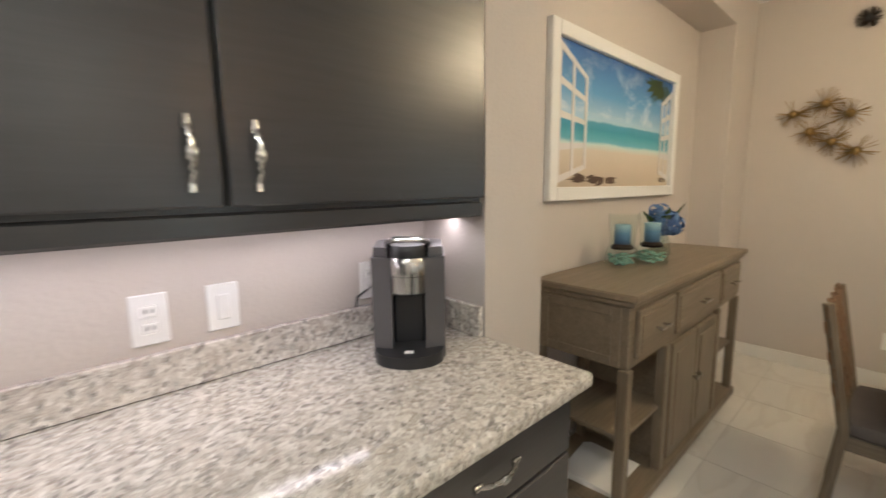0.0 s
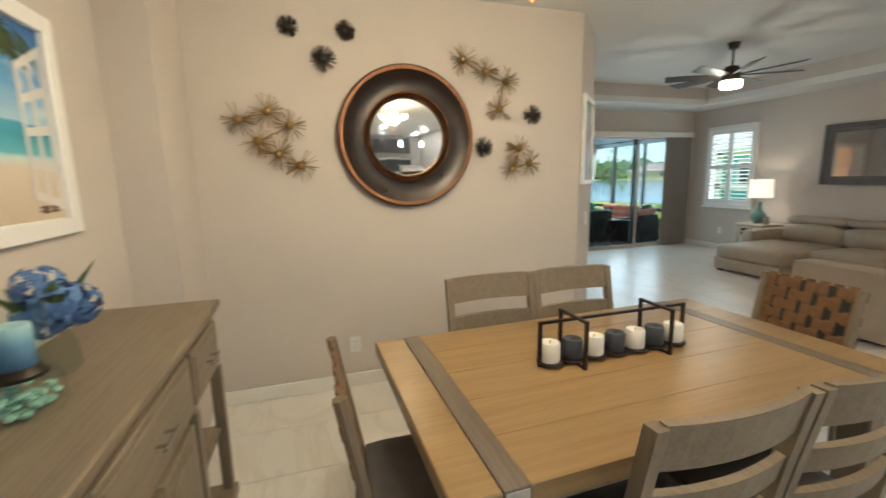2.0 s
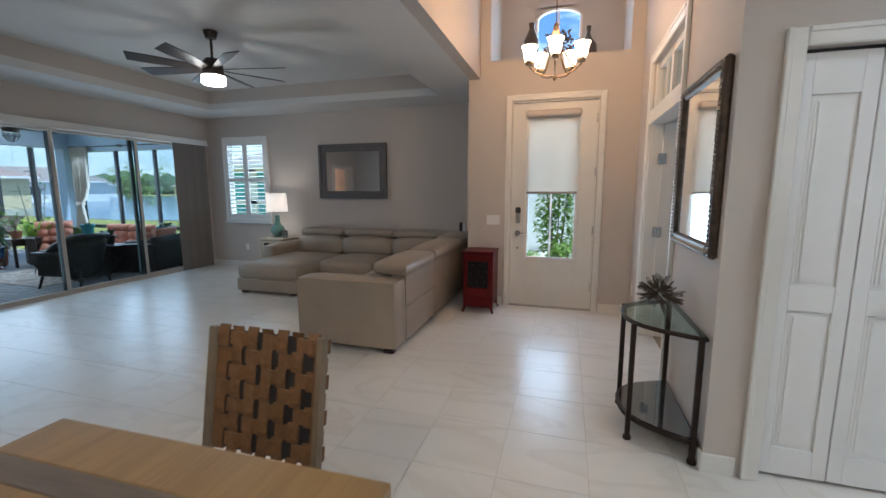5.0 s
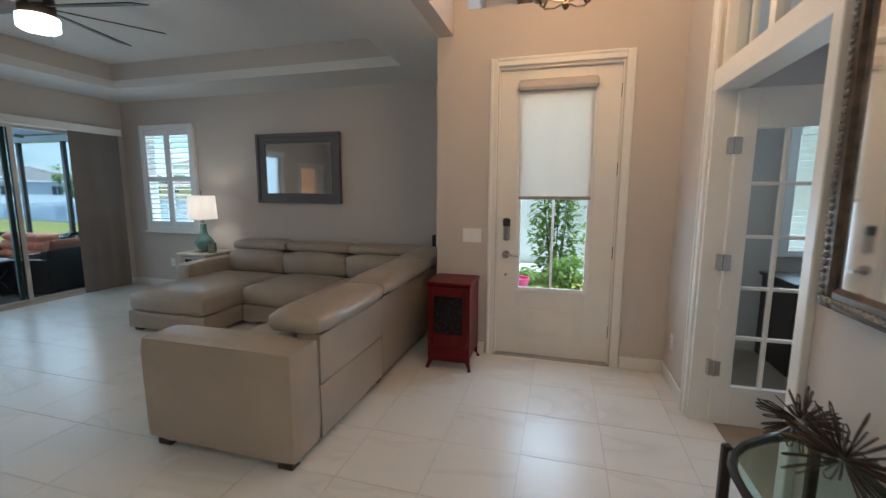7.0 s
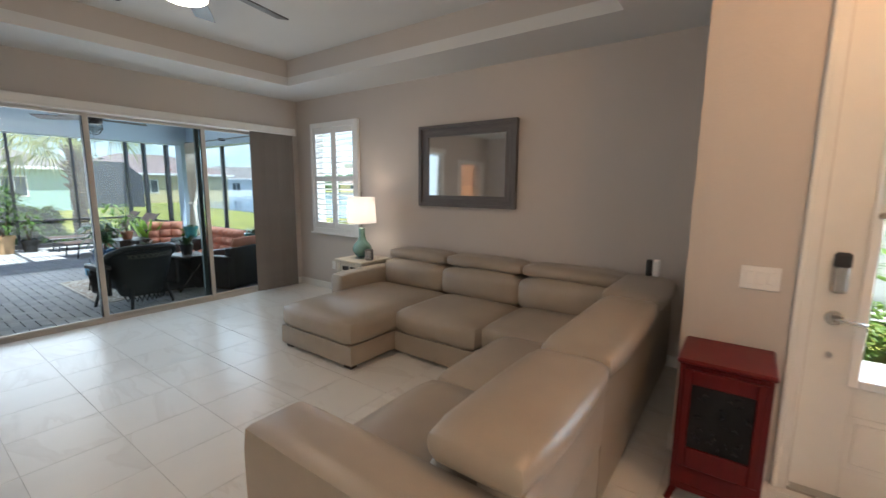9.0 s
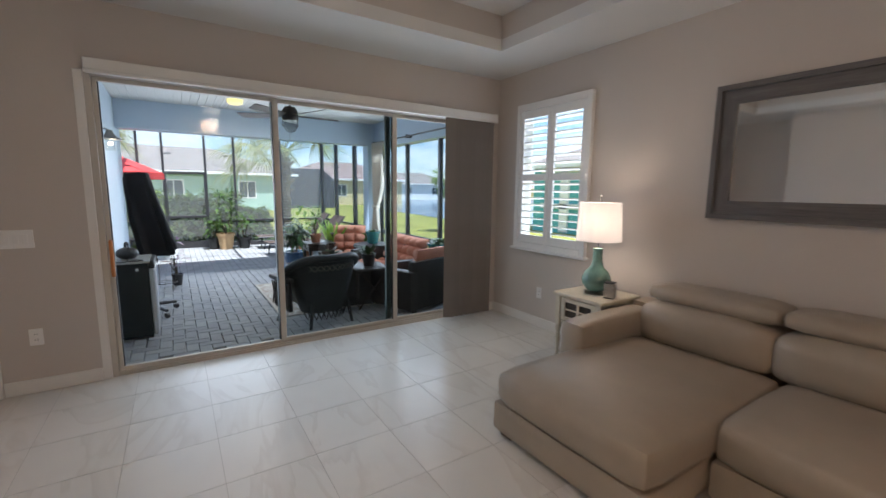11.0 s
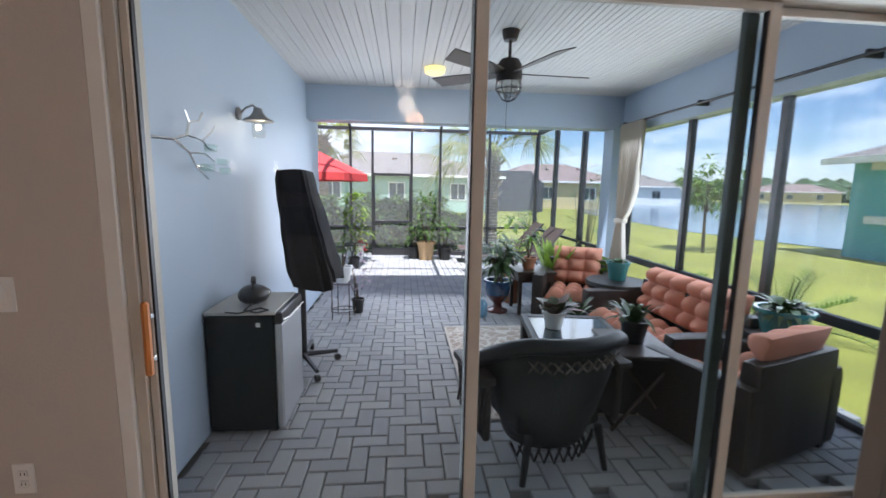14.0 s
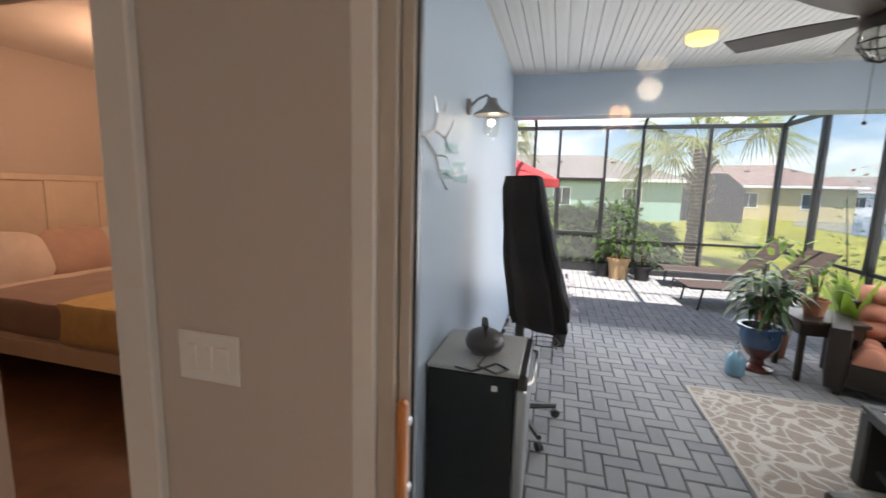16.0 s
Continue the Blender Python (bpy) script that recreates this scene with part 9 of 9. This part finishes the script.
G_HEDGE = per_piece("hedge_leaf", [(0.06, 0.13, 0.025), (0.10, 0.20, 0.04), (0.16, 0.27, 0.07)], 0.55, bmp=0, thin=0.45)
for k, y in enumerate((-2.6, -3.6, -4.5, -5.3, -6.0)):
    shrub("hedge_shrub", 17.2 + 0.2 * (k % 2), y, -0.17, 0.75, 0.80, (1.62 + 0.1 * (k % 2)) * (1 if k < 4 else 0.75), 2600, G_HEDGE, 60 + k, "dense clipped green hedge shrub beyond the gate", "hedge", 0.17, "hedge beyond the gate")
shrub("small_shrub", 26, -10.5, -0.17, 0.8, 0.8, 0.9, 500, G_HEDGE, 71, "round green shrub on the lawn")
shrub("small_shrub", 20.5, -9.3, -0.17, 0.5, 0.5, 0.5, 300, G_HEDGE, 72, "low green shrub on the lawn")
shrub("flowering_shrub", 14.9, -8.5, -0.17, 0.55, 0.55, 2.3, 260, G_MID, 73, "airy shrub with red blooms outside the screen", "shrub", 0.08)
bm = bmesh.new()
for k in range(24):
    leaf_blade(bm, Vector((0.25 * math.cos(k), 0.2 * math.sin(k * 1.7), 1.9 + 0.3 * math.sin(k * 2.3))), Vector((math.cos(k * 2), math.sin(k * 3), 0.3)), 0.09, 0.06, 0.2, seg=2)
rf = thing("red_bloom", pose(14.9, -8.5, -0.17), "red hibiscus blooms on the tall shrub", "flowers")
part("petals", bm, bpy.data.materials["red_petal"], rf, smooth=False)


def palm(x, y, h, r, seed):
    rnd = random.Random(seed)
    p = thing("palm_tree", pose(x, y, -0.17), "sabal palm with a rough trunk and fan-shaped fronds", "palm tree")
    M_TR = plain("palm_bark", (0.26, 0.20, 0.15), 0.9, vary=0.4, scale=8, bmp=0.9, fine=30)
    bm = bmesh.new()
    prof = []
    k = 0
    z = 0.0
    while z < h:
        rr = 0.20 - 0.05 * z / h + (0.10 * max(0, (z / h - 0.55)) if z / h > 0.55 else 0)
        prof += [(rr * 0.92, z), (rr * 1.08, z + 0.07)]
        z += 0.09
    lathe(bm, prof, 14)
    soften(bm, seed, 0.03, 5)
    part("trunk", bm, M_TR, p)
    bm = bmesh.new()
    for k in range(40):
        a = rnd.uniform(0, 6.283)
        zz = rnd.uniform(0.55, 1.0) * h
        o = Vector((0.17 * math.cos(a), 0.17 * math.sin(a), zz))
        tube(bm, [o, o + Vector((0.16 * math.cos(a), 0.16 * math.sin(a), 0.14))], 0.035, 5, taper=0.5)
    part("boots", bm, M_TR, p)
    for k in range(22):
        bm = bmesh.new()
        a = k * 2.399 + rnd.uniform(-0.2, 0.2)
        el = rnd.uniform(-0.35, 1.1)
        d = Vector((math.cos(a) * math.cos(el), math.sin(a) * math.cos(el), math.sin(el)))
        o = Vector((0, 0, h)) + d * 0.1
        tip = o + d * r * 0.5 - Vector((0, 0, 0.05))
        tube(bm, [o, (o + tip) / 2 + Vector((0, 0, 0.05)), tip], 0.014, 5, taper=0.6)
        side = d.cross(Vector((0, 0, 1))).normalized()
        for j in range(26):
            f = radians(-78 + 156 * j / 25)
            q = d * math.cos(f) + side * math.sin(f) + Vector((0, 0, rnd.uniform(-0.1, 0.1)))
            leaf_blade(bm, tip, q, r * 0.62 * (0.7 + 0.3 * math.cos(f)) * rnd.uniform(0.85, 1.1), 0.035, 0.55 + 0.3 * abs(math.sin(f)), 0.2, 3)
        part("frond", bm, per_piece("palm_frond", [(0.19, 0.25, 0.07), (0.30, 0.34, 0.11), (0.42, 0.42, 0.18)], 0.5, bmp=0, thin=0.45) if k == 0 else bpy.data.materials["palm_frond"], p, smooth=False)


palm(18.3, -7.2, 2.75, 2.1, 1)
palm(21.5, -1.9, 3.4, 1.5, 2)


def leafy_tree(x, y, h, r, seed, n=900):
    rnd = random.Random(seed)
    t = thing("young_tree", pose(x, y, -0.17), "young lawn tree with an open round crown", "tree")
    bm = bmesh.new()
    tube(bm, [(0, 0, 0), (0.04, 0.02, h * 0.4), (0, 0, h * 0.75)], 0.05, 7, taper=0.5)
    for k in range(7):
        a = k * 2.4
        tube(bm, [(0, 0, h * 0.45), (r * 0.6 * math.cos(a), r * 0.6 * math.sin(a), h * 0.75)], 0.02, 5, taper=0.4)
    part("trunk", bm, G_STEM, t)
    bm = bmesh.new()
    cl = [(Vector((rnd.gauss(0, 0.45) * r, rnd.gauss(0, 0.45) * r, h * rnd.uniform(0.5, 1.0))), r * rnd.uniform(0.25, 0.45)) for k in range(14)]
    for k in range(n):
        c, q = cl[k % 14]
        d = Vector((rnd.gauss(0, 1), rnd.gauss(0, 1), rnd.gauss(0, 1))).normalized()
        leaf_blade(bm, c + d * q * rnd.random() ** 0.4, d, 0.14, 0.07, 0.3, seg=2)
    part("crown", bm, G_LITE, t, smooth=False)


def palmetto(x, y, n, L, seed):
    """Low palm of long narrow leaflets on arching ribs."""
    rnd = random.Random(seed)
    p = thing("palmetto_shrub", pose(x, y, -0.17), "low spiky palm shrub on the lawn outside the screen", "shrub")
    for k in range(n):
        a, el = k * 2.399 + rnd.uniform(-0.2, 0.2), rnd.uniform(0.35, 1.25)
        bm = bmesh.new()
        d = Vector((math.cos(a) * math.cos(el), math.sin(a) * math.cos(el), math.sin(el)))
        pts = [d * (L * u) - Vector((0, 0, 0.45 * L * u * u * math.cos(el))) for u in np.linspace(0, 1, 8)]
        tube(bm, pts, 0.010, 5, taper=0.4)
        side = d.cross(Vector((0, 0, 1))).normalized()
        for j in range(2, 8):
            for h in (0.0, 0.5):
                o = pts[j] if h == 0 or j == 7 else (pts[j] + pts[j + 1]) / 2
                for s in (-1, 1):
                    leaf_blade(bm, o, d * 0.7 + side * s + Vector((0, 0, 0.25)), L * 0.34 * (1.15 - 0.07 * j), 0.028, 0.25, seg=2)
        part("frond", bm, G_LITE if k % 3 else G_MID, p, smooth=False)


palmetto(11.0, -9.3, 16, 0.95, 5)
palmetto(12.6, -9.0, 12, 0.7, 6)
leafy_tree(17.5, -13.2, 2.6, 0.9, 31)


def house(x, y, w, d, wall_m, roof_m, rot, seed, label, wh=2.7, rh=2.0):
    """Single-storey house with a hipped roof; its front faces local -x."""
    h = thing("neighbour_house", pose(x, y, -0.17, 0, 0, rot), label, "house")
    boxes("wall", [(0, d, -w / 2, w / 2, 0, wh)], wall_m, h, bev=0)
    bm = bmesh.new()
    e = 0.5
    lo = [bm.verts.new(q) for q in ((-e, -w / 2 - e, wh), (d + e, -w / 2 - e, wh), (d + e, w / 2 + e, wh), (-e, w / 2 + e, wh))]
    ra, rb = bm.verts.new((d / 2, -w / 2 + d / 2 * 0.8, wh + rh)), bm.verts.new((d / 2, w / 2 - d / 2 * 0.8, wh + rh))
    for f in ((lo[0], lo[1], ra), (lo[1], lo[2], rb, ra), (lo[2], lo[3], rb), (lo[3], lo[0], ra, rb)):
        bm.faces.new(f)
    bm.faces.new(lo[::-1])
    rf = part("roof", bm, roof_m, h, "", False)
    bm = bmesh.new()
    for k in range(3):
        yy = -w / 4 + k * w / 4
        box(bm, d * 0.30, d * 0.30 + 0.3, yy - 0.2, yy + 0.2, wh + rh * 0.58, wh + rh * 0.58 + 0.22)
    part("roof_vent", bm, M_DARKALU, rf)
    boxes("fascia", [(-e - 0.02, -e + 0.02, -w / 2 - e, w / 2 + e, wh - 0.16, wh + 0.02)], M_WHITE, h)
    rnd = random.Random(seed)
    for k in range(3):
        yy = -w / 2 + w * (0.2 + 0.3 * k)
        wn2 = boxes("window", [(-0.03, 0.02, yy - 0.6, yy + 0.6, 0.9, 2.15)], M_WHITE, h)
        boxes("pane", [(-0.04, -0.031, yy - 0.52, yy - 0.03, 0.98, 2.07), (-0.04, -0.031, yy + 0.03, yy + 0.52, 0.98, 2.07)], plain("far_glass", (0.05, 0.07, 0.08), 0.05) if "far_glass" not in bpy.data.materials else bpy.data.materials["far_glass"], wn2, bev=0)
    return h


M_MINT = plain("mint_stucco", (0.36, 0.52, 0.46), 0.8)
M_TEALW = plain("teal_stucco", (0.12, 0.42, 0.44), 0.8)
M_YEL = plain("pale_yellow_stucco", (0.62, 0.52, 0.30), 0.8)
M_WHT = plain("white_stucco", (0.80, 0.80, 0.78), 0.8)
M_SHING = plain("grey_brown_shingles", (0.24, 0.215, 0.20), 0.9, vary=0.3, scale=3, bmp=0.6, fine=12)
M_SHINGR = plain("red_brown_shingles", (0.26, 0.19, 0.17), 0.9, vary=0.3, scale=3, bmp=0.6, fine=12)
house(37, -4.2, 15, 11, M_MINT, M_SHING, 4, 1, "mint green single-storey house with a grey-brown hip roof")
house(47, -19, 13, 11, M_YEL, M_SHINGR, -14, 2, "pale yellow house with a reddish hip roof")
house(66, -37, 15, 12, M_WHT, M_SHING, -25, 3, "white house with a grey hip roof far across the lawn")
house(100, -62, 18, 13, M_WHT, M_SHING, -35, 4, "distant pale house across the lake")
house(98, -96, 18, 13, M_YEL, M_SHINGR, -45, 5, "distant cream house across the lake")
house(80, -122, 18, 13, M_MINT, M_SHING, -55, 6, "distant green house across the lake")
house(9.0, -17.0, 16, 10, M_TEALW, M_SHING, -90, 7, "teal and white neighbouring house beyond the side window")
structure("neighbour_trim", [(1.5, 16.5, -17.05, -16.9, 0.8, 1.0), (1.5, 16.5, -17.05, -16.9, 2.2, 2.5), (12.1, 12.5, -17.05, -16.9, -0.1, 2.5), (15.1, 15.5, -17.05, -16.9, -0.1, 2.5)], M_WHT, "white trim on the neighbouring house", "trim")
# dark screen enclosure of a far house
se = thing("far_screen_room", pose(40, -13.6, -0.17, 0, 0, -10), "dark screened pool enclosure of a far house", "screen enclosure")
boxes("screen_wall", [(0, 5, -2.4, 2.4, 0, 2.3)], plain("far_dark_screen", (0.055, 0.055, 0.065), 0.8), se)
bm = bmesh.new()
prism(bm, [(-2.4, 2.3), (2.4, 2.3), (1.3, 3.3), (-1.3, 3.3)], 0, 5, Matrix.Rotation(radians(90), 4, "Z") @ Matrix.Rotation(radians(90), 4, "X"))
bmesh.ops.translate(bm, vec=(0, 0, 0), verts=bm.verts[:])
part("screen_roof", bm, bpy.data.materials["far_dark_screen"], se, "", False)
# far woods on the horizon
bm = bmesh.new()
rnd = random.Random(77)
for k in range(420):
    a = radians(-125 + 115 * k / 420 + rnd.uniform(-0.2, 0.2)) + radians(60)
    R = rnd.uniform(165, 190)
    cx, cy = 5 + R * math.cos(a - radians(20)), R * math.sin(a - radians(20))
    hh = rnd.uniform(4, 8.5)
    ball(bm, cx, cy, hh * 0.4 - 0.3, hh * 0.5, 1.2, 1.2, 1.0, 1)
soften(bm, 9, 1.2, 0.5)
solid("far_woods", bm, plain("far_tree_green", (0.06, 0.10, 0.045), 0.95, vary=0.4, scale=0.3, bmp=0.8, fine=1.5), "hazy far tree line on the horizon", "woods", "stuff", smooth=False)

# front garden, seen through the entry door
shrub("entry_shrub", 1.75, -10.3, -0.17, 0.6, 0.5, 2.2, 1300, G_LITE, 81, "tall green shrub in the sunlit front garden", "shrub", 0.13)
shrub("garden_shrub", 0.75, -9.4, -0.17, 0.65, 0.5, 0.95, 1300, G_LITE, 82, "yellow-green garden shrub by the entry", "shrub", 0.09, "garden shrubs")
shrub("garden_shrub", 1.55, -9.3, -0.17, 0.5, 0.4, 0.65, 900, G_LITE, 83, "low yellow-green garden shrub by the entry", "shrub", 0.08, "garden shrubs")
shrub("garden_shrub", 2.35, -9.2, -0.17, 0.45, 0.4, 0.5, 800, G_LITE, 85, "low yellow-green garden shrub beside the pot", "shrub", 0.08, "garden shrubs")
shrub("garden_shrub", -0.2, -9.6, -0.17, 0.7, 0.6, 1.2, 1200, G_LITE, 84, "green garden shrub by the entry", "shrub", 0.09, "garden shrubs")
bm = bmesh.new()
lathe(bm, [(0.10, 0), (0.15, 0.24), (0.165, 0.25), (0.165, 0.29), (0.14, 0.29), (0.13, 0.25), (0, 0.25)], 20)
solid("garden_pot", bm, plain("magenta_pot_glaze", (0.50, 0.05, 0.16), 0.35), "magenta glazed pot on the entry walk", "pot", m=pose(2.22, -8.35, -0.03))
# pale slab that also throws sunlight up onto the white wall
structure("driveway", [(-6.0, 2.8, -11.9, -10.9, -0.17, -0.13)], plain("sunlit_concrete", (0.55, 0.53, 0.50), 0.9, vary=0.08), "pale concrete driveway in the sun", "pavement")
# first box is an added white wall standing in for the outdoor glare
structure("garage_glare_wall", [(-4.0, 2.9, -12.2, -12.0, -0.16, 3.2), (2.9, 3.1, -12.0, -7.65, -0.16, 2.8)], M_WHT, "white side wall by the entry and an added wall for outdoor glare", "wall")
structure("front_walk", [(0.2, 2.8, -8.75, -6.35, -0.16, -0.03)], plain("pale_concrete", (0.50, 0.48, 0.45), 0.9, vary=0.1), "pale concrete entry walk", "pavement")
for k, x in enumerate((6.3, 7.0, 7.7, 8.4)):
    shrub("window_shrub", x, -9.2 - 0.2 * (k % 2), -0.17, 0.5, 0.45, 0.95, 420, G_LITE, 90 + k, "yellow-green shrub outside the living room window", "shrub", 0.09, "shrubs by the window")
wf = thing("window_bloom", pose(7.75, -8.6, 0.2), "red blooms outside the living room window", "flowers")
bm = bmesh.new()
rnd = random.Random(12)
for k in range(60):
    d = Vector((rnd.gauss(0, 1), rnd.gauss(0, 1), rnd.gauss(0, 1))).normalized() * rnd.uniform(0.05, 0.18)
    leaf_blade(bm, d, d, 0.07, 0.05, 0.2, seg=2)
tube(bm, [(0, 0, -0.37), (0, 0, 0)], 0.012, 5)
part("petals", bm, bpy.data.materials["red_petal"], wf, smooth=False)


# ---- floor tiles and pavers ----
P, OX, OY, G = 0.445, 1.398, -2.985, 0.0016
floor_ob = bpy.data.objects["floor"]
bm = bmesh.new()
box(bm, -P / 2 + G, P / 2 - G, -P / 2 + G, P / 2 - G, -0.0022, 0.0)
tile_me = mesh_of("tile", bm, M_TILE)
rest = bmesh.new()
count = 0
for i in range(-9, 16):
    for j in range(-11, 10):
        x0, y0 = OX + i * P, OY + j * P
        x1, y1 = x0 + P, y0 + P
        cx, cy = (x0 + x1) / 2, (y0 + y1) / 2
        if x1 < -2.0 or y0 > 1.1 or y1 < -7.45 or x0 > 8.06 or (x1 < 0.70 and y1 < -3.45) or (cx < 2.5 and y1 < -6.2):
            continue
        whole = x1 <= 8.06
        on_way = (0.9 < cx < 7.9 and -7.3 < cy < -2.3) or (0.9 < cx < 4.1 and -2.3 <= cy < 0.9)
        if whole and on_way and count < 298:
            t = new("tile", tile_me)
            t.parent = floor_ob
            t.location = (cx, cy, 0)
            count += 1
        else:
            box(rest, x0 + G, min(x1, 8.06) - G, y0 + G, y1 - G, -0.0022, 0.0)
part("outer_tiles", rest, M_TILE, floor_ob, "", False)["kind"] = "stuff"

M_PAVE = per_piece("grey_concrete_paver", [(0.26, 0.265, 0.28), (0.32, 0.32, 0.325), (0.37, 0.37, 0.365), (0.29, 0.295, 0.31)], 0.8, 70, 0.4)
W = 0.103
patio_ob = bpy.data.objects["patio"]
pave = []
for h in (True, False):
    a, b = (2 * W, W) if h else (W, 2 * W)
    bm = bmesh.new()
    b2 = bmesh.new()
    v = [b2.verts.new(q) for q in ((0.003, 0.003, -0.05), (a - 0.003, 0.003, -0.05), (a - 0.003, b - 0.003, -0.05), (0.003, b - 0.003, -0.05),
                                   (0.003, 0.003, -0.008), (a - 0.003, 0.003, -0.008), (a - 0.003, b - 0.003, -0.008), (0.003, b - 0.003, -0.008),
                                   (0.009, 0.009, -0.002), (a - 0.009, 0.009, -0.002), (a - 0.009, b - 0.009, -0.002), (0.009, b - 0.009, -0.002))]
    for k in range(4):
        q = (k + 1) % 4
        b2.faces.new((v[k], v[q], v[4 + q], v[4 + k]))
        b2.faces.new((v[4 + k], v[4 + q], v[8 + q], v[8 + k]))
    b2.faces.new((v[8], v[9], v[10], v[11]))
    join_bm(bm, b2)
    pave.append(mesh_of("paver", bm, M_PAVE))
near, verts, faces = 0, [], []
shape = [[(tuple(vv.co)) for vv in m.vertices] for m in pave]
polys = [[tuple(p.vertices) for p in m.polygons] for m in pave]
rnd = random.Random(2)
nx, ny = int((16.2 - 8.24) / W), int((-3.4 + 7.7) / W)
for i in range(nx):
    for j in range(-1, ny + 18):
        k = (i - j) % 4
        if k not in (0, 3):
            continue
        s = 0 if k == 0 else 1
        x, y = 8.24 + i * W, -7.70 + j * W
        if y > LY1 - 0.12 and x < 12.3:
            continue
        dz = rnd.uniform(-0.0015, 0.0015)
        if near < 298 and 8.24 <= x < 10.5 and -5.2 < y < -3.7:
            o = new("paver", pave[s])
            o.parent = patio_ob
            o.location = (x, y, dz)
            near += 1
        else:
            base = len(verts)
            verts += [(vx + x, vy + y, vz + dz) for vx, vy, vz in shape[s]]
            faces += [tuple(base + q for q in f) for f in polys[s]]
me = bpy.data.meshes.new("outer_pavers")
me.from_pydata(verts, [], faces)
me.materials.append(M_PAVE)
o = new("outer_pavers", me)
o.parent = patio_ob
o["kind"] = "stuff"
